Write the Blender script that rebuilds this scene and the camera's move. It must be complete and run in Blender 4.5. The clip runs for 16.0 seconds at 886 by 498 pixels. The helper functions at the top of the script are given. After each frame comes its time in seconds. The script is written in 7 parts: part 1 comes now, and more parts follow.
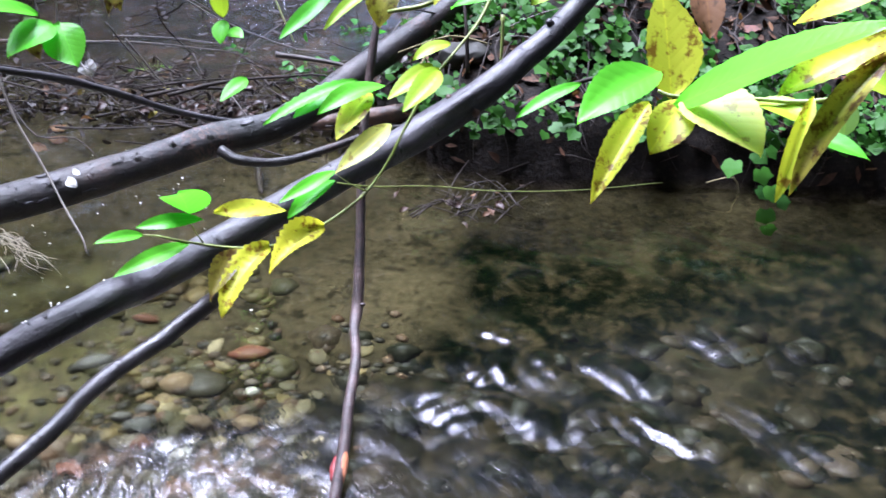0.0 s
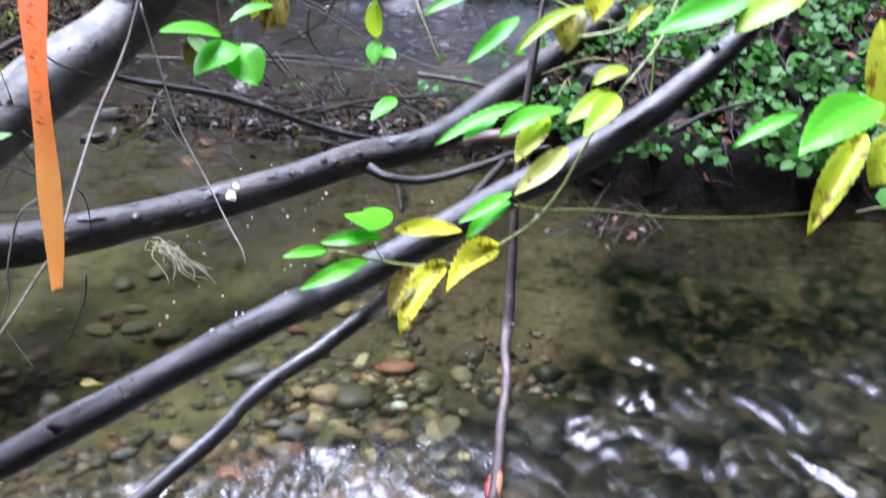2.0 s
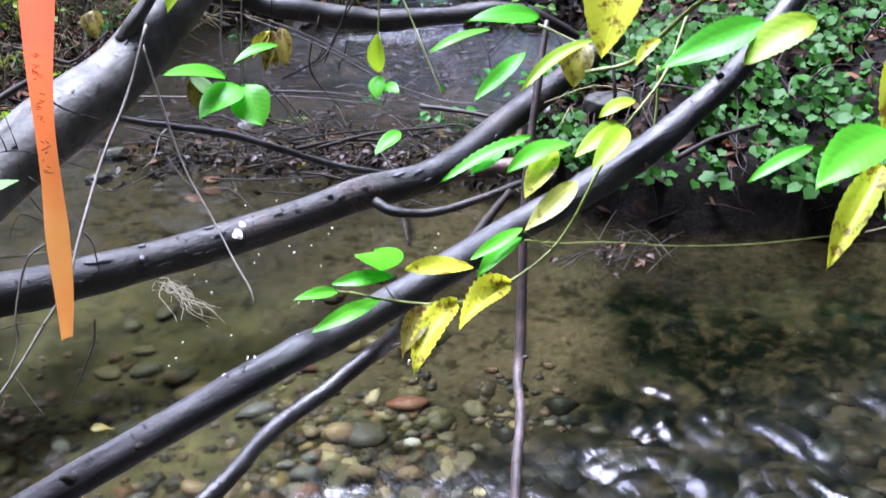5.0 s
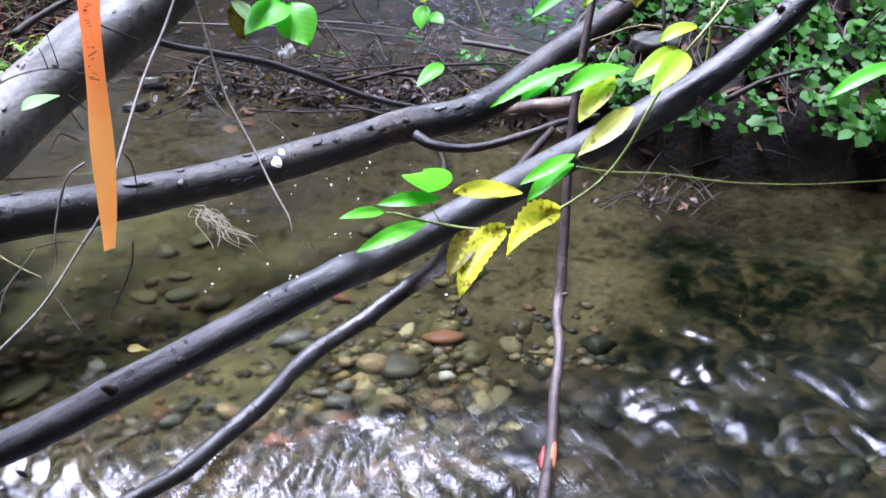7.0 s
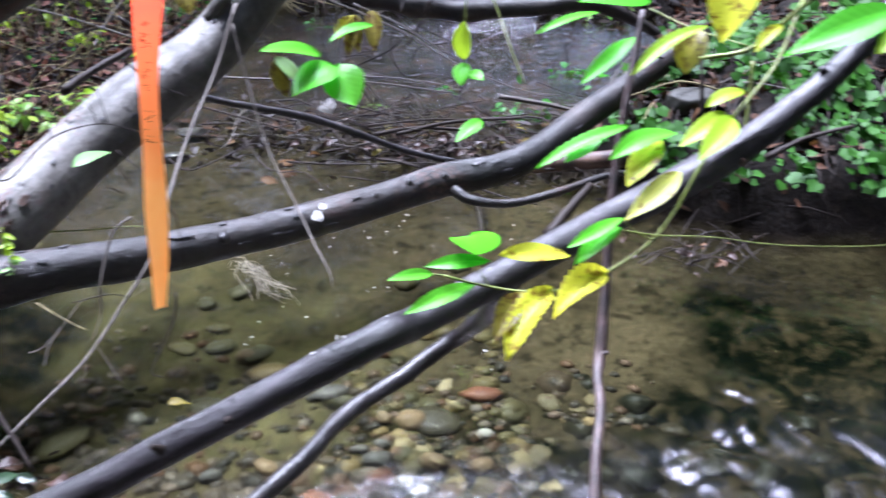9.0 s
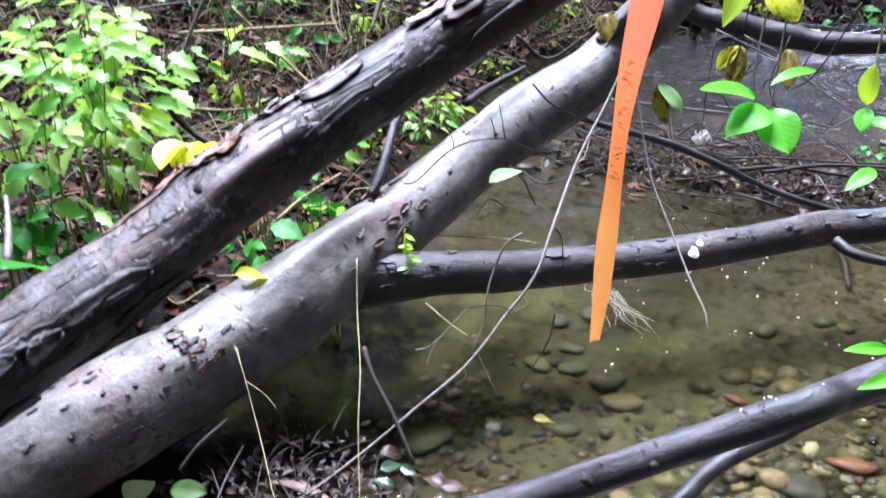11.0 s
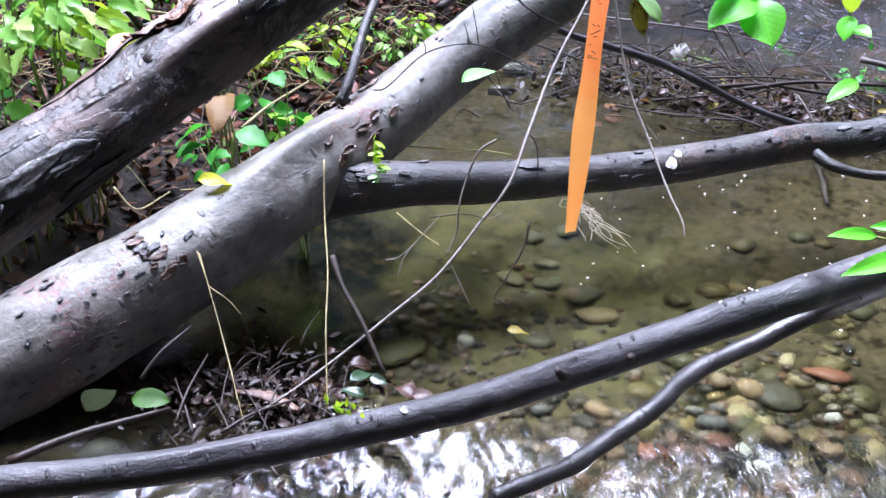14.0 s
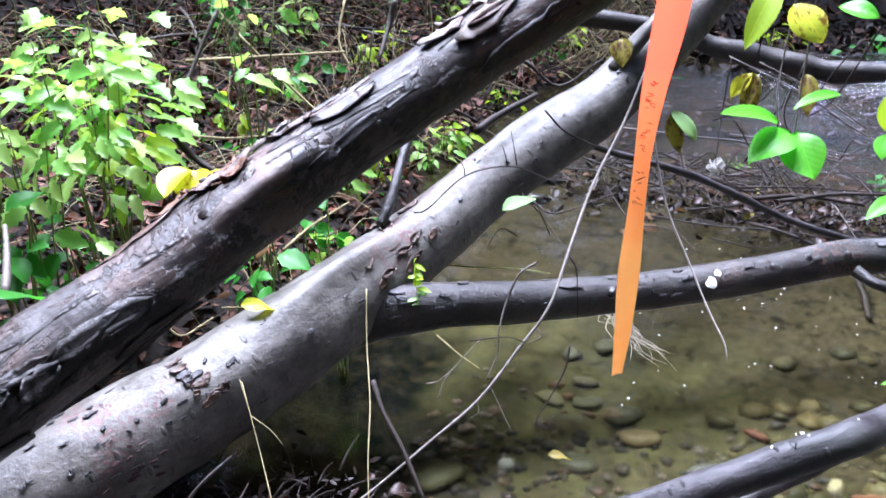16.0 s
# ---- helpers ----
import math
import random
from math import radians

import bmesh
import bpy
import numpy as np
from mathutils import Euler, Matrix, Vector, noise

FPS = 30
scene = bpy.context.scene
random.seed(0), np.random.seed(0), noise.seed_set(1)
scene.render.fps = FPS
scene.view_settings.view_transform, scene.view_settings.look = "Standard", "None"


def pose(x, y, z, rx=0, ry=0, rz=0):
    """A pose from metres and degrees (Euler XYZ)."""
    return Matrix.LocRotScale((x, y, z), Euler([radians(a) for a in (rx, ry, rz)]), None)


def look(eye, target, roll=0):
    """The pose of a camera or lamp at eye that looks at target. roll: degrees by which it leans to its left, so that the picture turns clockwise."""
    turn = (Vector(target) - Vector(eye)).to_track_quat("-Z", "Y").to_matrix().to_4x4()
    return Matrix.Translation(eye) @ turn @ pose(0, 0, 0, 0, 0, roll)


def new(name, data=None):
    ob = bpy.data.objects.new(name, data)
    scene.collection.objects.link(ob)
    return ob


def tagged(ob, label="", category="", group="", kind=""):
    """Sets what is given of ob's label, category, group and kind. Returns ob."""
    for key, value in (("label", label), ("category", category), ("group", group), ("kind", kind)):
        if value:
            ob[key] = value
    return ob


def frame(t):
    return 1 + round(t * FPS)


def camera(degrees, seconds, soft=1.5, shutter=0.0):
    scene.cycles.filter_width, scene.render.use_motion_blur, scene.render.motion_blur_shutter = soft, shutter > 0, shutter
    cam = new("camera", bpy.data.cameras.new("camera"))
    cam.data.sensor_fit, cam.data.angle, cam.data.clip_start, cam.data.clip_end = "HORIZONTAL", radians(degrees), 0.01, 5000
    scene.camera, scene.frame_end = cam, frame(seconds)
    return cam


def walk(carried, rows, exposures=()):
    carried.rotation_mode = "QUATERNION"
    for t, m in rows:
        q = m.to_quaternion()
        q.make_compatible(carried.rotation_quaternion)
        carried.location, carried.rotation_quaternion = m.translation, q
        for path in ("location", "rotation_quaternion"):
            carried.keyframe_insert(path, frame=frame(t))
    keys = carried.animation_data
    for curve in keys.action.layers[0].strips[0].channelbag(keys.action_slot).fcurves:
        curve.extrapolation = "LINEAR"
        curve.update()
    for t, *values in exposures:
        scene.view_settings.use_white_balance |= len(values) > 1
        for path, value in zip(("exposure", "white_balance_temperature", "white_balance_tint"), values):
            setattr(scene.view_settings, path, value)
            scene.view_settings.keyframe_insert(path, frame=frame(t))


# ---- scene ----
cam = camera(49.0, 16.0, soft=1.5, shutter=0.7)
PATH = [
    (0, (-0.03, 0.062, 0.9), (0.01, 1.832, -0.03), 1.3),
    (0.5, (-0.038, 0.061, 0.898), (-0.064, 1.838, -0.02), -0.1),
    (1, (-0.081, 0.045, 0.894), (-0.186, 1.804, -0.051), -0.4),
    (1.5, (-0.11, 0.046, 0.898), (-0.258, 1.789, -0.072), -0.6),
    (2, (-0.113, 0.051, 0.908), (-0.281, 1.83, 0.008), 0.1),
    (2.5, (-0.134, 0.061, 0.941), (-0.338, 1.868, 0.109), 0.2),
    (3, (-0.131, 0.062, 0.939), (-0.335, 1.875, 0.118), 0.1),
    (3.2, (-0.136, 0.063, 0.94), (-0.336, 1.879, 0.126), 0.2),
    (5.3, (-0.122, 0.063, 0.903), (-0.297, 1.852, 0.028), -1.7),
    (5.5, (-0.137, 0.069, 0.89), (-0.3, 1.845, -0.015), -1.3),
    (6, (-0.144, 0.063, 0.876), (-0.333, 1.812, -0.077), -1.1),
    (6.5, (-0.149, 0.064, 0.873), (-0.36, 1.806, -0.086), -0.5),
    (7, (-0.147, 0.069, 0.879), (-0.375, 1.819, -0.062), -0.4),
    (7.5, (-0.143, 0.073, 0.887), (-0.371, 1.835, -0.031), 0.1),
    (8, (-0.142, 0.074, 0.895), (-0.387, 1.843, -0.007), -0.3),
    (8.5, (-0.141, 0.076, 0.9), (-0.39, 1.858, 0.025), -0.6),
    (9, (-0.17, 0.07, 0.898), (-0.457, 1.854, 0.04), -0.6),
    (9.5, (-0.256, 0.059, 0.906), (-0.763, 1.799, 0.061), -1.9),
    (10, (-0.318, 0.038, 0.939), (-1.063, 1.713, 0.141), -3.5),
    (10.2, (-0.341, 0.028, 0.955), (-1.145, 1.681, 0.166), -2.6),
    (12.3, (-0.366, 0.052, 0.859), (-1.101, 1.665, -0.068), 2.1),
    (12.5, (-0.363, 0.053, 0.855), (-1.102, 1.668, -0.065), 1.7),
    (13, (-0.364, 0.047, 0.857), (-1.111, 1.664, -0.053), 0.9),
    (13.5, (-0.364, 0.05, 0.852), (-1.095, 1.659, -0.083), 1.0),
    (14, (-0.362, 0.052, 0.853), (-1.1, 1.656, -0.085), 0.4),
    (14.5, (-0.367, 0.055, 0.861), (-1.133, 1.665, -0.045), -0.3),
    (15, (-0.372, 0.062, 0.878), (-1.157, 1.689, 0.021), -0.7),
    (15.5, (-0.382, 0.065, 0.893), (-1.196, 1.702, 0.083), -1.3),
    (16, (-0.387, 0.064, 0.908), (-1.212, 1.711, 0.13), -0.5),
]
walk(cam, [(t, look(eye, target, roll)) for t, eye, target, roll in PATH],
     exposures=[(0, 2.45, 5400, 18), (8.6, 2.45, 5400, 18), (9.6, 2.74, 5400, 18), (16, 2.74, 5400, 18)])

# ---- daylight: a bright overcast sky over a wooded creek ----
world = bpy.data.worlds.new("overcast_sky")
scene.world = world
world.use_nodes = True
wn = world.node_tree.nodes
sky = wn.new("ShaderNodeTexSky")
sky.sky_type, sky.sun_disc = "NISHITA", False
sky.sun_elevation, sky.sun_rotation = radians(62), radians(-40)
soften = wn.new("ShaderNodeHueSaturation")
soften.inputs["Saturation"].default_value = 0.55
world.node_tree.links.new(sky.outputs["Color"], soften.inputs["Color"])
world.node_tree.links.new(soften.outputs["Color"], wn["Background"].inputs["Color"])
wn["Background"].inputs["Strength"].default_value = 0.065

sun_data = bpy.data.lights.new("sun", "SUN")
sun_data.energy, sun_data.angle, sun_data.color = 4.6, radians(40), (0.98, 0.97, 1.0)
sun = new("sun", sun_data)
sun.matrix_world = look((-3.2, 4.8, 8.6), (-0.3, 1.4, 0.0))

# ---- materials ----
class Nodes:
    """A small builder of node materials."""

    def __init__(self, name):
        self.mat = bpy.data.materials.new(name)
        self.mat.use_nodes = True
        self.tree = self.mat.node_tree
        self.bsdf = self.tree.nodes["Principled BSDF"]
        self.out = self.tree.nodes["Material Output"]
        self.coords = self.tree.nodes.new("ShaderNodeTexCoord").outputs["Object"]

    def node(self, kind, **values):
        n = self.tree.nodes.new(kind)
        for key, value in values.items():
            n.inputs[key.replace("_", " ")].default_value = value
        return n

    def link(self, a, b):
        self.tree.links.new(a, b)

    def place(self):
        return self.tree.nodes.new("ShaderNodeNewGeometry").outputs["Position"]

    def noise(self, scale, detail=5.0, rough=0.6, stretch=None, where=None, warp=0.0):
        n = self.node("ShaderNodeTexNoise", Scale=scale, Detail=detail, Roughness=rough, Distortion=warp)
        source = where or self.coords
        if stretch:
            m = self.node("ShaderNodeMapping")
            m.inputs["Scale"].default_value = stretch
            self.link(source, m.inputs["Vector"])
            source = m.outputs["Vector"]
        self.link(source, n.inputs["Vector"])
        return n.outputs["Fac"]

    def voronoi(self, scale, feature="F1", where=None, stretch=None):
        n = self.node("ShaderNodeTexVoronoi", Scale=scale)
        n.feature = feature
        source = where or self.coords
        if stretch:
            m = self.node("ShaderNodeMapping")
            m.inputs["Scale"].default_value = stretch
            self.link(source, m.inputs["Vector"])
            source = m.outputs["Vector"]
        self.link(source, n.inputs["Vector"])
        return n

    def ramp(self, fac, *stops):
        r = self.tree.nodes.new("ShaderNodeValToRGB")
        while len(r.color_ramp.elements) < len(stops):
            r.color_ramp.elements.new(0.5)
        for e, (at, c) in zip(r.color_ramp.elements, stops):
            e.position, e.color = at, (*c, 1) if len(c) == 3 else c
        self.link(fac, r.inputs["Fac"])
        return r.outputs["Color"]

    def gray(self, fac, lo, hi, a=0.0, b=1.0):
        n = self.node("ShaderNodeMapRange")
        for key, value in (("From Min", lo), ("From Max", hi), ("To Min", a), ("To Max", b)):
            n.inputs[key].default_value = value
        self.link(fac, n.inputs["Value"])
        return n.outputs["Result"]

    def mix(self, fac, a, b, blend="MIX"):
        n = self.tree.nodes.new("ShaderNodeMix")
        n.data_type, n.blend_type = "RGBA", blend
        for value, slot in ((fac, n.inputs[0]), (a, n.inputs[6]), (b, n.inputs[7])):
            if hasattr(value, "is_output"):
                self.link(value, slot)
            else:
                slot.default_value = value if isinstance(value, float) else (*value, 1)
        return n.outputs[2]

    def math(self, op, a, b=0.5):
        n = self.tree.nodes.new("ShaderNodeMath")
        n.operation = op
        for value, slot in ((a, n.inputs[0]), (b, n.inputs[1])):
            if hasattr(value, "is_output"):
                self.link(value, slot)
            else:
                slot.default_value = value
        return n.outputs[0]

    def bump(self, height, strength, distance, after=None):
        n = self.node("ShaderNodeBump", Strength=strength, Distance=distance)
        self.link(height, n.inputs["Height"])
        if after:
            self.link(after, n.inputs["Normal"])
        return n.outputs["Normal"]

    def random(self):
        return self.tree.nodes.new("ShaderNodeObjectInfo").outputs["Random"]

    def island(self):
        return self.tree.nodes.new("ShaderNodeNewGeometry").outputs["Random Per Island"]

    def done(self, color=None, rough=None, normal=None, specular=0.5, coat=0.0, coat_rough=0.15):
        for value, key in ((color, "Base Color"), (rough, "Roughness"), (normal, "Normal")):
            if value is None:
                continue
            if hasattr(value, "is_output"):
                self.link(value, self.bsdf.inputs[key])
            else:
                self.bsdf.inputs[key].default_value = value if isinstance(value, float) else (*value, 1)
        self.bsdf.inputs["Specular IOR Level"].default_value = specular
        self.bsdf.inputs["Coat Weight"].default_value = coat
        self.bsdf.inputs["Coat Roughness"].default_value = coat_rough
        if coat and hasattr(normal, "is_output"):
            self.link(normal, self.bsdf.inputs["Coat Normal"])
        return self.mat


def skin_of(n):
    """Coordinates on a limb's skin, in metres: along it, and round it."""
    k = n.tree.nodes.new("ShaderNodeAttribute")
    k.attribute_name = "skin"
    return k.outputs["Vector"]


def bark(name, dark, mid, pale, rough=0.38, scale=1.0, spots=0.5, coat=0.25, grain=(1, 1, 1), tint=None, relief=1.0):
    """Smooth wet bark with lenticels, stains and fine grain."""
    n = Nodes(name)
    skin = skin_of(n)
    big = n.noise(9 * scale, 5, 0.65, grain, skin)
    fine = n.noise(70 * scale, 6, 0.7, grain, skin)
    c = n.ramp(big, (0.32, dark), (0.48, mid), (0.70, pale))
    c = n.mix(n.gray(fine, 0.38, 0.68), c, n.mix(0.65, c, dark))
    lent = n.voronoi(42 * scale, where=skin, stretch=(1.6, 0.7, 0.7)).outputs["Distance"]
    mark = n.math("MULTIPLY", n.gray(lent, 0.14, 0.22, spots, 0.0), n.gray(n.noise(14 * scale, 3, where=skin), 0.45, 0.6))
    c = n.mix(mark, c, dark)
    if tint:
        patch = n.math("MULTIPLY", n.gray(n.noise(6, 3, where=skin), 0.56, 0.66), n.gray(n.noise(120, 4, where=skin), 0.48, 0.56))
        c = n.mix(patch, c, tint)
    h = n.math("ADD", n.math("MULTIPLY", big, 1.0), n.math("SUBTRACT", n.math("MULTIPLY", fine, 0.5), n.math("MULTIPLY", mark, 0.6)))
    nm = n.bump(h, 0.55 * relief, 0.006)
    nm = n.bump(n.noise(240 * scale, 5, 0.7, where=skin), 0.5 * relief, 0.0016, nm)
    wet = n.gray(n.noise(22 * scale, 4, where=skin), 0.35, 0.65, rough - 0.12, rough + 0.14)
    return n.done(c, wet, nm, 0.5, coat, 0.42)


def torn_bark(name):
    """Old bark split lengthwise and flaking off a paler inner skin."""
    n = Nodes(name)
    skin = skin_of(n)
    long = (0.13, 1, 1)
    plates = n.noise(15, 7, 0.72, (0.45, 1, 1), skin, 0.8)
    inner = n.gray(plates, 0.545, 0.57)
    crack = n.voronoi(34, "DISTANCE_TO_EDGE", skin, long).outputs["Distance"]
    split = n.math("MULTIPLY", n.gray(crack, 0.015, 0.05, 1.0, 0.0), n.gray(n.noise(11, 4, where=skin), 0.52, 0.60))
    fine = n.noise(120, 6, 0.7, (0.35, 1, 1), skin)
    outer = n.ramp(fine, (0.3, (0.006, 0.0042, 0.0035)), (0.55, (0.024, 0.016, 0.0135)), (0.8, (0.075, 0.055, 0.048)))
    under = n.ramp(fine, (0.3, (0.034, 0.020, 0.015)), (0.6, (0.090, 0.066, 0.056)), (0.85, (0.23, 0.185, 0.165)))
    c = n.mix(inner, outer, under)
    c = n.mix(n.math("MULTIPLY", n.gray(n.noise(16, 4, where=skin), 0.54, 0.63), 0.5), c, (0.105, 0.052, 0.035))
    c = n.mix(split, c, (0.006, 0.004, 0.003))
    h = n.math("SUBTRACT", n.math("ADD", n.math("MULTIPLY", inner, -0.8), n.math("MULTIPLY", fine, 0.5)), n.math("MULTIPLY", split, 1.2))
    nm = n.bump(h, 0.6, 0.005)
    nm = n.bump(n.noise(90, 4, 0.6, (1.6, 0.25, 0.25), skin), 0.25, 0.0025, nm)
    nm = n.bump(n.noise(320, 3, where=skin), 0.3, 0.001, nm)
    return n.done(c, n.gray(n.noise(30, 4, where=skin), 0.35, 0.65, 0.42, 0.62), nm, 0.42, 0.1, 0.42)


def leaf_material(name, base, second, spots=(0.2, 0.12, 0.02), spotted=0.0, vein=(1.25, 1.2, 1.0), glow=0.52, rough=0.38, passed=(1.0, 1.0, 0.55)):
    n = Nodes(name)
    where = n.coords
    tone = n.mix(n.random(), base, second)
    tone = n.mix(n.gray(n.noise(30, 4), 0.35, 0.7, 0.0, 0.6), tone, n.mix(0.5, second, base))
    if spotted:
        tone = n.mix(n.gray(n.noise(70, 4, 0.7), 0.62 - 0.2 * spotted, 0.68 - 0.1 * spotted), tone, spots)
    split = n.tree.nodes.new("ShaderNodeSeparateXYZ")
    n.link(where, split.inputs[0])
    side = n.math("ABSOLUTE", split.outputs["X"])
    slant = n.math("ADD", n.math("MULTIPLY", side, -0.9), split.outputs["Y"])
    ribs = n.math("ABSOLUTE", n.math("SINE", n.math("MULTIPLY", slant, 330.0)))
    veins = n.math("MAXIMUM", n.gray(ribs, 0.0, 0.22, 0.22, 0.0), n.gray(side, 0.0, 0.0012, 1.0, 0.0))
    lit = n.mix(1.0, tone, vein, "MULTIPLY")
    tone = n.mix(veins, tone, lit)
    nm = n.bump(n.math("ADD", n.math("MULTIPLY", ribs, 0.4), n.noise(120, 3)), 0.15, 0.0015)
    n.done(tone, rough, nm, 0.32)
    thin = n.node("ShaderNodeBsdfTranslucent")
    n.link(n.mix(1.0, tone, passed, "MULTIPLY"), thin.inputs["Color"])
    n.link(nm, thin.inputs["Normal"])
    both = n.tree.nodes.new("ShaderNodeMixShader")
    both.inputs[0].default_value = glow
    n.link(n.bsdf.outputs[0], both.inputs[1])
    n.link(thin.outputs[0], both.inputs[2])
    n.link(both.outputs[0], n.out.inputs["Surface"])
    return n.mat


def plain(name, color, second, scale=40, rough=0.6, bump=0.3, per=None):
    n = Nodes(name)
    c = n.mix(n.gray(n.noise(scale, 5), 0.3, 0.7), color, second)
    if per == "island":
        c = n.mix(n.gray(n.island(), 0, 1, 0.0, 0.75), c, n.mix(0.5, second, (0.03, 0.02, 0.015)))
    if per == "object":
        c = n.mix(n.gray(n.random(), 0, 1, 0.0, 0.75), c, n.mix(0.5, second, (0.03, 0.02, 0.015)))
    return n.done(c, rough, n.bump(n.noise(scale * 3, 5), bump, 0.003))


def stone_material(name, stops, island=False, rough=0.45):
    n = Nodes(name)
    c = n.ramp(n.island() if island else n.random(), *stops)
    n.tree.nodes[-1].color_ramp.interpolation = "LINEAR"
    c = n.mix(n.gray(n.noise(45, 5, 0.7), 0.35, 0.75, 0.0, 0.55), c, n.mix(0.5, c, (0.05, 0.045, 0.03)))
    c = n.mix(n.gray(n.noise(160, 3), 0.58, 0.75, 0.0, 0.12), c, (0.3, 0.27, 0.2))
    return n.done(c, rough, n.bump(n.noise(90, 5), 0.3, 0.003), 0.08)


BARK_GREY = bark("wet_grey_bark", (0.018, 0.014, 0.011), (0.112, 0.099, 0.084), (0.225, 0.210, 0.186), 0.55, 0.8, 0.5, 0.10, (0.8, 1, 1), (0.11, 0.05, 0.045), relief=1.3)
BARK_DARK = bark("wet_dark_bark", (0.004, 0.0033, 0.0036), (0.025, 0.020, 0.023), (0.080, 0.067, 0.076), 0.47, 1.3, 0.95, 0.22, (0.5, 1, 1), relief=1.3)
BARK_LIMB = bark("wet_brown_limb_bark", (0.003, 0.0022, 0.002), (0.015, 0.0105, 0.009), (0.050, 0.036, 0.030), 0.50, 1.2, 0.95, 0.15, (0.6, 1, 1), (0.07, 0.034, 0.026), 1.5)
BARK_BLACK = bark("wet_black_bark", (0.003, 0.0025, 0.0025), (0.012, 0.0095, 0.0095), (0.036, 0.029, 0.030), 0.38, 1.4, 0.9, 0.1, (0.5, 1, 1), relief=0.8)
BARK_BROWN = torn_bark("torn_brown_bark")
BARK_FLAKE = bark("peeling_bark", (0.016, 0.008, 0.005), (0.075, 0.036, 0.020), (0.19, 0.10, 0.06), 0.5, 2.0, 0.2, 0.2)
BARK_RUST = bark("rust_red_bark", (0.03, 0.010, 0.005), (0.17, 0.062, 0.025), (0.30, 0.13, 0.06), 0.55, 2.0, 0.2, 0.0)
BARK_TAN = bark("old_wet_log_bark", (0.008, 0.006, 0.005), (0.028, 0.021, 0.016), (0.065, 0.05, 0.04), 0.6, 1.0, 0.4, 0.15)
STICK_RED = bark("reddish_stick_bark", (0.014, 0.008, 0.008), (0.055, 0.032, 0.030), (0.12, 0.074, 0.068), 0.42, 2.5, 0.5, 0.2)
MOSS_RED = bark("wine_red_moss", (0.012, 0.004, 0.005), (0.05, 0.011, 0.016), (0.09, 0.028, 0.03), 0.6, 3.0, 0.3, 0.1)
BARE_WOOD = plain("bare_orange_wood", (0.62, 0.25, 0.12), (0.45, 0.15, 0.07), 90, 0.5)
CRIMSON = plain("deep_red_inner_bark", (0.30, 0.030, 0.030), (0.16, 0.016, 0.018), 90, 0.5)
TWIG_PALE = plain("pale_dry_twig", (0.19, 0.16, 0.135), (0.07, 0.056, 0.046), 120, 0.6, per="object")
TWIG_DARK = plain("dark_wet_twig", (0.038, 0.027, 0.022), (0.015, 0.011, 0.009), 120, 0.6, per="object")
TWIG_DARK.node_tree.nodes["Principled BSDF"].inputs["Specular IOR Level"].default_value = 0.2
TWIG_GREEN = plain("green_living_twig", (0.22, 0.28, 0.05), (0.15, 0.15, 0.055), 120, 0.5)
STRAW = plain("dry_straw", (0.42, 0.36, 0.19), (0.20, 0.16, 0.08), 80, 0.7, per="island")
LITTER = plain("dead_leaf_litter", (0.12, 0.056, 0.030), (0.022, 0.012, 0.007), 60, 0.7, per="island")
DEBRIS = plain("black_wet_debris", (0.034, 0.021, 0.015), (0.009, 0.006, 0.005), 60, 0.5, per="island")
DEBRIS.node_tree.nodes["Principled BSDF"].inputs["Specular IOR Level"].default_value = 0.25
for dull in (LITTER, STRAW):
    dull.node_tree.nodes["Principled BSDF"].inputs["Specular IOR Level"].default_value = 0.15
ROOTS = plain("pale_root_hairs", (0.50, 0.43, 0.33), (0.34, 0.28, 0.2), 100, 0.6)
INK = plain("faded_dark_ink", (0.10, 0.03, 0.02), (0.16, 0.05, 0.03), 200, 0.6)

GREEN = leaf_material("fresh_green_leaf", (0.17, 0.62, 0.03), (0.10, 0.48, 0.025))
DEEP = leaf_material("deep_green_leaf", (0.07, 0.30, 0.035), (0.05, 0.22, 0.03))
LIME = leaf_material("yellow_green_leaf", (0.40, 0.55, 0.03), (0.30, 0.50, 0.03))
YELLOW = leaf_material("yellow_spotted_leaf", (0.80, 0.76, 0.05), (0.60, 0.68, 0.05), (0.26, 0.15, 0.02), 0.45)
PALE = leaf_material("pale_yellow_leaf", (0.74, 0.73, 0.20), (0.66, 0.68, 0.14), (0.40, 0.30, 0.08), 0.3)
OLIVE = leaf_material("withered_olive_leaf", (0.34, 0.30, 0.05), (0.24, 0.19, 0.04), (0.10, 0.05, 0.02), 0.7)
BROWN = leaf_material("dead_brown_leaf", (0.20, 0.10, 0.045), (0.10, 0.05, 0.03), (0.09, 0.045, 0.02), 0.5, glow=0.25, rough=0.6)
TAN = leaf_material("tan_dead_leaf", (0.30, 0.19, 0.06), (0.20, 0.11, 0.035), (0.10, 0.045, 0.02), 0.6, glow=0.4, rough=0.6)
RUST = leaf_material("wet_rust_leaf", (0.24, 0.07, 0.025), (0.12, 0.04, 0.025), (0.09, 0.03, 0.02), 0.4, glow=0.1, rough=0.6)
MAUVE = leaf_material("wet_mauve_leaf", (0.055, 0.027, 0.019), (0.016, 0.009, 0.007), (0.06, 0.03, 0.02), 0.4, glow=0.12, rough=0.42)
IVY = leaf_material("ivy_leaf", (0.066, 0.215, 0.016), (0.004, 0.024, 0.003), glow=0.30, rough=0.55)
IVY.node_tree.nodes["Principled BSDF"].inputs["Specular IOR Level"].default_value = 0.24
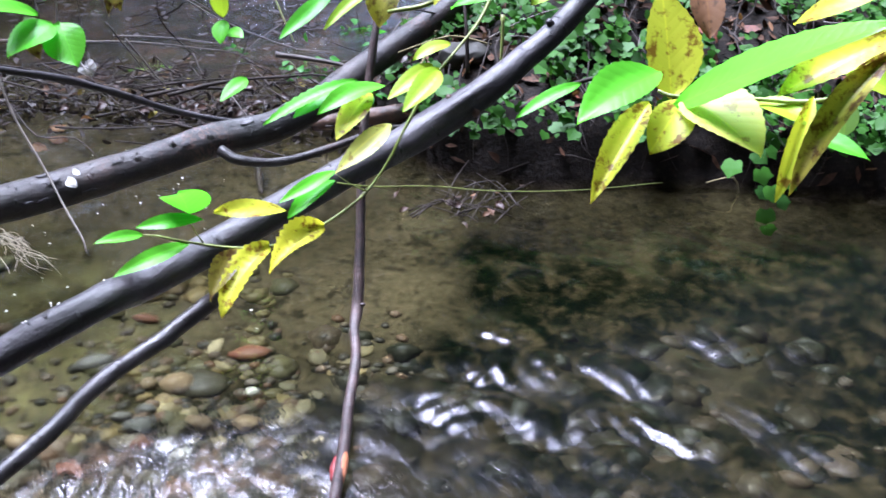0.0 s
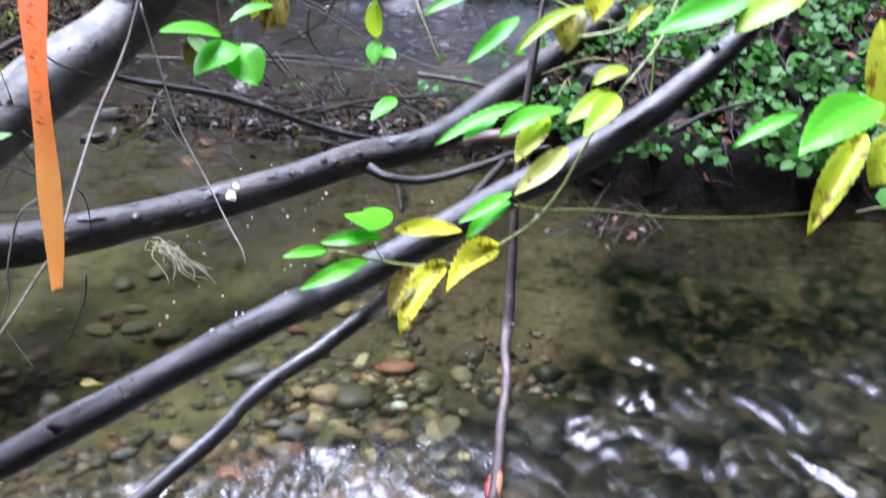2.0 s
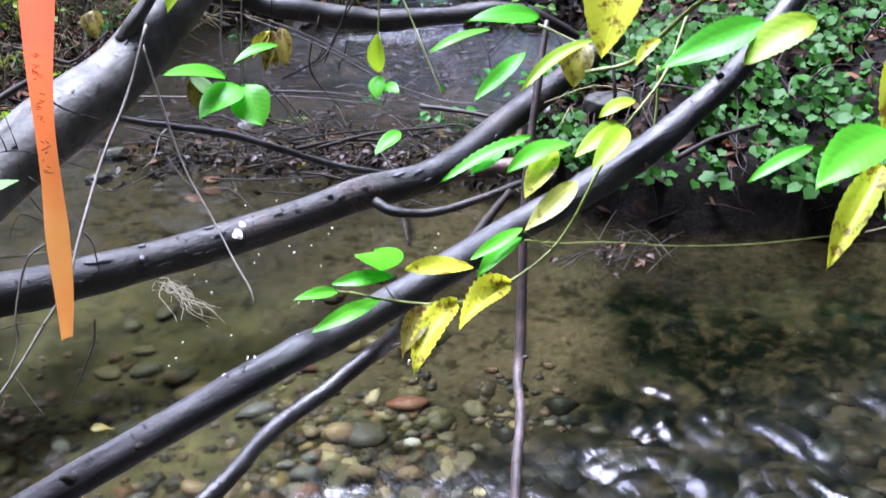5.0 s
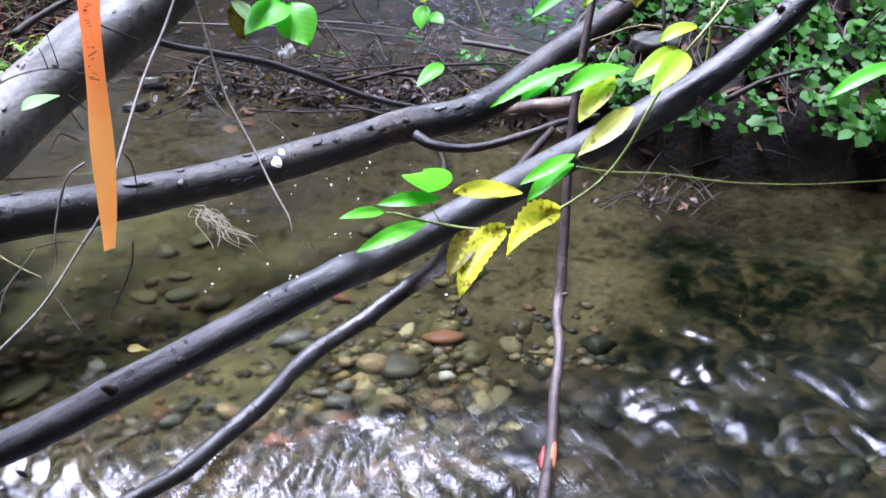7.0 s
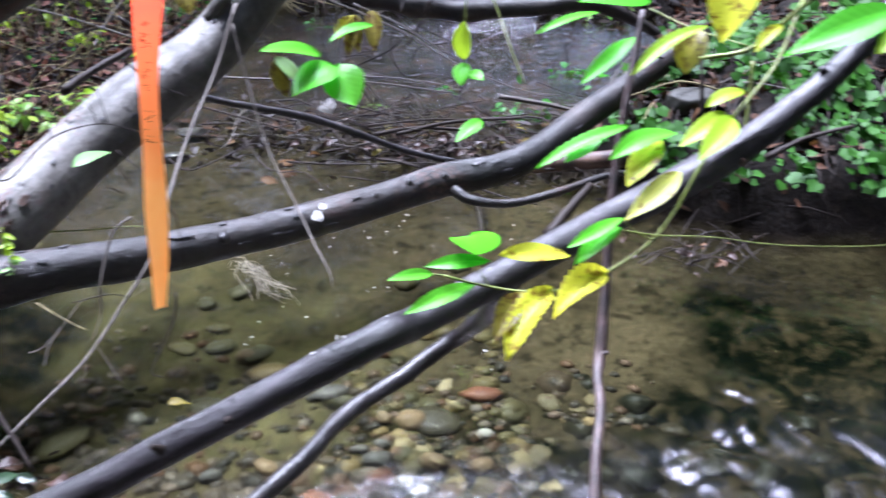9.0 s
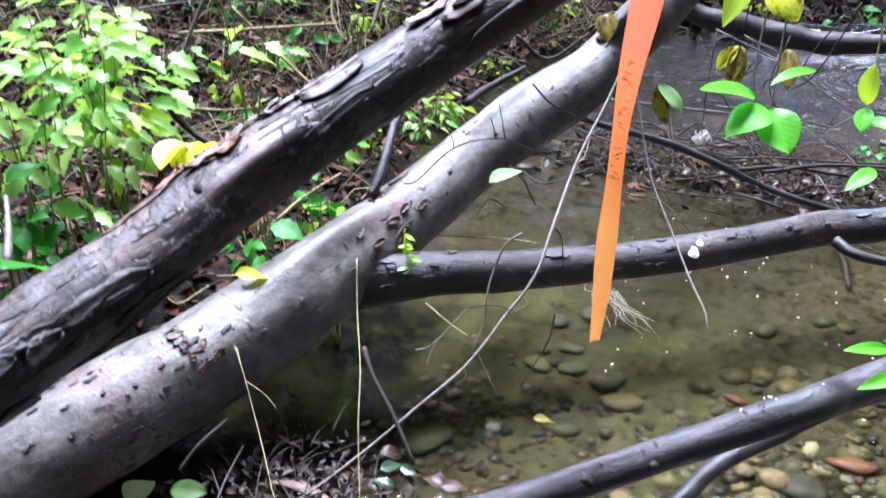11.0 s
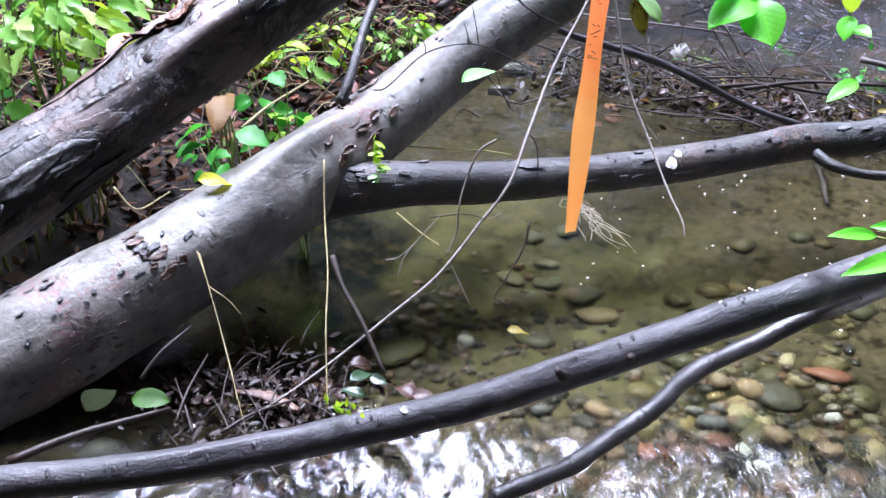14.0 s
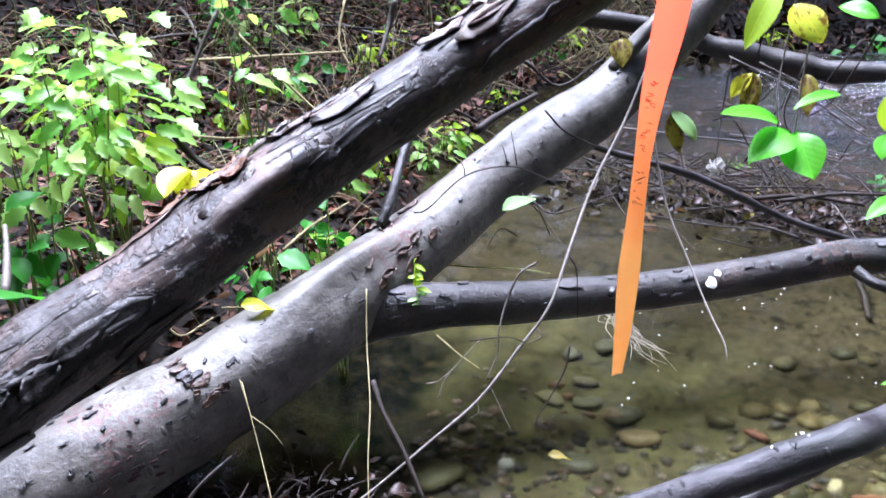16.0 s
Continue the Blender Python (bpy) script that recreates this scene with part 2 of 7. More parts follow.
SHRUB = leaf_material("shrub_leaf", (0.13, 0.40, 0.05), (0.50, 0.64, 0.20), glow=0.5, rough=0.28)
WHITISH = leaf_material("pale_underside_leaf", (0.34, 0.56, 0.20), (0.30, 0.50, 0.16), glow=0.3)

SEED_WHITE = leaf_material("white_petal", (0.88, 0.86, 0.84), (0.84, 0.81, 0.78), vein=(1, 1, 1), glow=0.5, rough=0.5, passed=(1, 1, 1))
MINT = leaf_material("pale_mint_leaf", (0.17, 0.36, 0.10), (0.21, 0.38, 0.13), glow=0.4, rough=0.45)
# two leaves on the drift, their colours darkened to hold its shade
SHADED_PALE_LEAF = leaf_material("shaded_pale_green_leaf", (0.012, 0.015, 0.004), (0.008, 0.011, 0.003), glow=0.15, rough=0.75)
SHADED_PALE_LEAF.node_tree.nodes["Principled BSDF"].inputs["Specular IOR Level"].default_value = 0.05
SHADE_LEAF = leaf_material("shaded_green_leaf", (0.030, 0.078, 0.004), (0.024, 0.06, 0.004), glow=0.2, rough=0.6)
WET_LEAF = leaf_material("wet_grey_green_leaf", (0.018, 0.040, 0.016), (0.010, 0.018, 0.009), glow=0.1, rough=0.35)


def make_tape():
    n = Nodes("orange_flagging_tape")
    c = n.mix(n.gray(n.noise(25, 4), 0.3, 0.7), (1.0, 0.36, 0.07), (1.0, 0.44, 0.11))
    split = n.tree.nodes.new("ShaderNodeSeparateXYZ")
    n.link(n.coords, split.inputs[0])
    # redder top: light passing through the ribbon, put into its colour
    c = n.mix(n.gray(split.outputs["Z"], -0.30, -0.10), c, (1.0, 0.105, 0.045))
    n.done(c, 0.42, n.bump(n.noise(60, 3, stretch=(1, 1, 0.4)), 0.2, 0.002))
    thin = n.node("ShaderNodeBsdfTranslucent")
    n.link(c, thin.inputs["Color"])
    both = n.tree.nodes.new("ShaderNodeMixShader")
    both.inputs[0].default_value = 0.8
    n.link(n.bsdf.outputs[0], both.inputs[1])
    n.link(thin.outputs[0], both.inputs[2])
    n.link(both.outputs[0], n.out.inputs["Surface"])
    return n.mat


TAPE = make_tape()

STONES = stone_material("river_stone", (
    (0.0, (0.014, 0.014, 0.010)), (0.25, (0.030, 0.027, 0.020)), (0.42, (0.054, 0.043, 0.026)), (0.55, (0.052, 0.030, 0.017)),
    (0.66, (0.061, 0.025, 0.014)), (0.78, (0.042, 0.038, 0.027)), (0.9, (0.091, 0.078, 0.052)), (1.0, (0.140, 0.127, 0.099))))
POOL_STONES = stone_material("olive_river_stone", (
    (0.0, (0.036, 0.035, 0.019)), (0.4, (0.054, 0.046, 0.024)), (0.7, (0.078, 0.063, 0.030)), (0.9, (0.117, 0.084, 0.036)), (1.0, (0.165, 0.143, 0.083))))
POOL_COBBLE = stone_material("murky_pool_cobble", (
    (0.0, (0.028, 0.027, 0.013)), (0.35, (0.040, 0.036, 0.016)), (0.7, (0.058, 0.048, 0.019)), (0.9, (0.085, 0.062, 0.024)), (1.0, (0.13, 0.11, 0.06))), island=True)
GRAVEL = stone_material("river_gravel", (
    (0.0, (0.008, 0.008, 0.007)), (0.3, (0.022, 0.019, 0.014)), (0.6, (0.041, 0.032, 0.022)), (0.8, (0.051, 0.026, 0.013)),
    (1.0, (0.082, 0.072, 0.056))), island=True)
STONE_TAN = stone_material("tan_stone", ((0.0, (0.110, 0.078, 0.044)), (1.0, (0.094, 0.070, 0.042))))
STONE_RED = stone_material("red_brick_stone", ((0.0, (0.088, 0.034, 0.021)), (1.0, (0.076, 0.032, 0.018))))
STONE_WHITE = stone_material("white_quartz_stone", ((0.0, (0.259, 0.252, 0.223)), (1.0, (0.216, 0.205, 0.172))))
STONE_GREY = stone_material("grey_stone", ((0.0, (0.070, 0.066, 0.058)), (1.0, (0.038, 0.038, 0.035))))
STONE_GREEN = stone_material("mossy_dark_stone", ((0.0, (0.024, 0.022, 0.013)), (1.0, (0.018, 0.016, 0.010))))


def make_ground():
    n = Nodes("creek_bed_and_bank")
    where = n.place()
    split = n.tree.nodes.new("ShaderNodeSeparateXYZ")
    n.link(where, split.inputs[0])
    big, fine = n.noise(5, 5, 0.6, where=where), n.noise(55, 6, 0.7, where=where)
    sand = n.ramp(fine, (0.3, (0.025, 0.020, 0.011)), (0.55, (0.050, 0.040, 0.022)), (0.8, (0.086, 0.067, 0.039)))
    specks = n.voronoi(70, where=where).outputs["Distance"]
    sand = n.mix(n.gray(specks, 0.12, 0.25, 0.5, 0.0), sand, (0.05, 0.04, 0.025))
    drifted = n.math("MULTIPLY", n.gray(n.noise(26, 6, 0.75, where=where), 0.53, 0.57), n.gray(big, 0.38, 0.55, 0.35, 0.9))
    sand = n.mix(drifted, sand, (0.012, 0.010, 0.006))
    # an olive film over the floor of the pool
    film = n.math("MULTIPLY", n.gray(split.outputs["X"], -0.40, -0.70), n.gray(n.noise(15, 7, 0.72, where=where), 0.42, 0.56, 0.1, 0.85))
    film = n.math("MULTIPLY", film, n.math("MULTIPLY", n.gray(split.outputs["Y"], 1.15, 1.4), n.gray(split.outputs["Y"], 2.0, 1.7)))
    sand = n.mix(film, sand, (0.088, 0.082, 0.034))
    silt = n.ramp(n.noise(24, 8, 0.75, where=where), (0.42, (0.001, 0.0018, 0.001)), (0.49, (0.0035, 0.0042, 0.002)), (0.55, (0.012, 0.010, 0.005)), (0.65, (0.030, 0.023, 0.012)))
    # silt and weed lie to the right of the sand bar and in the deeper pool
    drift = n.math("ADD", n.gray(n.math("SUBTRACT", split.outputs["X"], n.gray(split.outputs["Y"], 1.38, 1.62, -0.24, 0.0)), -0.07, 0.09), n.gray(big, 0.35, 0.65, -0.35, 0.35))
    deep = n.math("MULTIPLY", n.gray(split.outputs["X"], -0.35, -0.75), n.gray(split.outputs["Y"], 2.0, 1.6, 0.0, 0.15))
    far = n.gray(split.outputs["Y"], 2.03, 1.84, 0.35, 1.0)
    # shade behind the fallen tree, put into the bed's colour as black silt
    tree_shade = n.math("MULTIPLY", n.gray(n.math("ADD", split.outputs["X"], n.gray(big, 0.3, 0.7, -0.08, 0.08)), -0.90, -1.02), n.math("MULTIPLY", n.gray(split.outputs["Y"], 1.85, 1.6), n.gray(split.outputs["Y"], 1.02, 1.16)))
    deep = n.math("MAXIMUM", deep, tree_shade)
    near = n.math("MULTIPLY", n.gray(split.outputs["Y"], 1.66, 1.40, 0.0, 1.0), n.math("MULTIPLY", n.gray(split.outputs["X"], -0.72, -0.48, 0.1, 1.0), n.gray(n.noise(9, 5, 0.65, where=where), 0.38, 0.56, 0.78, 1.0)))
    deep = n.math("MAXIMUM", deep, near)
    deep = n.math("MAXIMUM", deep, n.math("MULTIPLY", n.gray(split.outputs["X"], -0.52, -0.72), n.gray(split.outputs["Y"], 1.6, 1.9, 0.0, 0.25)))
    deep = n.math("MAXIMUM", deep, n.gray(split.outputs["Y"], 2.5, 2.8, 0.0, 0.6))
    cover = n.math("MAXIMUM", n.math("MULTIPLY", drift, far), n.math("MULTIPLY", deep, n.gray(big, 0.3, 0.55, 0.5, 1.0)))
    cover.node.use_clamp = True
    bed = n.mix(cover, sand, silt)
    soil = n.ramp(fine, (0.3, (0.0025, 0.0017, 0.0011)), (0.55, (0.009, 0.006, 0.004)), (0.8, (0.033, 0.022, 0.014)))
    c = n.mix(n.gray(n.math("ADD", split.outputs["Z"], n.gray(big, 0.3, 0.7, -0.02, 0.02)), -0.01, 0.02), bed, soil)
    nm = n.bump(n.math("ADD", n.noise(18, 5, where=where), fine), 0.7, 0.012)
    mat = n.done(c, 0.7, nm)
    # no gloss under water
    n.link(n.gray(split.outputs["Z"], 0.0, 0.03, 0.0, 0.12), n.bsdf.inputs["Specular IOR Level"])
    return mat


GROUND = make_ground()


def make_water():
    n = Nodes("clear_creek_water")
    where = n.place()
    turn = n.node("ShaderNodeMapping")
    turn.inputs["Rotation"].default_value = (0, 0, radians(66.5))
    n.link(where, turn.inputs["Vector"])
    flow = turn.outputs["Vector"]
    streak = n.noise(34, 4, 0.6, (0.5, 1.0, 1.0), flow, 0.9)
    small = n.noise(80, 3, 0.5, (0.45, 1.0, 1.0), flow, 0.8)
    tiny = n.noise(230, 2, 0.5, (0.35, 1.0, 1.0), flow)
    split = n.tree.nodes.new("ShaderNodeSeparateXYZ")
    n.link(where, split.inputs[0])
    # chop over the riffle, smooth in the pool
    line = n.math("SUBTRACT", n.math("ADD", n.math("MULTIPLY", split.outputs["X"], 0.50), 1.46), split.outputs["Y"])
    rough = n.gray(line, 0.0, 0.25, 0.12, 1.0)
    rough = n.math("MAXIMUM", rough, n.gray(split.outputs["Y"], 2.6, 3.0, 0.0, 1.3))
    h = n.math("ADD", n.math("MULTIPLY", streak, 0.8), n.math("ADD", n.math("MULTIPLY", small, 0.5), n.math("MULTIPLY", tiny, 0.12)))
    rough = n.math("MULTIPLY", rough, n.gray(split.outputs["X"], -0.1, 0.15, 0.9, 0.4))
    # thin water races in streaks over the cobbles by the fallen tree
    rough = n.math("MULTIPLY", rough, n.gray(split.outputs["X"], -0.15, -0.5, 1.0, 2.4))
    nm = n.bump(n.math("MULTIPLY", h, rough), 0.35, 0.010)
    under = n.node("ShaderNodeBsdfRefraction", Roughness=0.06, IOR=1.33)
    under.inputs["Color"].default_value = (0.74, 0.76, 0.63, 1)
    n.link(nm, under.inputs["Normal"])
    # the still pool by the fallen tree is cloudier than the riffle
    n.link(n.gray(split.outputs["X"], -0.55, 0.0, 0.18, 0.03), under.inputs["Roughness"])
    gloss = n.node("ShaderNodeBsdfGlossy", Roughness=0.11)
    # the reflected sky's lilac is tinted into the gloss colour
    gloss.inputs["Color"].default_value = (0.93, 0.91, 1, 1)
    n.link(nm, gloss.inputs["Normal"])
    # the swift water of the riffle is finely ruffled
    n.link(n.gray(line, -0.05, 0.2, 0.06, 0.22), gloss.inputs["Roughness"])
    fres = n.node("ShaderNodeFresnel", IOR=1.33)
    n.link(nm, fres.inputs["Normal"])
    both = n.tree.nodes.new("ShaderNodeMixShader")
    n.link(fres.outputs[0], both.inputs[0])
    n.link(under.outputs[0], both.inputs[1])
    n.link(gloss.outputs[0], both.inputs[2])
    n.link(both.outputs[0], n.out.inputs["Surface"])
    return n.mat


WATER = make_water()

# ---- mesh helpers ----
ORIGIN = {}


def thing(name, at, label, category, group="", kind=""):
    """An Empty at the thing's base, under which its parts hang."""
    ob = new(name)
    ob.empty_display_size = 0.02
    ob.location = at
    ORIGIN[ob.name] = Vector(at)
    return tagged(ob, label, category, group, kind)


def mesh_of(bm, name, material, smooth=True):
    me = bpy.data.meshes.new(name)
    for fc in bm.faces:
        fc.smooth = smooth
    bm.to_mesh(me)
    bm.free()
    me.materials.append(material)
    return me


def part(name, bm, material, parent, label="", smooth=True):
    """One mesh, made in world places, as a part of a thing or of a part."""
    base = ORIGIN[parent.name]
    for v in bm.verts:
        v.co -= base
    ob = new(name, mesh_of(bm, name, material, smooth))
    ob.parent = parent
    ORIGIN[ob.name] = base
    return tagged(ob, label)


def single(name, bm, material, at, label, category, group="", kind="", smooth=True):
    """A thing of one mesh, made in world places."""
    at = Vector(at)
    for v in bm.verts:
        v.co -= at
    ob = new(name, mesh_of(bm, name, material, smooth))
    ob.location = at
    ORIGIN[ob.name] = at
    return tagged(ob, label, category, group, kind)


def piece(name, me, m, parent):
    """A piece that shares its mesh, at the world pose m, under parent."""
    ob = new(name, me)
    ob.parent = parent
    ob.matrix_local = Matrix.Translation(-ORIGIN[parent.name]) @ m
    ORIGIN[ob.name] = ORIGIN[parent.name]
    return ob


def spline(points, steps):
    """Points along a smooth line through the given ones (position and radius together)."""
    p = [np.array(q, float) for q in points]
    p = [2 * p[0] - p[1]] + p + [2 * p[-1] - p[-2]]
    out = []
    for i in range(1, len(p) - 2):
        for s in range(steps):
            u = s / steps
            out.append(0.5 * (2 * p[i] + (p[i + 1] - p[i - 1]) * u + (2 * p[i - 1] - 5 * p[i] + 4 * p[i + 1] - p[i + 2]) * u ** 2
                              + (3 * p[i] - p[i - 1] - 3 * p[i + 1] + p[i + 2]) * u ** 3))
    out.append(p[-2])
    return out


def tube(bm, points, radii, sides=10, steps=6, rough=0.0, grain=8.0, seed=0.0, lumps=(), tip=False):
    """A round limb through points; rough: uneven relief as a share of the radius; lumps: (place along 0..1, turn, size) knots."""
    line = spline([(*q, r) for q, r in zip(points, radii)], steps)
    n, rings = len(line), []
    skin = bm.verts.layers.float_vector.get("skin") or bm.verts.layers.float_vector.new("skin")
    run = 0.0
    side = None
    for i, q in enumerate(line):
        a, b = line[max(i - 1, 0)][:3], line[min(i + 1, n - 1)][:3]
        way = Vector(b - a).normalized()
        if i:
            run += float(np.linalg.norm(q[:3] - line[i - 1][:3]))
        if side is None:
            side = way.cross(Vector((0.1, 0.2, 1))).normalized()
        side = (side - way * side.dot(way)).normalized()
        up = side.cross(way)
        ring = []
        for k in range(sides):
            ang = 2 * math.pi * k / sides
            out = side * math.cos(ang) + up * math.sin(ang)
            r = max(q[3], 0.0004)
            place = Vector(q[:3]) + out * r
            if rough:
                r *= 1 + rough * (noise.noise(place * grain + Vector((seed, 0, 0))) + 0.5 * noise.noise(place * grain * 3.1))
            for at, turn, size in lumps:
                near = ((i / (n - 1) - at) * n / (steps * 1.2)) ** 2 + (math.sin((ang - turn) / 2) * 3.2) ** 2
                r += size * math.exp(-near * 6)
            made = bm.verts.new(Vector(q[:3]) + out * r)
            made[skin] = (run + seed, math.cos(ang) * q[3], math.sin(ang) * q[3])
            ring.append(made)
        rings.append(ring)
    for a, b in zip(rings, rings[1:]):
        for k in range(sides):
            bm.faces.new((a[k], a[(k + 1) % sides], b[(k + 1) % sides], b[k]))
    bm.faces.new(rings[0][::-1])
    bm.faces.new(rings[-1])
    return bm


def twig(points, radius, taper=0.4, sides=6, steps=5, rough=0.3, bm=None):
    n = len(points)
    return tube(bm or bmesh.new(), points, [radius * (1 + (taper - 1) * i / (n - 1)) for i in range(n)], sides, steps, rough, 60)


def leaf_bm(length, width, fold=0.18, droop=0.25, serrate=0.0, wave=0.06, shape=0.42, seed=0, rows=10, bm=None):
    """A leaf from its base at the origin along +Y, its face to +Z: folded at the rib, curved down, its edge toothed or wavy."""
    bm = bm or bmesh.new()
    rng = random.Random(seed)
    ph = rng.uniform(0, 6)
    sway = rng.uniform(-0.06, 0.06) * length
    grid = []
    for i in range(rows + 1):
        u = i / rows
        bulge = (u ** 0.75) * (1 - u) ** 0.9 / ((shape ** 0.75) * (1 - shape) ** 0.9)
        half = 0.5 * width * min(bulge, 1.08)
        if serrate:
            half *= 1 + serrate * (1 if i % 2 else -1)
        z0 = -droop * length * u * u
        row = []
        for s in (-1, -0.5, 0, 0.5, 1):
            x = s * half
            z = z0 + abs(s) * half * fold * 2 * (1 - 0.3 * abs(s)) + wave * width * math.sin(5 * u + ph + 1.4 * s) * abs(s)
            row.append(bm.verts.new((x + sway * math.sin(3.1 * u), u * length, z)))
        grid.append(row)
    for a, b in zip(grid, grid[1:]):
        for k in range(4):
            bm.faces.new((a[k], a[k + 1], b[k + 1], b[k]))
    bmesh.ops.remove_doubles(bm, verts=bm.verts, dist=1e-5)
    return bm


def set_leaf(parent, base, tip, width, material, face=(0.0, -0.5, 0.87), fold=0.18, droop=0.2, serrate=0.025, wave=0.06, name="leaf", label="", turn=0.0):
    """A leaf from base to tip, its upper side towards face."""
    base, tip = Vector(base), Vector(tip)
    way = tip - base
    length = way.length
    y = way.normalized()
    z = Vector(face)
    z = (z - y * z.dot(y)).normalized()
    z = Matrix.Rotation(radians(turn), 3, y) @ z
    x = y.cross(z)
    m = Matrix((x, y, z)).transposed().to_4x4()
    m.translation = base
    bm = leaf_bm(length, width, fold, droop, serrate, wave, seed=round(1000 * base.x), rows=24)
    # the curve drops the tip, so lift it back to where it belongs
    for v in bm.verts:
        u = v.co.y / length
        v.co.z += droop * length * u
    ob = new(name, mesh_of(bm, name, material))
    ob.parent = parent
    ob.matrix_local = Matrix.Translation(-ORIGIN[parent.name]) @ m
    ORIGIN[ob.name] = ORIGIN[parent.name]
    return tagged(ob, label)


def aim(at, way, face, scale=1.0):
    """A pose with +Y along way and +Z towards face."""
    y = Vector(way).normalized()
    z = Vector(face)
    z = (z - y * z.dot(y)).normalized()
    m = Matrix((y.cross(z), y, z)).transposed().to_4x4() @ Matrix.Scale(scale, 4)
    m.translation = at
    return m


def stone_bm(sx, sy, sz, seed, subdiv=2):
    bm = bmesh.new()
    bmesh.ops.create_icosphere(bm, subdivisions=subdiv, radius=1)
    off = Vector((seed * 3.7, seed * 1.3, 0))
    for v in bm.verts:
        d = v.co.normalized()
        r = 1 + 0.22 * noise.noise(d * 1.1 + off) + 0.08 * noise.noise(d * 2.6 + off)
        v.co = Vector((d.x * sx, d.y * sy, d.z * sz)) * r
    return bm


def rise(x, lo, hi):
    u = np.clip((np.asarray(x, float) - lo) / (hi - lo), 0, 1)
    return u * u * (3 - 2 * u)


# ---- lie of the land ----
def left_shore(y):
    return np.interp(y, [-2, 0.5, 0.85, 1.05, 1.3, 1.6, 2.0, 2.6, 3.4, 4.4, 8], [-1.35, -1.35, -1.36, -1.34, -1.34, -1.38, -1.52, -1.6, -1.7, -1.6, -1.5])


def right_shore(x):
    return np.interp(x, [-0.35, -0.15, 0.0, 0.25, 0.6, 1.0, 1.6, 3], [2.75, 2.42, 2.16, 2.07, 2.08, 2.03, 1.8, 1.5])


def waves_of(x, y, k):
    return (np.sin(1.7 * k * x + 2.3 * k * y + 0.6) * np.sin(2.1 * k * x - 1.4 * k * y + 1.9) + 0.6 * np.sin(3.9 * k * x + 0.7 * k * y) * np.sin(0.9 * k * x - 4.3 * k * y + 0.5))


def land(x, y):
    """The ground's height: a shallow creek bed, a low stick dam with a pool behind it, a cut bank and a sloping bank."""
    x, y = np.asarray(x, float), np.asarray(y, float)
    to_left = x - left_shore(y)
    to_right = np.maximum(right_shore(x) - y, np.interp(y, [2.4, 3.0, 4.4], [-0.2, -0.05, 0.2]) - x)
    s = np.minimum(np.minimum(to_left, to_right), np.minimum(4.35 - y, y - 0.12 + 0.35 * np.minimum(x, 1.5)))
    bed = -np.interp(y, [0, 1.5, 1.8, 2.2, 2.4, 2.8], [0.16, 0.155, 0.12, 0.075, 0.05, 0.13]) * rise(s, 0.0, 0.22)
    dam = 0.085 * np.exp(-((y - 2.55 - 0.05 * np.sin(4 * x)) / 0.12) ** 2) * rise(x, -1.35, -1.1)
    right_side = (to_right < np.minimum(to_left, 4.35 - y))
    cut = 0.15 * rise(-s, 0.0, 0.05) + 0.42 * np.maximum(-s - 0.05, 0)
    # upstream the valley floor stays low
    valley = np.exp(-((x + 0.6) / 1.5) ** 2) * rise(y, 3.8, 4.3)
    slope = 0.03 * rise(-s, 0, 0.05) + 0.24 * (1 - 0.85 * valley) * np.maximum(-s - 0.05, 0)
    bank = np.where(right_side, cut, slope)
    bank = np.minimum(bank, 4.5 + 0.03 * np.abs(s))
    bar = 0.17 * np.exp(-((x + 1.04) / 0.13) ** 2 - ((y - 0.98) / 0.10) ** 2)
    h = np.where(s > 0, bed + dam + bar, bank)
    return h + 0.006 * waves_of(x, y, 9) + 0.022 * waves_of(x, y, 2.3) * (s < 0) + 0.05 * waves_of(x, y, 0.9) * rise(-s, 0.3, 1.5)


def ground_at(x, y):
    return float(land(x, y))


def sheet(name, xs, ys, height, material, label, category):
    gx, gy = np.meshgrid(xs, ys)
    gz = height(gx, gy)
    verts = np.stack([gx, gy, gz], -1).reshape(-1, 3)
    w = len(xs)
    idx = np.arange(len(verts)).reshape(len(ys), w)
    quads = np.stack([idx[:-1, :-1], idx[:-1, 1:], idx[1:, 1:], idx[1:, :-1]], -1).reshape(-1, 4)
    me = bpy.data.meshes.new(name)
    me.from_pydata(verts.tolist(), [], quads.tolist())
    me.polygons.foreach_set("use_smooth", [True] * len(quads))
    me.materials.append(material)
    return tagged(new(name, me), label, category, kind="structure")


def spaced(lo, a, b, hi, step):
    out = list(np.arange(a, b, step))
    left, right, d = [], [], step
    q = a
    while q > lo:
        d *= 1.25
        q -= d
        left.append(q)
    q, d = out[-1], step
    while q < hi:
        d *= 1.25
        q += d
        right.append(q)
    return np.array(left[::-1] + out + right)


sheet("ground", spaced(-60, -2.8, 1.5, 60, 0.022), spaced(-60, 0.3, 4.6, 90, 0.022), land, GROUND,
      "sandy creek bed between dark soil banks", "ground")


SPILL, SPILL_2, SPILL_3 = (-0.399, 1.111, -0.000), (-0.837, 0.962, 0.000), (-0.697, 1.008, 0.000)


HUMPS = ((0.13, 1.56), (0.11, 1.42), (0.07, 1.30), (0.15, 1.30), (0.28, 1.31), (0.09, 1.17), (0.18, 1.17), (0.27, 1.18), (-0.03, 1.18), (0.60, 1.43), (0.45, 1.25), (0.48, 1.45), (0.52, 1.17), (0.32, 1.18), (-0.00, 1.24), (0.05, 1.33))


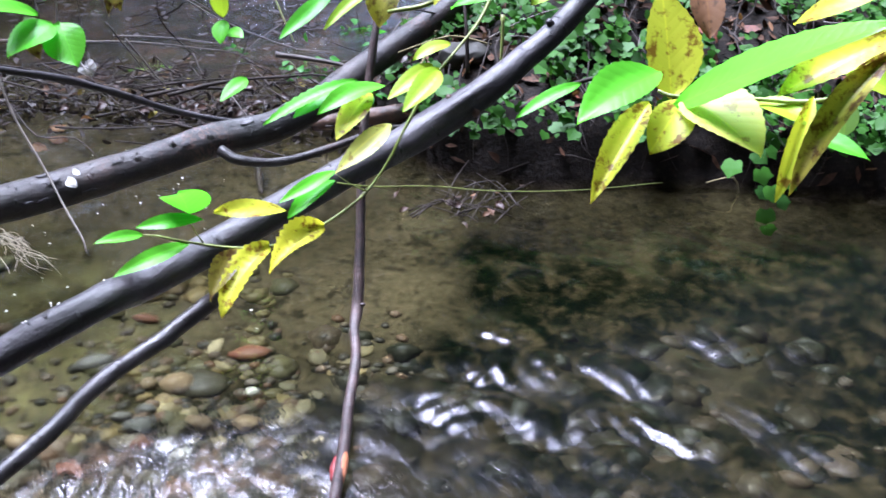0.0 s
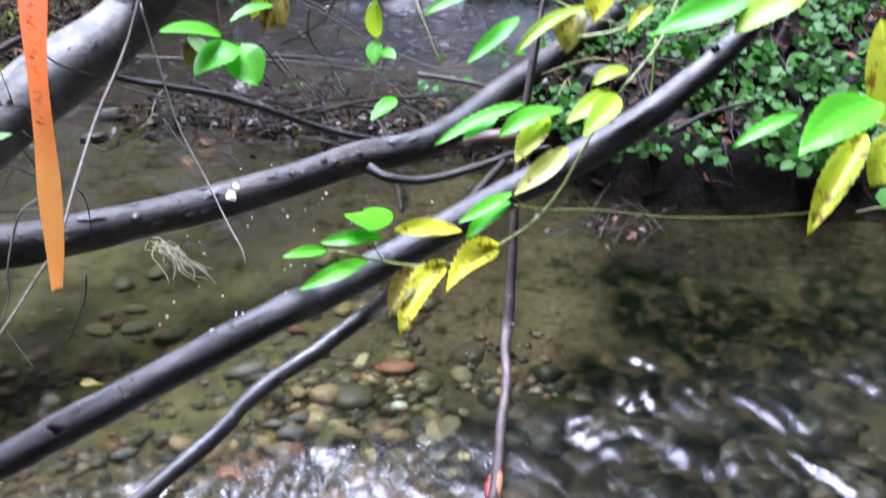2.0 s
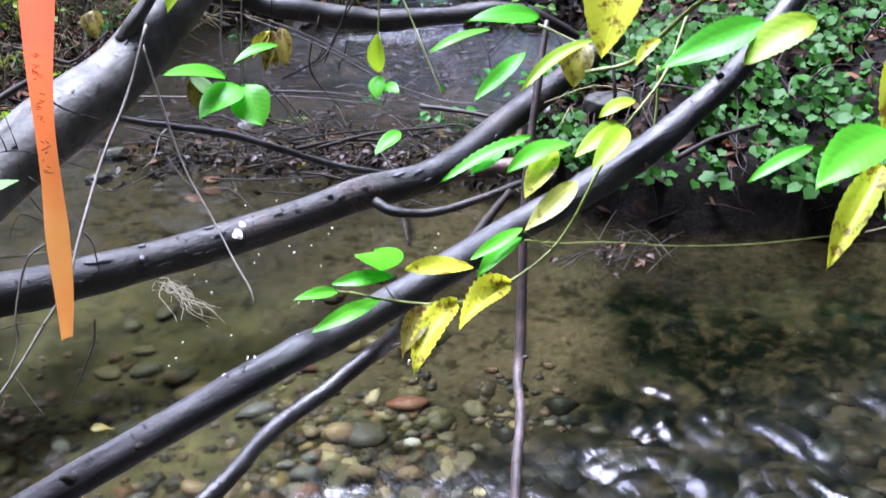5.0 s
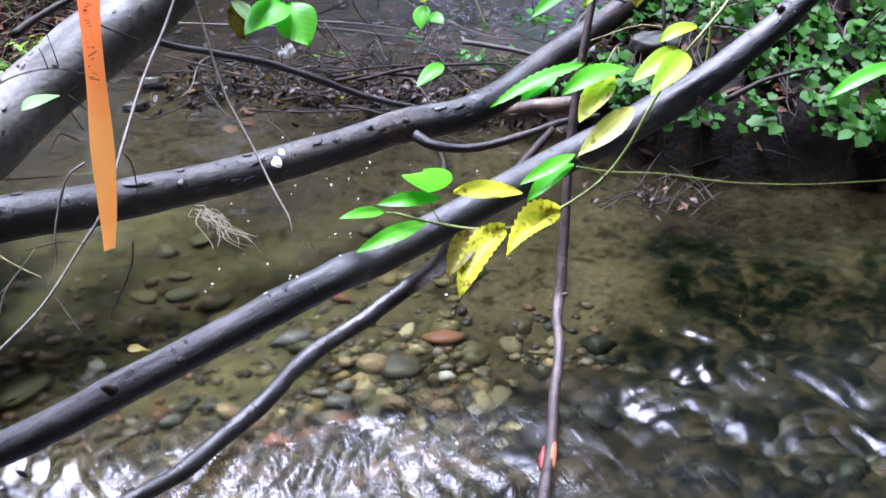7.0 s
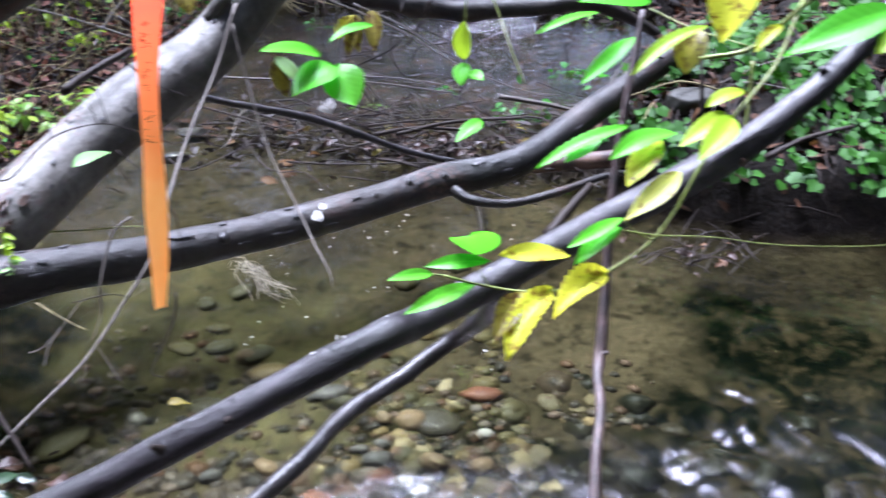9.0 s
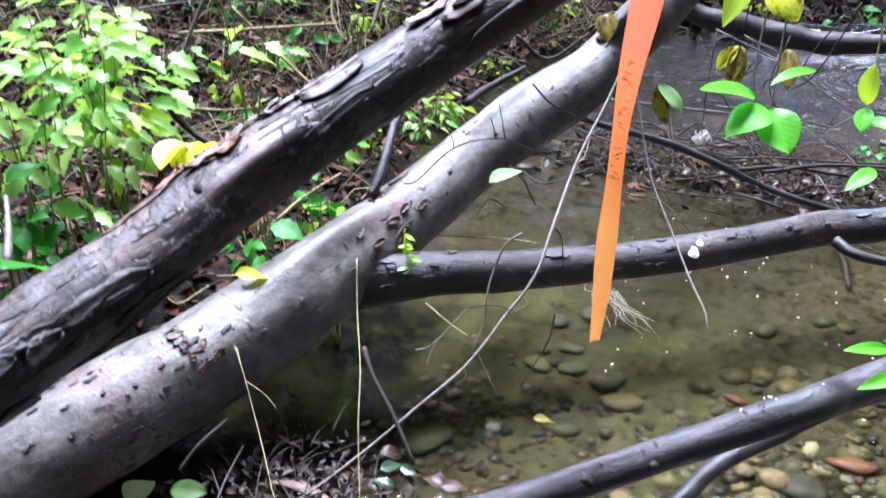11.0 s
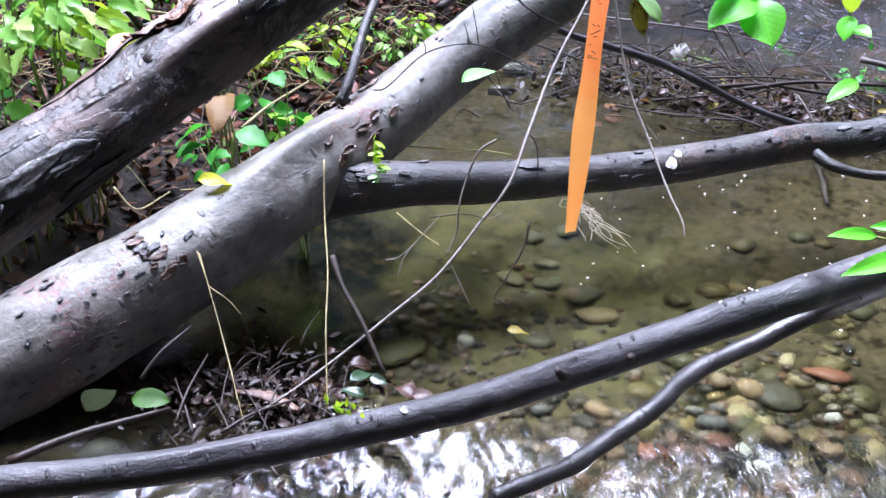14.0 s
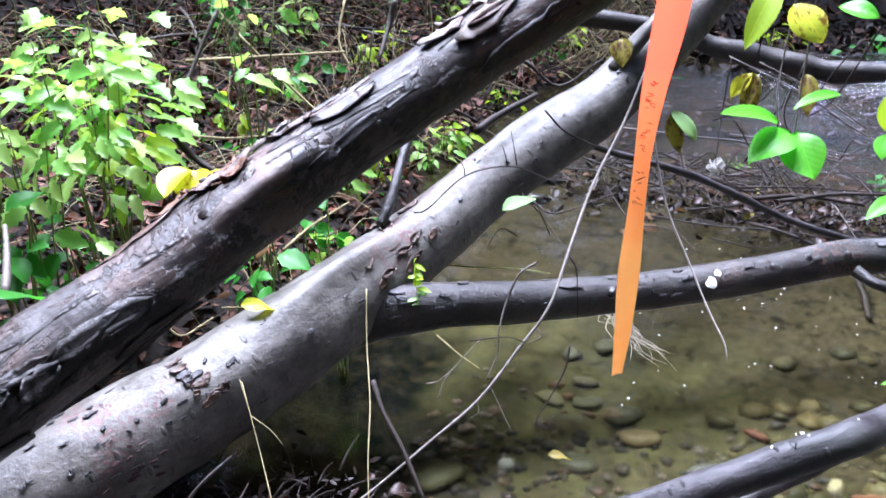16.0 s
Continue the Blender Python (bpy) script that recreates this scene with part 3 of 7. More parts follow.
def ripple(x, y):
    """Low ripples on the pool, standing waves and chop over the shallow riffle."""
    riffle = rise(1.50 + 0.42 * x - y, 0.0, 0.22)
    qx = x + 0.03 * np.sin(9 * y + 3 * x) + 0.012 * np.sin(31 * y - 17 * x)
    qy = y + 0.04 * np.sin(7 * x - 2 * y) + 0.010 * np.sin(27 * x + 19 * y)
    a, b = 0.40 * qx - 0.92 * qy, 0.92 * qx + 0.40 * qy
    z = 0.0014 * np.sin(38 * qx + 22 * qy) * np.sin(31 * qy - 9 * qx)
    stand = 0.35 * np.sin(47 * a + 1.2 * np.sin(9 * b)) * (0.45 + 0.55 * np.sin(13 * b + 5 * a + 0.7))
    ridge = 1.05 * np.sin(27 * b + 9 * a + 1.4 * np.sin(13 * a)) * (0.45 + 0.55 * np.sin(11 * a - 6 * b)) + 0.22 * np.sin(71 * b - 12 * a + 1.2 * np.sin(19 * a))
    chop = 0.28 * np.sin(118 * b + 37 * a) * np.sin(83 * a - 29 * b)
    patch = 0.3 + 0.7 * rise(np.sin(6.1 * x + 3.3 * y + 0.8) * np.sin(4.7 * y - 5.2 * x + 2.1) + 0.4 * np.sin(13 * x - 9 * y), -0.3, 0.7)
    # a small spill where the sheet of water drops over the cobbles
    spill = 0.8 * np.exp(-((x - SPILL[0]) / 0.19) ** 2) * np.clip(SPILL[1] + 0.07 + 0.25 * (x - SPILL[0]) - y, 0, 0.16)
    spill = spill + 1.0 * np.exp(-((x - SPILL_2[0]) / 0.20) ** 2) * np.clip(SPILL_2[1] + 0.07 - y, 0, 0.16)
    spill = spill + 0.9 * np.exp(-((x - SPILL_3[0]) / 0.22) ** 2) * np.clip(SPILL_3[1] + 0.07 - y, 0, 0.16)
    comb = rise(spill, 0.0, 0.05) * 0.0030 * np.sin(150 * (0.95 * qx + 0.3 * qy) + 2.6 * np.sin(24 * qy + 7 * qx)) * (0.6 + 0.4 * np.sin(33 * qy + 8 * qx))
    # low waves that stand over cobbles: each leans towards the near bank and is ruffled across
    hump = 0.0
    for i, (hx, hy) in enumerate(HUMPS):
        dx, dy = qx - hx, qy - hy
        du, dv = dx * 0.92 + dy * 0.40, dy * 0.92 - dx * 0.40
        ru, rv = 0.060 + 0.016 * math.sin(2.3 * i), 0.042 + 0.010 * math.cos(1.7 * i)
        plate = np.exp(-(du / ru) ** 4 - (dv / rv) ** 4)
        lean = (0.108 + 0.03 * math.sin(4.1 * i)) * dx + (0.098 + 0.03 * math.cos(3.1 * i)) * dy
        hump = hump + plate * (lean + 0.0008 * np.sin(140 * qx + 60 * qy + i) + 0.0006 * np.sin(90 * qx - 190 * qy))
    return z + riffle * (0.0052 - 0.0038 * rise(x, -0.15, 0.1)) * patch * (stand + ridge + 1.3 * chop) + hump - 0.10 * spill + comb


def water_height(x, y):
    return ripple(x, y)


water = sheet("water", spaced(-14, -1.5, 1.3, 14, 0.0075), spaced(-14, 0.45, 2.4, 9, 0.0075), water_height, WATER,
              "clear shallow creek water, rippled over the riffle", "water")
water.visible_shadow = False

def glare_height(x, y):
    """A thin sheet added at the far bank, tilted to catch the sky's glare."""
    fall = 0.42 * np.clip(y - 4.0, 0, 0.22) + 0.10 * (x + 0.7) * rise(y, 4.0, 4.1) - 0.012 * rise(4.02 - y, 0.0, 0.04)
    return 0.004 + fall + 0.004 * np.sin(31 * x + 9 * y) * rise(y, 4.0, 4.1)


# stands in for the white band of sky mirrored on the pool
glare_sheet = sheet("water_spill", np.arange(-0.98, -0.40, 0.012), np.arange(3.97, 4.26, 0.012), glare_height, WATER,
                    "tilted water sheet added to mirror bright sky by the upper pool", "water")
glare_sheet.visible_shadow = False

# ---- trunks and limbs ----
fallen_tree = thing("fallen_tree", (-1.321, 0.769, 0.127), "smooth wet grey leaning tree, low side limb over the creek", "tree")
TRUNK_LINE = [(-1.562, 0.572, -0.015), (-1.472, 0.711, 0.022), (-1.402, 0.829, 0.061), (-1.343, 0.939, 0.093), (-1.280, 1.057, 0.132), (-1.203, 1.254, 0.189),
              (-1.136, 1.478, 0.252), (-1.060, 1.719, 0.333), (-0.960, 1.914, 0.408), (-0.882, 2.066, 0.511), (-0.786, 2.263, 0.652)]
bm = tube(bmesh.new(), TRUNK_LINE, [0.097, 0.092, 0.087, 0.084, 0.081, 0.077, 0.064, 0.062, 0.060, 0.055, 0.05], 40, 14, 0.06, 6, 1.0,
          lumps=[(0.40, 0.6, 0.003), (0.52, 1.2, 0.02), (0.3, 2.2, 0.006), (0.75, 1.8, 0.01)])
trunk = part("trunk", bm, BARK_GREY, fallen_tree)
LIMB_LINE = [(-1.281, 1.200, 0.127), (-1.184, 1.291, 0.171), (-1.076, 1.367, 0.181), (-0.949, 1.510, 0.153), (-0.814, 1.642, 0.141), (-0.666, 1.766, 0.142),
             (-0.487, 1.941, 0.149), (-0.321, 2.038, 0.169), (-0.173, 2.252, 0.220), (-0.071, 2.386, 0.259), (0.096, 2.598, 0.328)]
bm = tube(bmesh.new(), LIMB_LINE, [0.07, 0.055, 0.042, 0.0375, 0.0355, 0.0345, 0.034, 0.033, 0.0325, 0.031, 0.028], 28, 12, 0.07, 9, 2.0,
          lumps=[(0.62, 1.5, 0.008), (0.46, 3.0, 0.006)])
limb = part("limb", bm, BARK_LIMB, fallen_tree, "dark wet side limb low over the water")
bm = tube(bmesh.new(), [(-0.438, 1.880, 0.161), (-0.395, 1.860, 0.149), (-0.318, 1.886, 0.137), (-0.231, 1.947, 0.141), (-0.140, 2.036, 0.145), (-0.068, 2.087, 0.142)],
          [0.012, 0.010, 0.009, 0.008, 0.007, 0.005], 10, 6, 0.15, 30)
part("branch", bm, BARK_LIMB, fallen_tree, "thin curved branch forking from the limb")
bm = tube(bmesh.new(), [(-1.171, 1.393, 0.302), (-1.171, 1.433, 0.340), (-1.189, 1.514, 0.396), (-1.199, 1.594, 0.448), (-1.184, 1.537, 0.400)][:4], [0.010, 0.009, 0.0085, 0.008], 10, 6, 0.15, 30)
part("shoot", bm, BARK_LIMB, fallen_tree, "upright bare shoot")
bm = tube(bmesh.new(), [(-0.942, 1.937, 0.479), (-0.910, 1.956, 0.523), (-0.884, 1.991, 0.564), (-0.861, 2.046, 0.607)], [0.016, 0.015, 0.013, 0.012], 12, 6, 0.1, 30)
part("stub", bm, BARK_GREY, fallen_tree)

leaning_trunk = thing("leaning_trunk", (-1.005, 0.558, 0.477), "leaning wet brown trunk with torn peeling bark", "tree")
LEAN_LINE = [(-1.042, 0.329, 0.454), (-1.034, 0.430, 0.475), (-1.017, 0.520, 0.495), (-0.982, 0.626, 0.533), (-0.936, 0.743, 0.589), (-0.875, 0.861, 0.646), (-0.804, 0.973, 0.706), (-0.740, 1.062, 0.755), (-0.629, 1.187, 0.852)]
bm = tube(bmesh.new(), LEAN_LINE, [0.044, 0.043, 0.0415, 0.040, 0.039, 0.0375, 0.0365, 0.0355, 0.034], 36, 14, 0.07, 14, 5.0,
          lumps=[(0.52, 0.9, 0.009), (0.30, 2.0, 0.006), (0.62, 2.6, 0.006)])
lean_body = part("trunk", bm, BARK_BROWN, leaning_trunk)

fallen_branch = thing("fallen_branch", (-0.799, 0.755, 0.191), "smooth dark wet branch slanting up across the creek", "branch")
ARM_LINE = [(-1.252, 0.463, 0.161), (-1.093, 0.568, 0.163), (-0.951, 0.661, 0.167), (-0.800, 0.756, 0.193), (-0.685, 0.821, 0.224), (-0.613, 0.862, 0.252), (-0.494, 0.943, 0.294), (-0.395, 1.017, 0.326), (-0.365, 1.081, 0.313),
            (-0.266, 1.186, 0.332), (-0.140, 1.306, 0.364), (-0.055, 1.376, 0.386), (0.034, 1.424, 0.427), (0.110, 1.479, 0.472), (0.191, 1.541, 0.530), (0.304, 1.638, 0.642), (0.40, 1.725, 0.745), (0.52, 1.83, 0.875)]
bm = tube(bmesh.new(), ARM_LINE, [0.0195, 0.019, 0.0188, 0.0185, 0.0187, 0.019, 0.0195, 0.020, 0.0205, 0.0215, 0.0225, 0.0235, 0.023, 0.020, 0.0185, 0.0175, 0.0165, 0.0155], 28, 10, 0.06, 18, 9.0,
          lumps=[(0.304, 1.4, 0.004), (0.38, 1.2, 0.002), (0.70, 0.9, 0.007), (0.68, 2.4, 0.005), (0.13, 1.2, 0.004)])
part("limb", bm, BARK_DARK, fallen_branch)
bm = tube(bmesh.new(), [(-0.246, 1.211, 0.333), (-0.278, 1.245, 0.271), (-0.313, 1.353, 0.171), (-0.358, 1.417, 0.098), (-0.400, 1.410, 0.067), (-0.448, 1.369, 0.041), (-0.500, 1.299, 0.032), (-0.528, 1.244, 0.027), (-0.549, 1.166, 0.026), (-0.583, 1.092, 0.021), (-0.617, 1.006, 0.023), (-0.644, 0.951, 0.032), (-0.679, 0.890, 0.040)],
          [0.013, 0.014, 0.0142, 0.0145, 0.0145, 0.014, 0.0137, 0.0135, 0.0135, 0.013, 0.012, 0.0115, 0.011], 16, 8, 0.12, 26, 3.0, lumps=[(0.22, 3.5, 0.004), (0.55, 1.5, 0.003)])
part("side_branch", bm, BARK_BLACK, fallen_branch)
# cut stubs and bark knots
def knot(parent, at, way, r, long, material=BARK_DARK, name="knot"):
    way = Vector(way).normalized()
    at = Vector(at)
    b = tube(bmesh.new(), [at - way * long, at + way * long * 0.3, at + way * long], [r * 1.5, r, r * 0.8], 9, 3, 0.15, 60)
    return part(name, b, material, parent)


knot(fallen_branch, (-0.586, 0.817, 0.296), (-0.25, -0.6, 0.75), 0.0038, 0.008, TWIG_DARK)
knot(fallen_branch, (-0.530, 0.869, 0.299), (0.1, -0.8, 0.5), 0.0036, 0.005, TWIG_DARK)
knot(fallen_branch, (0.007, 1.420, 0.433), (-0.5, -0.3, 0.8), 0.005, 0.008, BARK_FLAKE)
knot(fallen_branch, (0.040, 1.404, 0.421), (-0.2, -0.9, 0.3), 0.006, 0.004, BARK_FLAKE)
knot(fallen_branch, (0.160, 1.514, 0.520), (-0.6, -0.3, 0.6), 0.006, 0.012)
knot(fallen_tree, (-0.574, 1.785, 0.183), (-0.3, -0.3, 0.9), 0.006, 0.003, BARK_LIMB)
knot(fallen_tree, (-0.520, 1.834, 0.193), (0.4, -0.2, 0.9), 0.006, 0.003, BARK_LIMB)
knot(fallen_tree, (-0.456, 1.879, 0.193), (0.2, -0.3, 0.9), 0.006, 0.003, BARK_LIMB)
knot(fallen_tree, (-0.815, 1.581, 0.166), (0.1, -0.9, 0.2), 0.008, 0.006)

stick = thing("upright_stick", (-0.143, 1.127, -0.100), "thin crooked reddish-brown stick standing in the creek", "stick")
bm = tube(bmesh.new(), [(-0.144, 0.882, -0.050), (-0.144, 0.943, -0.007), (-0.144, 1.017, 0.011), (-0.137, 1.122, 0.027), (-0.136, 1.212, 0.036), (-0.132, 1.303, 0.053), (-0.138, 1.369, 0.072), (-0.135, 1.409, 0.090), (-0.133, 1.469, 0.180), (-0.132, 1.515, 0.268), (-0.126, 1.566, 0.373), (-0.111, 1.620, 0.486), (-0.099, 1.669, 0.573)],
          [0.008, 0.008, 0.0078, 0.0077, 0.0078, 0.0077, 0.0078, 0.0093, 0.0076, 0.0073, 0.007, 0.006, 0.004], 12, 6, 0.14, 30, 4.0)
part("shaft", bm, STICK_RED, stick)
bm = tube(bmesh.new(), [(-0.140, 1.068, 0.018), (-0.137, 1.097, 0.023), (-0.137, 1.129, 0.029)], [0.0068, 0.0083, 0.0068], 12, 4, 0.1, 40)
part("bare_patch", bm, BARE_WOOD, stick, "fresh orange patch of stripped wood")
part("red_patch", tube(bmesh.new(), [(-0.149, 1.075, 0.014), (-0.147, 1.095, 0.019), (-0.146, 1.112, 0.023)], [0.003, 0.0062, 0.003], 10, 4, 0.2, 60), CRIMSON, stick, "deep red stripped bark")
knot(stick, (-0.132, 1.405, 0.090), (0.8, -0.3, 0.4), 0.004, 0.010, STICK_RED)

far_log = thing("slim_fallen_log", (-0.556, 2.248, 0.101), "slim dark wet log slanting down to the sand", "log")
bm = tube(bmesh.new(), [(-1.044, 1.844, 0.383), (-0.988, 1.964, 0.311), (-0.899, 2.044, 0.266), (-0.811, 2.117, 0.225), (-0.715, 2.182, 0.170), (-0.611, 2.250, 0.107), (-0.472, 2.321, 0.054), (-0.339, 2.407, 0.014)],
          [0.006, 0.007, 0.0075, 0.0085, 0.0085, 0.008, 0.007, 0.005], 12, 6, 0.25, 30, 6.0)
part("shaft", bm, BARK_DARK, far_log)

bank_log = thing("bank_log", (0.060, 3.690, 0.060), "dark fallen log spanning the upper pool from bank to bank", "log")
bm = tube(bmesh.new(), [(-1.750, 3.300, 0.360), (-1.219, 3.424, 0.298), (-1.051, 3.468, 0.244), (-0.857, 3.512, 0.205), (-0.658, 3.555, 0.174), (-0.435, 3.599, 0.177), (-0.170, 3.643, 0.187), (0.100, 3.700, 0.050)], [0.033, 0.035, 0.038, 0.039, 0.037, 0.033, 0.028, 0.016], 18, 8, 0.3, 8, 7.0)
part("shaft", bm, BARK_TAN, bank_log)

half_log = thing("half_sunk_log", (-0.193, 2.234, 0.104), "reddish-brown rotten log among the ivy at the water", "log")
bm = tube(bmesh.new(), [(-0.307, 2.364, 0.038), (-0.196, 2.347, 0.063), (-0.087, 2.333, 0.084), (0.045, 2.333, 0.106)], [0.018, 0.022, 0.023, 0.02], 14, 6, 0.2, 14, 2.5)
part("shaft", bm, BARK_FLAKE, half_log)

# ---- flagging tape ----
tape = thing("flagging_tape", (-0.608, 0.999, 0.800), "frayed orange flagging tape hanging with faded handwriting", "flagging tape")


def ribbon(points, widths, twist, steps=8):
    bm = bmesh.new()
    line = spline([(*q, w, a) for q, w, a in zip(points, widths, twist)], steps)
    rows = []
    for q in line:
        side = Vector((math.cos(q[4]), math.sin(q[4]), 0.05 * math.sin(30 * q[2])))
        bow = Vector((-side.y, side.x, 0)) * q[3] * 0.10
        c = Vector(q[:3])
        rows.append([bm.verts.new(c + side * q[3] * s + bow * (1 - 4 * s * s)) for s in (-0.5, -0.25, 0, 0.25, 0.5)])
    for a, b in zip(rows, rows[1:]):
        for k in range(4):
            bm.faces.new((a[k], a[k + 1], b[k + 1], b[k]))
    return bm


TAPE_LINE = [(-0.599, 0.997, 0.843), (-0.606, 1.000, 0.789), (-0.613, 1.000, 0.733), (-0.621, 0.997, 0.676), (-0.625, 0.990, 0.616), (-0.626, 0.982, 0.556), (-0.626, 0.971, 0.494), (-0.624, 0.956, 0.433), (-0.623, 0.941, 0.387)]
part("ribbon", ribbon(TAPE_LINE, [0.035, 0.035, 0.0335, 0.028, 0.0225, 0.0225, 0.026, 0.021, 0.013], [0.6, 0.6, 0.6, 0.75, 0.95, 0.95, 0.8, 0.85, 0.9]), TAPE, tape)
rng = random.Random(4)
line = spline(TAPE_LINE, 20)
for i in list(range(56, 66)) + list(range(70, 80)) + list(range(86, 100)):
    q = Vector(line[i]) + Vector((0.0, -0.0045, 0.0))
    if rng.random() < 0.75:
        ink = bmesh.new()
        a = rng.uniform(-0.5, 0.5)
        for s in range(rng.choice((1, 2))):
            o = q + Vector((rng.uniform(-0.004, 0.004), 0, rng.uniform(-0.001, 0.001)))
            d = Vector((math.cos(a), -0.1, math.sin(a))) * rng.uniform(0.0018, 0.0035)
            w = Vector((0, 0, 0.0004))
            f4 = [ink.verts.new(o + e) for e in (-d - w, d - w, d + w, -d + w)]
            ink.faces.new(f4)
        part("ink_mark", ink, INK, tape, "faded ink stroke")


# ---- torn bark and scars ----
def along(points, radii, u, ang):
    """A place on a limb's skin at u along and ang round it (0: its side, 90 degrees: its top), with the outward and lengthwise ways."""
    line = spline([(*q, r) for q, r in zip(points, radii)], 14)
    n = len(line)
    i = min(max(int(u * (n - 1)), 1), n - 2)
    way = Vector(line[i + 1][:3] - line[i - 1][:3]).normalized()
    side = way.cross(Vector((0.0, 0.0, 1))).normalized()
    up = side.cross(way)
    out = side * math.cos(ang) + up * math.sin(ang)
    return Vector(line[i][:3]), line[i][3], out, way


def bark_plate(parent, points, radii, u, ang, long, wide, lift, material, seed, name="bark_flake", skin_of_limb=(0.06, 6, 1.0)):
    """A torn plate of bark that follows the limb, its edges ragged and lifted."""
    r = random.Random(seed)
    c, rad, out, way = along(points, radii, u, ang)
    bm = bmesh.new()
    skin = bm.verts.layers.float_vector.new("skin")
    rows = []
    n, m = 7, 5
    across = out.cross(way)
    left = [r.uniform(0.6, 1.1) for _ in range(n)]
    right = [r.uniform(0.6, 1.1) for _ in range(n)]
    slant = r.uniform(-0.5, 0.5)
    for i in range(n):
        u1 = i / (n - 1) - 0.5
        taper = 1 - (2 * abs(u1)) ** 3 * 0.75
        row = []
        for k in range(m):
            s = k / (m - 1) - 0.5
            w = s * wide * taper * (left[i] if s < 0 else right[i]) + slant * u1 * wide
            a = w / rad
            d = out * math.cos(a) + across * math.sin(a)
            edge = abs(2 * s) ** 2 + abs(2 * u1) ** 3
            at = c + way * u1 * long
            uneven, grain, shift = skin_of_limb
            on = at + d * rad
            own = rad * (1 + uneven * (noise.noise(on * grain + Vector((shift, 0, 0))) + 0.5 * noise.noise(on * grain * 3.1)))
            made = bm.verts.new(at + d * (own + 0.0012 + lift * edge * r.uniform(0.2, 1.0)))
            made[skin] = (u1 * long + seed, w, 0.0)
            row.append(made)
        rows.append(row)
    for a, b in zip(rows, rows[1:]):
        for k in range(m - 1):
            bm.faces.new((a[k], a[k + 1], b[k + 1], b[k]))
    bmesh.ops.recalc_face_normals(bm, faces=bm.faces[:])
    bmesh.ops.solidify(bm, geom=bm.faces[:], thickness=0.0012)
    return part(name, bm, material, parent)


LEAN_R = [0.044, 0.043, 0.0415, 0.040, 0.039, 0.0375, 0.0365, 0.0355, 0.034]
rng = random.Random(17)
for i in range(18):
    u = rng.uniform(0.12, 0.9)
    ang = rng.uniform(-0.7, 2.6)
    bark_plate(lean_body, LEAN_LINE, LEAN_R, u, ang, rng.uniform(0.03, 0.10), rng.uniform(0.008, 0.028), rng.uniform(0.0005, 0.0035), rng.choice((BARK_FLAKE, BARK_BROWN)), i, "bark_flake", (0.07, 14, 5.0))
for i in range(12):
    # dark torn edges along the middle of the trunk
    bark_plate(lean_body, LEAN_LINE, LEAN_R, rng.uniform(0.2, 0.92), rng.gauss(0.35, 0.22), rng.uniform(0.04, 0.11), rng.uniform(0.012, 0.026), rng.uniform(0.001, 0.004), BARK_LIMB, 40 + i, "bark_flake", (0.07, 14, 5.0))
for i in range(9):
    # rust-brown strips along its upper edge
    bark_plate(lean_body, LEAN_LINE, LEAN_R, rng.uniform(0.3, 0.92), rng.gauss(1.55, 0.25), rng.uniform(0.03, 0.08), rng.uniform(0.006, 0.014), rng.uniform(0.002, 0.006), BARK_FLAKE, 60 + i, "bark_flake", (0.07, 14, 5.0))
for i in range(8):
    # a curl of rust-red bark stands off where the trunk is torn
    bark_plate(lean_body, LEAN_LINE, LEAN_R, rng.gauss(0.50, 0.03), rng.gauss(1.75, 0.25), rng.uniform(0.02, 0.045), rng.uniform(0.006, 0.012), rng.uniform(0.002, 0.006), BARK_RUST, 80 + i, "bark_flake", (0.07, 14, 5.0))
TRUNK_R = [0.097, 0.092, 0.087, 0.084, 0.081, 0.077, 0.064, 0.062, 0.060, 0.055, 0.05]
for i in range(92):
    u = rng.uniform(0.12, 0.85) if i < 60 else rng.gauss(0.28, 0.06)
    ang = rng.uniform(-0.6, 2.2)
    bark_plate(trunk, TRUNK_LINE, TRUNK_R, u, ang, rng.uniform(0.006, 0.018), rng.uniform(0.003, 0.008), rng.uniform(0.0003, 0.0012), BARK_DARK, 100 + i, "bark_mark")
for i in range(16):
    bark_plate(trunk, TRUNK_LINE, TRUNK_R, 0.395 + rng.gauss(0, 0.018), 0.85 + rng.gauss(0, 0.28), rng.uniform(0.012, 0.036), rng.uniform(0.008, 0.018), rng.uniform(0.001, 0.005), rng.choice((BARK_DARK, BARK_FLAKE)), 300 + i, "bark_flake")
for i in range(14):
    bark_plate(trunk, TRUNK_LINE, TRUNK_R, 0.56 + rng.gauss(0, 0.02), 1.0 + rng.gauss(0, 0.5), rng.uniform(0.02, 0.05), rng.uniform(0.010, 0.022), rng.uniform(0.002, 0.008), BARK_FLAKE, 400 + i, "bark_flake")
for i in range(16):
    bark_plate(trunk, TRUNK_LINE, TRUNK_R, 0.285 + rng.gauss(0, 0.02), 0.35 + rng.gauss(0, 0.25), rng.uniform(0.006, 0.016), rng.uniform(0.003, 0.008), rng.uniform(0.0002, 0.001), MOSS_RED, 700 + i, "red_moss")
LIMB_R = [0.07, 0.055, 0.042, 0.0375, 0.0355, 0.0345, 0.034, 0.033, 0.0325, 0.031, 0.028]
for i in range(34):
    bark_plate(limb, LIMB_LINE, LIMB_R, rng.uniform(0.15, 0.8), rng.uniform(-0.6, 2.0), rng.uniform(0.012, 0.04), rng.uniform(0.005, 0.011), rng.uniform(0.0003, 0.0012), BARK_DARK, 500 + i, "bark_mark", (0.07, 9, 2.0))

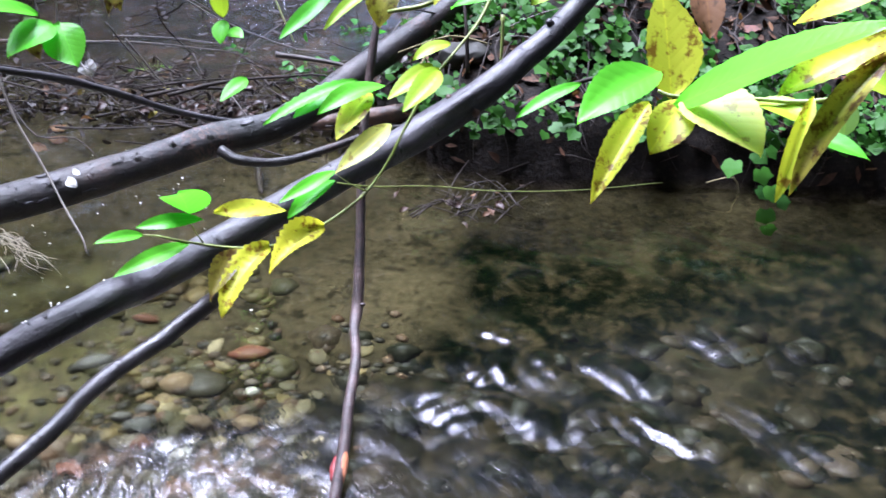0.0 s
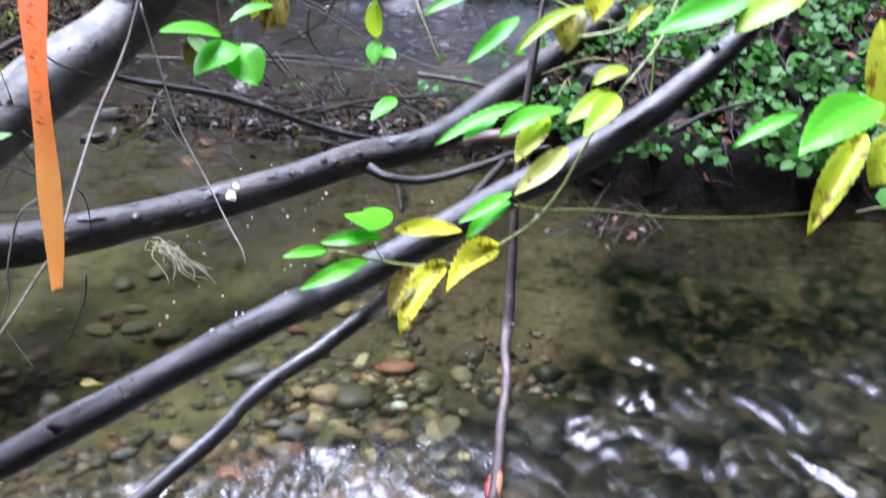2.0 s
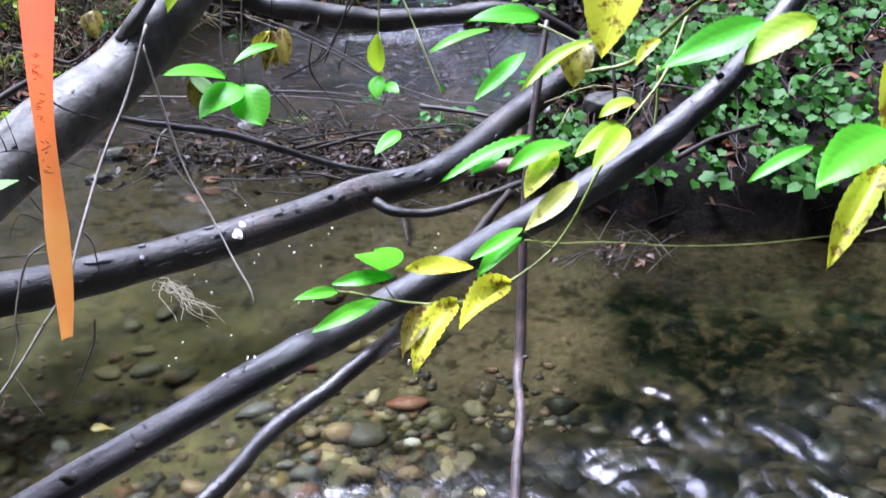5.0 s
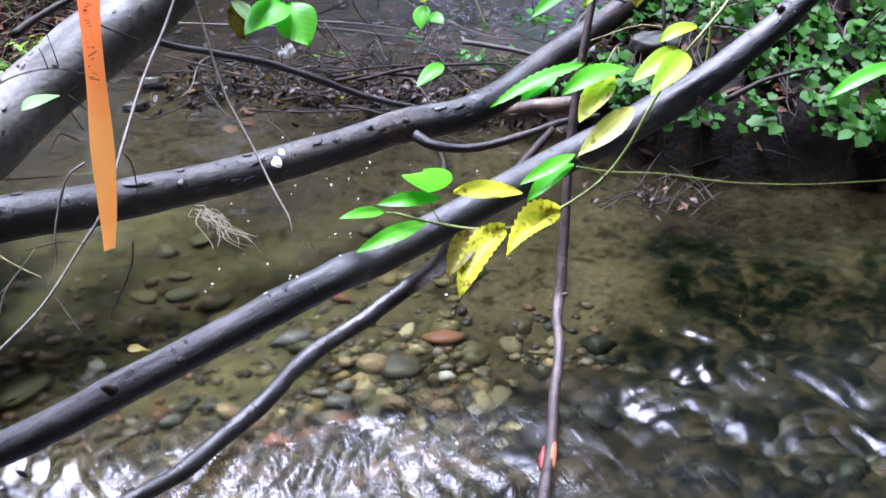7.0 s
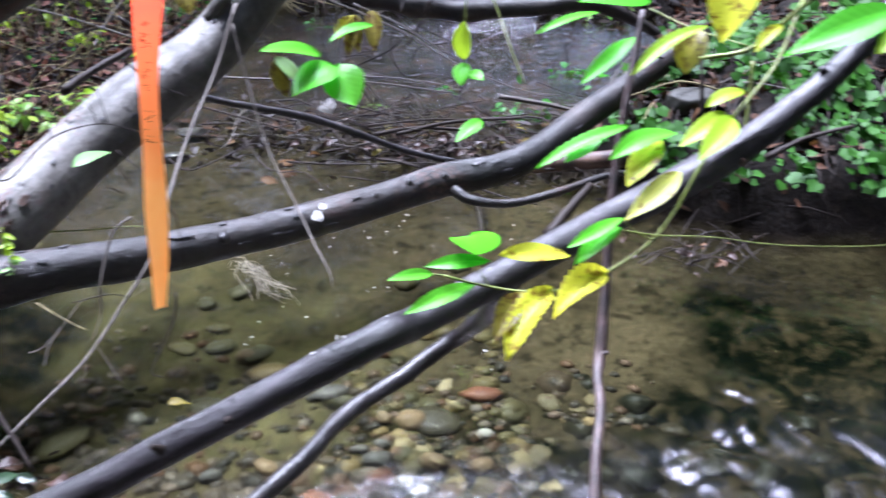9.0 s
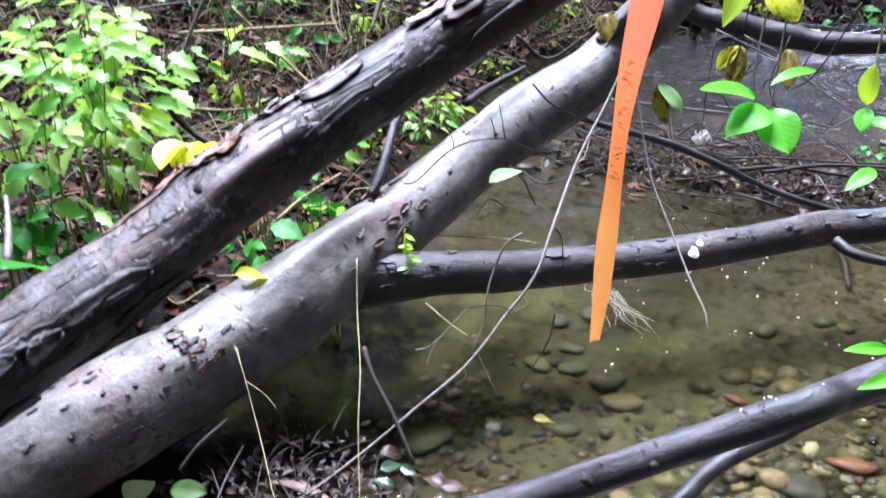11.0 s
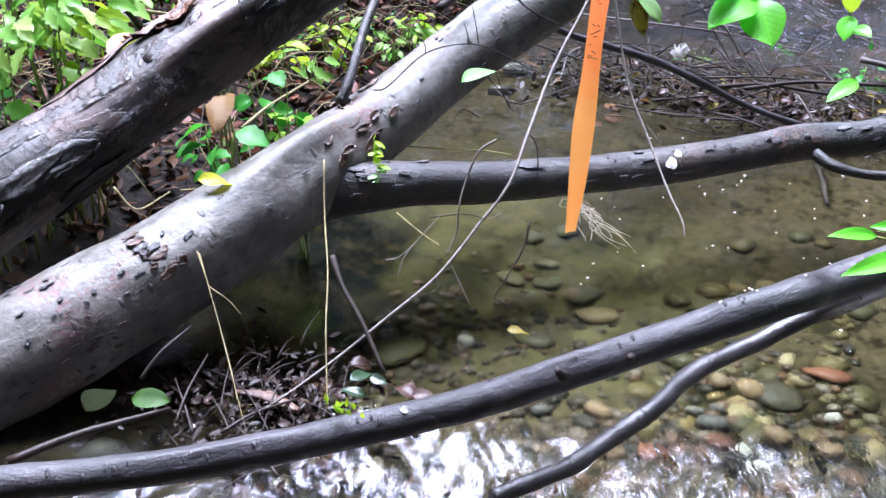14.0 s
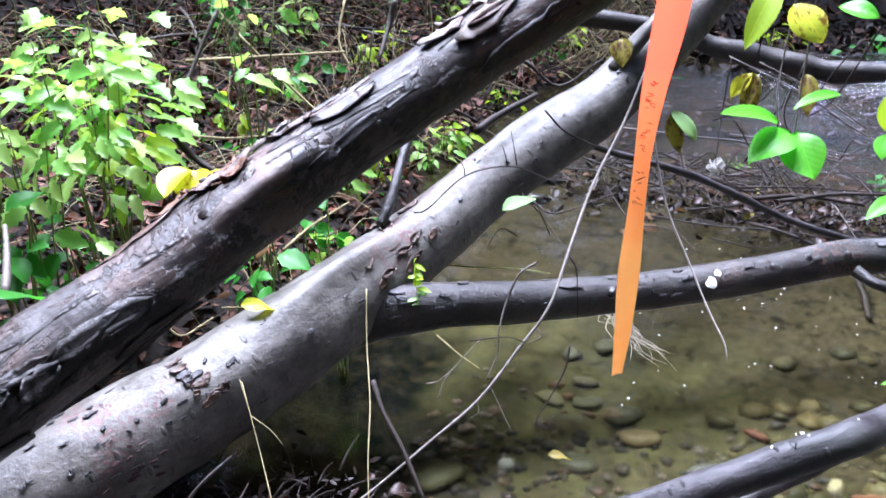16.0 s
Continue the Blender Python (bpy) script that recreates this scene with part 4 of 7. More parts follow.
# ---- leaf spray in front of the branch ----
spray = thing("leaf_spray", (0.036, 1.223, 0.604), "arching green twig with toothed green and yellowing leaves", "twig")
STEM = [(-0.321, 1.006, 0.416), (-0.285, 1.017, 0.402), (-0.243, 1.028, 0.391), (-0.199, 1.032, 0.392), (-0.153, 1.050, 0.404), (-0.102, 1.074, 0.434), (-0.073, 1.097, 0.467), (-0.050, 1.121, 0.507), (-0.021, 1.153, 0.550), (0.010, 1.189, 0.579), (0.039, 1.224, 0.610), (0.068, 1.282, 0.669)]
spray_stem = part("stem", twig(STEM, 0.0014, 1.4, 7, 5), TWIG_GREEN, spray)
part("shoot", twig([(-0.128, 1.072, 0.452), (-0.089, 1.097, 0.437), (-0.019, 1.165, 0.408), (0.073, 1.262, 0.359), (0.198, 1.361, 0.318), (0.347, 1.470, 0.284)], 0.0011, 0.4), TWIG_GREEN, spray, "long thin green shoot reaching over the water")
part("petiole", twig([(-0.321, 1.006, 0.416), (-0.344, 0.998, 0.420), (-0.367, 0.986, 0.418)], 0.0011), TWIG_GREEN, spray)
part("petiole", twig([(-0.273, 1.018, 0.402), (-0.282, 1.019, 0.417), (-0.291, 1.023, 0.439)], 0.0009), TWIG_GREEN, spray)
part("petiole", twig([(-0.095, 1.076, 0.440), (-0.113, 1.071, 0.451), (-0.130, 1.071, 0.464)], 0.0011), TWIG_GREEN, spray)
for base, tip, width, material, kw in (
    ((-0.289, 1.031, 0.432), (-0.288, 0.994, 0.473), 0.054, GREEN, dict(fold=0.1)),
    ((-0.271, 1.021, 0.429), (-0.339, 0.998, 0.429), 0.019, GREEN, dict(fold=0.3)),
    ((-0.331, 0.996, 0.422), (-0.374, 0.966, 0.426), 0.015, GREEN, dict(fold=0.3)),
    ((-0.287, 1.017, 0.402), (-0.355, 0.953, 0.393), 0.021, GREEN, dict(fold=0.25)),
    ((-0.186, 1.058, 0.423), (-0.260, 1.025, 0.436), 0.026, YELLOW, dict(fold=0.25, wave=0.12)),
    ((-0.203, 1.032, 0.393), (-0.245, 0.948, 0.351), 0.036, YELLOW, dict(fold=0.55, serrate=0.07, wave=0.20)),
    ((-0.233, 1.024, 0.393), (-0.258, 0.962, 0.360), 0.026, OLIVE, dict(fold=0.5, serrate=0.06, wave=0.18)),
    ((-0.143, 1.052, 0.409), (-0.198, 0.991, 0.380), 0.034, YELLOW, dict(fold=0.6, serrate=0.07, wave=0.20)),
    ((-0.130, 1.077, 0.465), (-0.188, 1.025, 0.448), 0.017, GREEN, dict(fold=0.25)),
    ((-0.131, 1.073, 0.455), (-0.179, 1.019, 0.432), 0.021, GREEN, dict(fold=0.2)),
    ((-0.069, 1.113, 0.509), (-0.128, 1.048, 0.474), 0.027, PALE, dict(fold=0.3)),
    ((-0.093, 1.135, 0.540), (-0.128, 1.071, 0.504), 0.031, YELLOW, dict(fold=0.15)),
    ((-0.076, 1.136, 0.546), (-0.149, 1.081, 0.530), 0.026, GREEN, dict(fold=0.25)),
    ((-0.015, 1.146, 0.564), (-0.055, 1.078, 0.535), 0.030, LIME, dict(fold=0.3)),
    ((-0.022, 1.158, 0.565), (-0.073, 1.112, 0.538), 0.026, LIME, dict(fold=0.2)),
    ((-0.121, 1.311, 0.496), (-0.238, 1.242, 0.456), 0.022, GREEN, dict(fold=0.2, serrate=0.10)),
    ((-0.157, 1.307, 0.483), (-0.201, 1.256, 0.460), 0.024, GREEN, dict(fold=0.2, serrate=0.08)),
    ((-0.001, 1.181, 0.584), (-0.045, 1.152, 0.572), 0.020, LIME, dict()),
):
    set_leaf(spray_stem, base, tip, width, material, **kw)

# ---- big leaves hanging close to the water's edge ----
near_spray = thing("big_leaf_spray", (0.297, 0.715, 0.728), "twig of large glossy green and blotched yellow leaves", "twig")
near_spray_stem = part("stem", twig([(0.352, 0.737, 0.706), (0.311, 0.751, 0.680), (0.266, 0.766, 0.661), (0.223, 0.781, 0.657), (0.167, 0.787, 0.656), (0.152, 0.792, 0.659)], 0.0024, 0.6), TWIG_GREEN, near_spray)
part("stem", twig([(0.311, 0.751, 0.680), (0.331, 0.754, 0.726), (0.344, 0.758, 0.773)], 0.0026, 0.9), TWIG_GREEN, near_spray)
for base, tip, width, material, kw in (
    ((0.163, 0.776, 0.652), (0.271, 0.675, 0.745), 0.046, GREEN, dict(fold=0.15, droop=0.1)),
    ((0.151, 0.787, 0.676), (0.081, 0.729, 0.653), 0.036, GREEN, dict(fold=0.25)),
    ((0.165, 0.797, 0.651), (0.157, 0.841, 0.727), 0.047, YELLOW, dict(fold=0.1, droop=0.05)),
    ((0.146, 0.790, 0.650), (0.095, 0.723, 0.593), 0.024, YELLOW, dict(fold=0.6, serrate=0.04)),
    ((0.172, 0.785, 0.654), (0.141, 0.749, 0.623), 0.034, YELLOW, dict(fold=0.2)),
    ((0.172, 0.786, 0.658), (0.212, 0.710, 0.637), 0.054, PALE, dict(fold=0.2)),
    ((0.296, 0.722, 0.712), (0.224, 0.676, 0.623), 0.021, OLIVE, dict(fold=0.8, wave=0.25)),
    ((0.302, 0.734, 0.723), (0.220, 0.722, 0.679), 0.034, YELLOW, dict(fold=0.3)),
    ((0.273, 0.775, 0.631), (0.304, 0.735, 0.626), 0.017, GREEN, dict()),
    ((0.294, 0.766, 0.633), (0.296, 0.776, 0.662), 0.019, WHITISH, dict()),
    ((0.230, 0.788, 0.653), (0.263, 0.751, 0.647), 0.026, LIME, dict()),
    ((0.089, 0.776, 0.669), (0.038, 0.754, 0.648), 0.012, GREEN, dict(fold=0.2)),
    ((0.196, 0.863, 0.728), (0.199, 0.832, 0.690), 0.030, BROWN, dict(fold=0.2)),
    ((0.255, 0.807, 0.709), (0.315, 0.768, 0.749), 0.022, YELLOW, dict()),
    ((0.265, 0.767, 0.665), (0.236, 0.728, 0.593), 0.016, YELLOW, dict(fold=0.5)),
    ((0.337, 0.733, 0.665), (0.278, 0.747, 0.689), 0.03, LIME, dict()),
):
    set_leaf(near_spray_stem, base, tip, width, material, **kw)

# ---- leaves that hang into the top of the view ----
top_spray = thing("upper_leaf_spray", (0.110, 1.019, 0.779), "twig of green leaves and a large blotched yellow leaf", "twig")
top_spray_stem = part("stem", twig([(-0.069, 1.040, 0.655), (-0.025, 1.029, 0.668), (0.004, 1.023, 0.697), (0.035, 1.015, 0.729), (0.071, 1.012, 0.748), (0.114, 1.018, 0.779), (0.164, 1.033, 0.834)], 0.0022, 1.5), TWIG_GREEN, top_spray)
part("petiole", twig([(-0.116, 1.132, 0.684), (-0.073, 1.106, 0.670), (-0.025, 1.030, 0.671)], 0.0013), TWIG_GREEN, top_spray)
for base, tip, width, material, kw in (
    ((-0.024, 1.044, 0.783), (-0.057, 0.975, 0.686), 0.056, YELLOW, dict(fold=0.15)),
    ((0.043, 1.024, 0.730), (0.082, 1.001, 0.757), 0.034, YELLOW, dict()),
    ((0.043, 1.026, 0.739), (-0.007, 1.007, 0.760), 0.026, PALE, dict(fold=0.3)),
    ((-0.115, 1.134, 0.693), (-0.190, 1.092, 0.697), 0.031, GREEN, dict(fold=0.15)),
    ((-0.169, 1.130, 0.679), (-0.231, 1.081, 0.666), 0.012, GREEN, dict(fold=0.2)),
    ((-0.130, 1.125, 0.655), (-0.183, 1.061, 0.619), 0.020, GREEN, dict(fold=0.2)),
    ((-0.059, 1.087, 0.677), (-0.133, 1.036, 0.637), 0.017, LIME, dict(fold=0.3)),
    ((-0.068, 1.096, 0.673), (-0.078, 1.065, 0.632), 0.035, OLIVE, dict(fold=0.3)),
    ((0.086, 0.961, 0.723), (-0.008, 0.938, 0.685), 0.036, GREEN, dict(fold=0.25)),
    ((0.127, 0.951, 0.727), (0.063, 0.927, 0.692), 0.038, LIME, dict(fold=0.2)),
    ((0.169, 0.949, 0.778), (0.123, 0.927, 0.755), 0.04, GREEN, dict()),
    ((0.025, 1.035, 0.767), (-0.029, 1.019, 0.755), 0.022, GREEN, dict()),
    ((0.002, 1.022, 0.694), (-0.023, 0.999, 0.672), 0.013, YELLOW, dict()),
):
    set_leaf(top_spray_stem, base, tip, width, material, **kw)

# ---- heart-shaped leaves on hanging twigs ----
hang = thing("hanging_twig", (-0.525, 1.396, 0.654), "hanging grey twigs with glossy heart-shaped green leaves", "twig")
hang_stem = part("stem", twig([(-0.521, 1.443, 0.815), (-0.525, 1.415, 0.697), (-0.526, 1.387, 0.616), (-0.524, 1.361, 0.556), (-0.528, 1.358, 0.550)], 0.0018, 0.5), TWIG_PALE, hang)
part("stem", twig([(-0.544, 1.436, 0.816), (-0.551, 1.405, 0.683), (-0.554, 1.377, 0.609), (-0.545, 1.355, 0.559)], 0.0016, 0.5), TWIG_PALE, hang)
for base, tip, width, material, kw in (
    ((-0.546, 1.356, 0.565), (-0.607, 1.286, 0.587), 0.036, GREEN, dict(fold=0.2)),
    ((-0.530, 1.358, 0.553), (-0.565, 1.283, 0.528), 0.052, GREEN, dict(fold=0.15)),
    ((-0.521, 1.361, 0.553), (-0.489, 1.312, 0.508), 0.056, GREEN, dict(fold=0.12, droop=0.1)),
    ((-0.479, 1.396, 0.600), (-0.527, 1.337, 0.588), 0.018, GREEN, dict()),
    ((-0.561, 1.327, 0.748), (-0.584, 1.272, 0.671), 0.034, LIME, dict()),
    ((-0.543, 1.339, 0.718), (-0.502, 1.323, 0.678), 0.05, YELLOW, dict(fold=0.1)),
    ((-0.555, 1.715, 0.553), (-0.543, 1.672, 0.494), 0.03, OLIVE, dict(fold=0.5)),
    ((-0.824, 1.580, 0.613), (-0.813, 1.553, 0.573), 0.035, OLIVE, dict(fold=0.4)),
    ((-0.493, 1.354, 0.716), (-0.445, 1.344, 0.708), 0.03, GREEN, dict()),
):
    set_leaf(hang_stem, base, tip, width, material, **kw)

olive_twig = thing("withered_leaf_twig", (-0.720, 2.253, 0.52), "thin twig with drooping withered olive leaves", "twig")
olive_stem = part("stem", twig([(-0.700, 2.26, 0.62), (-0.712, 2.255, 0.50), (-0.720, 2.253, 0.425)], 0.0016, 0.6), TWIG_DARK, olive_twig)
for base, tip, width, material in (
    ((-0.722, 2.25, 0.43), (-0.758, 2.22, 0.375), 0.034, YELLOW), ((-0.716, 2.25, 0.43), (-0.705, 2.21, 0.355), 0.036, OLIVE), ((-0.720, 2.25, 0.425), (-0.728, 2.20, 0.345), 0.030, OLIVE)):
    set_leaf(olive_stem, base, tip, width, material, fold=0.45, wave=0.15)
pale_twig = thing("pale_drooping_leaf", (-0.832, 2.0, 0.389), "drooping pale grey-green leaf pair caught on a twig", "leaf")
for base, tip, width, material in (
    ((-0.832, 2.0, 0.392), (-0.775, 1.98, 0.345), 0.034, WHITISH), ((-0.836, 2.0, 0.385), (-0.806, 1.98, 0.312), 0.036, OLIVE)):
    set_leaf(pale_twig, base, tip, width, material, fold=0.35, wave=0.15)

small_twig = thing("small_leaf_twig", (-0.428, 1.997, 0.532), "upright pale twig with small yellow-green leaves", "twig")
small_twig_stem = part("stem", twig([(-0.422, 2.024, 0.682), (-0.427, 1.998, 0.532), (-0.430, 1.974, 0.434), (-0.419, 1.956, 0.363)], 0.002, 0.5), TWIG_GREEN, small_twig)
part("stem", twig([(-0.442, 2.307, 0.545), (-0.389, 2.242, 0.444), (-0.351, 2.195, 0.366), (-0.319, 2.160, 0.305)], 0.0025, 0.6), TWIG_GREEN, small_twig)
for base, tip, width, material in (
    ((-0.429, 1.967, 0.407), (-0.428, 1.966, 0.485), 0.036, LIME), ((-0.427, 1.966, 0.401), (-0.430, 1.923, 0.366), 0.034, GREEN),
    ((-0.422, 1.960, 0.379), (-0.386, 1.932, 0.375), 0.03, GREEN), ((-0.394, 1.985, 0.278), (-0.438, 1.915, 0.251), 0.036, GREEN)):
    set_leaf(small_twig_stem, base, tip, width, material)

# ---- tangle of thin twigs in front of the fallen tree ----
tangle = thing("bare_twig", (-0.851, 1.733, 0.433), "long thin pale twig drooping across the trunk to the water", "twig")
part("stem", twig([(-0.835, 1.814, 0.539), (-0.856, 1.732, 0.432), (-0.872, 1.616, 0.347), (-0.865, 1.477, 0.269), (-0.864, 1.395, 0.212), (-0.890, 1.335, 0.161), (-0.922, 1.250, 0.104), (-0.966, 1.163, 0.064), (-1.004, 1.075, 0.033), (-1.034, 0.958, 0.023), (-1.063, 0.868, 0.021)], 0.00343, 0.45, 8), TWIG_PALE, tangle)
for pts, r, mat in (
    ([(-0.895, 1.413, 0.277), (-0.914, 1.387, 0.263), (-0.925, 1.363, 0.221), (-0.924, 1.332, 0.184), (-0.920, 1.317, 0.151), (-0.924, 1.284, 0.120)], 0.00203, TWIG_PALE),
    ([(-0.990, 1.246, 0.090), (-0.986, 1.266, 0.118), (-0.965, 1.295, 0.150), (-0.950, 1.314, 0.171)], 0.00133, TWIG_PALE),
    ([(-1.012, 1.248, 0.111), (-0.997, 1.258, 0.114), (-0.982, 1.273, 0.127)], 0.00109, TWIG_PALE),
    ([(-1.025, 1.311, 0.165), (-0.981, 1.307, 0.141), (-0.944, 1.304, 0.126)], 0.00125, STRAW),
    ([(-0.910, 1.274, 0.113), (-0.888, 1.265, 0.083), (-0.869, 1.258, 0.059)], 0.00109, TWIG_PALE),
    ([(-0.924, 1.249, 0.103), (-0.918, 1.242, 0.088), (-0.928, 1.232, 0.079)], 0.00094, TWIG_PALE),
    ([(-0.822, 1.384, 0.160), (-0.822, 1.364, 0.123), (-0.838, 1.332, 0.078), (-0.848, 1.311, 0.051), (-0.828, 1.312, 0.041)], 0.00172, TWIG_DARK),
    ([(-0.966, 1.316, 0.166), (-0.914, 1.333, 0.176), (-0.882, 1.343, 0.169)], 0.00133, TWIG_DARK),
    ([(-0.868, 1.359, 0.190), (-0.861, 1.356, 0.179), (-0.879, 1.344, 0.169)], 0.00094, TWIG_PALE),
    ([(-0.965, 1.618, 0.472), (-0.928, 1.623, 0.437), (-0.874, 1.654, 0.405)], 0.00234, TWIG_DARK),
    ([(-1.125, 1.428, 0.321), (-1.105, 1.441, 0.327), (-1.064, 1.501, 0.373), (-1.009, 1.553, 0.383), (-0.967, 1.587, 0.365), (-0.908, 1.620, 0.330), (-0.876, 1.637, 0.315)], 0.00164, TWIG_DARK),
    ([(-1.064, 1.501, 0.373), (-1.066, 1.504, 0.384), (-1.072, 1.505, 0.395)], 0.00117, TWIG_DARK),
    ([(-1.007, 1.554, 0.383), (-1.012, 1.557, 0.401), (-1.019, 1.559, 0.417)], 0.00117, TWIG_DARK),
    ([(-0.995, 1.569, 0.381), (-1.003, 1.575, 0.408), (-1.013, 1.580, 0.442)], 0.00117, TWIG_DARK),
    ([(-0.861, 1.479, 0.269), (-0.846, 1.474, 0.245), (-0.832, 1.447, 0.177)], 0.00148, TWIG_DARK),
    ([(-0.977, 1.552, 0.338), (-0.933, 1.553, 0.294), (-0.871, 1.506, 0.260)], 0.00125, TWIG_DARK),
    ([(-1.141, 1.530, 0.182), (-1.051, 1.561, 0.179), (-0.991, 1.577, 0.182), (-0.933, 1.586, 0.180)], 0.00148, TWIG_GREEN),
    ([(-1.009, 1.613, 0.230), (-1.040, 1.605, 0.243), (-1.057, 1.583, 0.209)], 0.00109, TWIG_DARK),
):
    part("side_twig", twig(pts, r, 0.5, 6), mat, tangle)

drip = thing("drooping_twig", (-0.790, 1.730, 0.360), "thin grey twig drooping above the water", "twig")
part("stem", twig([(-0.845, 1.806, 0.510), (-0.806, 1.759, 0.403), (-0.761, 1.707, 0.298), (-0.700, 1.649, 0.222), (-0.646, 1.582, 0.169), (-0.607, 1.532, 0.141), (-0.596, 1.512, 0.121)], 0.00265, 0.45), TWIG_PALE, drip)

single("dry_vine", twig([(-1.033, 1.114, 0.330), (-1.009, 1.070, 0.267), (-0.971, 1.010, 0.218), (-0.942, 0.952, 0.171), (-0.904, 0.886, 0.096)], 0.00109, 0.8), STRAW, (-0.904, 0.886, 0.096), "pale dry stem hanging from the trunk", "stem")
root = single("root_shoot", twig([(-1.064, 1.172, 0.143), (-1.033, 1.145, 0.115), (-0.984, 1.118, 0.074), (-0.929, 1.082, 0.022)], 0.00468, 0.6, 8), TWIG_DARK, (-0.929, 1.082, 0.022), "dark bare shoot slanting into the water", "stick")

pale_leaf = thing("pale_leaf_twig", (-0.882, 1.300, 0.415), "single pale leaf on a thin dark twig", "leaf")
pale_leaf_stem = part("stem", twig([(-0.850, 1.348, 0.358), (-0.863, 1.343, 0.389), (-0.871, 1.338, 0.415)], 0.001), TWIG_DARK, pale_leaf)
set_leaf(pale_leaf_stem, (-0.871, 1.338, 0.415), (-0.896, 1.271, 0.415), 0.028, MINT, fold=0.1)

sprig = thing("pale_sprig", (-1.079, 1.343, 0.236), "small pale green sprig growing on the trunk fork", "sprig")
rng = random.Random(12)
sprig_stem = part("stem", twig([(-1.070, 1.333, 0.206), (-1.078, 1.344, 0.236), (-1.087, 1.354, 0.268)], 0.0012), TWIG_GREEN, sprig)
for i in range(22):
    u = i / 21
    p = Vector((-1.063, 1.325, 0.206)).lerp(Vector((-1.082, 1.345, 0.270)), u)
    q = p + Vector((rng.gauss(0, 0.012), rng.gauss(-0.004, 0.006), rng.gauss(0.0, 0.008)))
    set_leaf(sprig_stem, p, q, 0.008, WHITISH if u < 0.35 else LIME, fold=0.1)

# ---- creek stones ----
def loose_stone(at, sx, sy, sz, material, seed, label, turn=0.0):
    x, y = at[0], at[1]
    ob = single("stone", stone_bm(sx, sy, sz, seed), material, (0, 0, 0), label, "stone", "stones on the creek bed")
    ob.matrix_world = pose(x, y, ground_at(x, y) + sz * 0.45, 0, 0, turn)
    return ob


NAMED = (
    ((-0.445, 1.424, -0.090), 0.030, 0.026, 0.020, STONE_TAN, "rounded tan stone on the creek bed"),
    ((-0.315, 1.400, -0.090), 0.014, 0.013, 0.011, STONE_WHITE, "small white stone on the creek bed"),
    ((-0.337, 1.511, -0.100), 0.040, 0.017, 0.014, STONE_RED, "long brick-red stone on the creek bed"),
    ((-0.544, 1.615, -0.100), 0.026, 0.014, 0.012, STONE_RED, "small brick-red stone on the creek bed"),
    ((-0.602, 1.480, -0.090), 0.034, 0.022, 0.012, STONE_GREY, "flat grey stone on the creek bed"),
    ((-0.731, 1.524, -0.100), 0.044, 0.026, 0.018, POOL_STONES, "flat orange-brown stone in the pool"),
    ((-0.810, 1.415, -0.100), 0.04, 0.03, 0.012, POOL_STONES, "dull olive stone in the pool"),
    ((-0.791, 1.574, -0.100), 0.022, 0.02, 0.014, STONE_TAN, "small tan stone in the pool"),
    ((-0.917, 1.362, -0.090), 0.014, 0.012, 0.010, STONE_WHITE, "small pale stone in the pool"),
    ((-0.496, 1.422, -0.090), 0.017, 0.017, 0.013, STONE_TAN, "small tan stone on the creek bed"),
    ((-0.389, 1.321, -0.080), 0.026, 0.022, 0.017, STONE_TAN, "rounded pale brown stone on the creek bed"),
    ((-0.431, 1.272, -0.080), 0.013, 0.011, 0.010, STONE_WHITE, "small white stone on the creek bed"),
    ((-0.403, 1.256, -0.080), 0.018, 0.013, 0.012, STONE_WHITE, "pale oval stone on the creek bed"),
    ((-0.467, 1.270, -0.080), 0.02, 0.012, 0.012, STONE_RED, "small rust-red stone on the creek bed"),
    ((-0.556, 1.216, -0.070), 0.028, 0.020, 0.016, STONE_RED, "orange-brown stone in the riffle"),
    ((-0.408, 1.429, -0.100), 0.05, 0.035, 0.015, STONE_GREEN, "dark mossy stone on the creek bed"),
    ((-0.480, 1.310, -0.080), 0.026, 0.018, 0.015, STONE_GREY, "grey oval stone on the creek bed"),
    ((-0.514, 1.332, -0.080), 0.018, 0.011, 0.011, STONE_GREY, "pale grey stone on the creek bed"),
    ((-0.480, 1.352, -0.080), 0.016, 0.010, 0.010, STONE_GREY, "pale grey stone on the creek bed"),
    ((-0.652, 1.263, -0.060), 0.026, 0.018, 0.016, STONE_TAN, "rounded stone in the riffle"),
    ((-0.736, 1.238, -0.060), 0.022, 0.015, 0.014, STONE_GREY, "grey stone in the riffle"),
    ((-0.311, 1.321, -0.080), 0.022, 0.018, 0.014, STONE_TAN, "brown stone on the creek bed"),
)
for i, (at, sx, sy, sz, material, label) in enumerate(NAMED):
    loose_stone(at, sx, sy, sz, material, i, label, (i * 37) % 50 - 25)

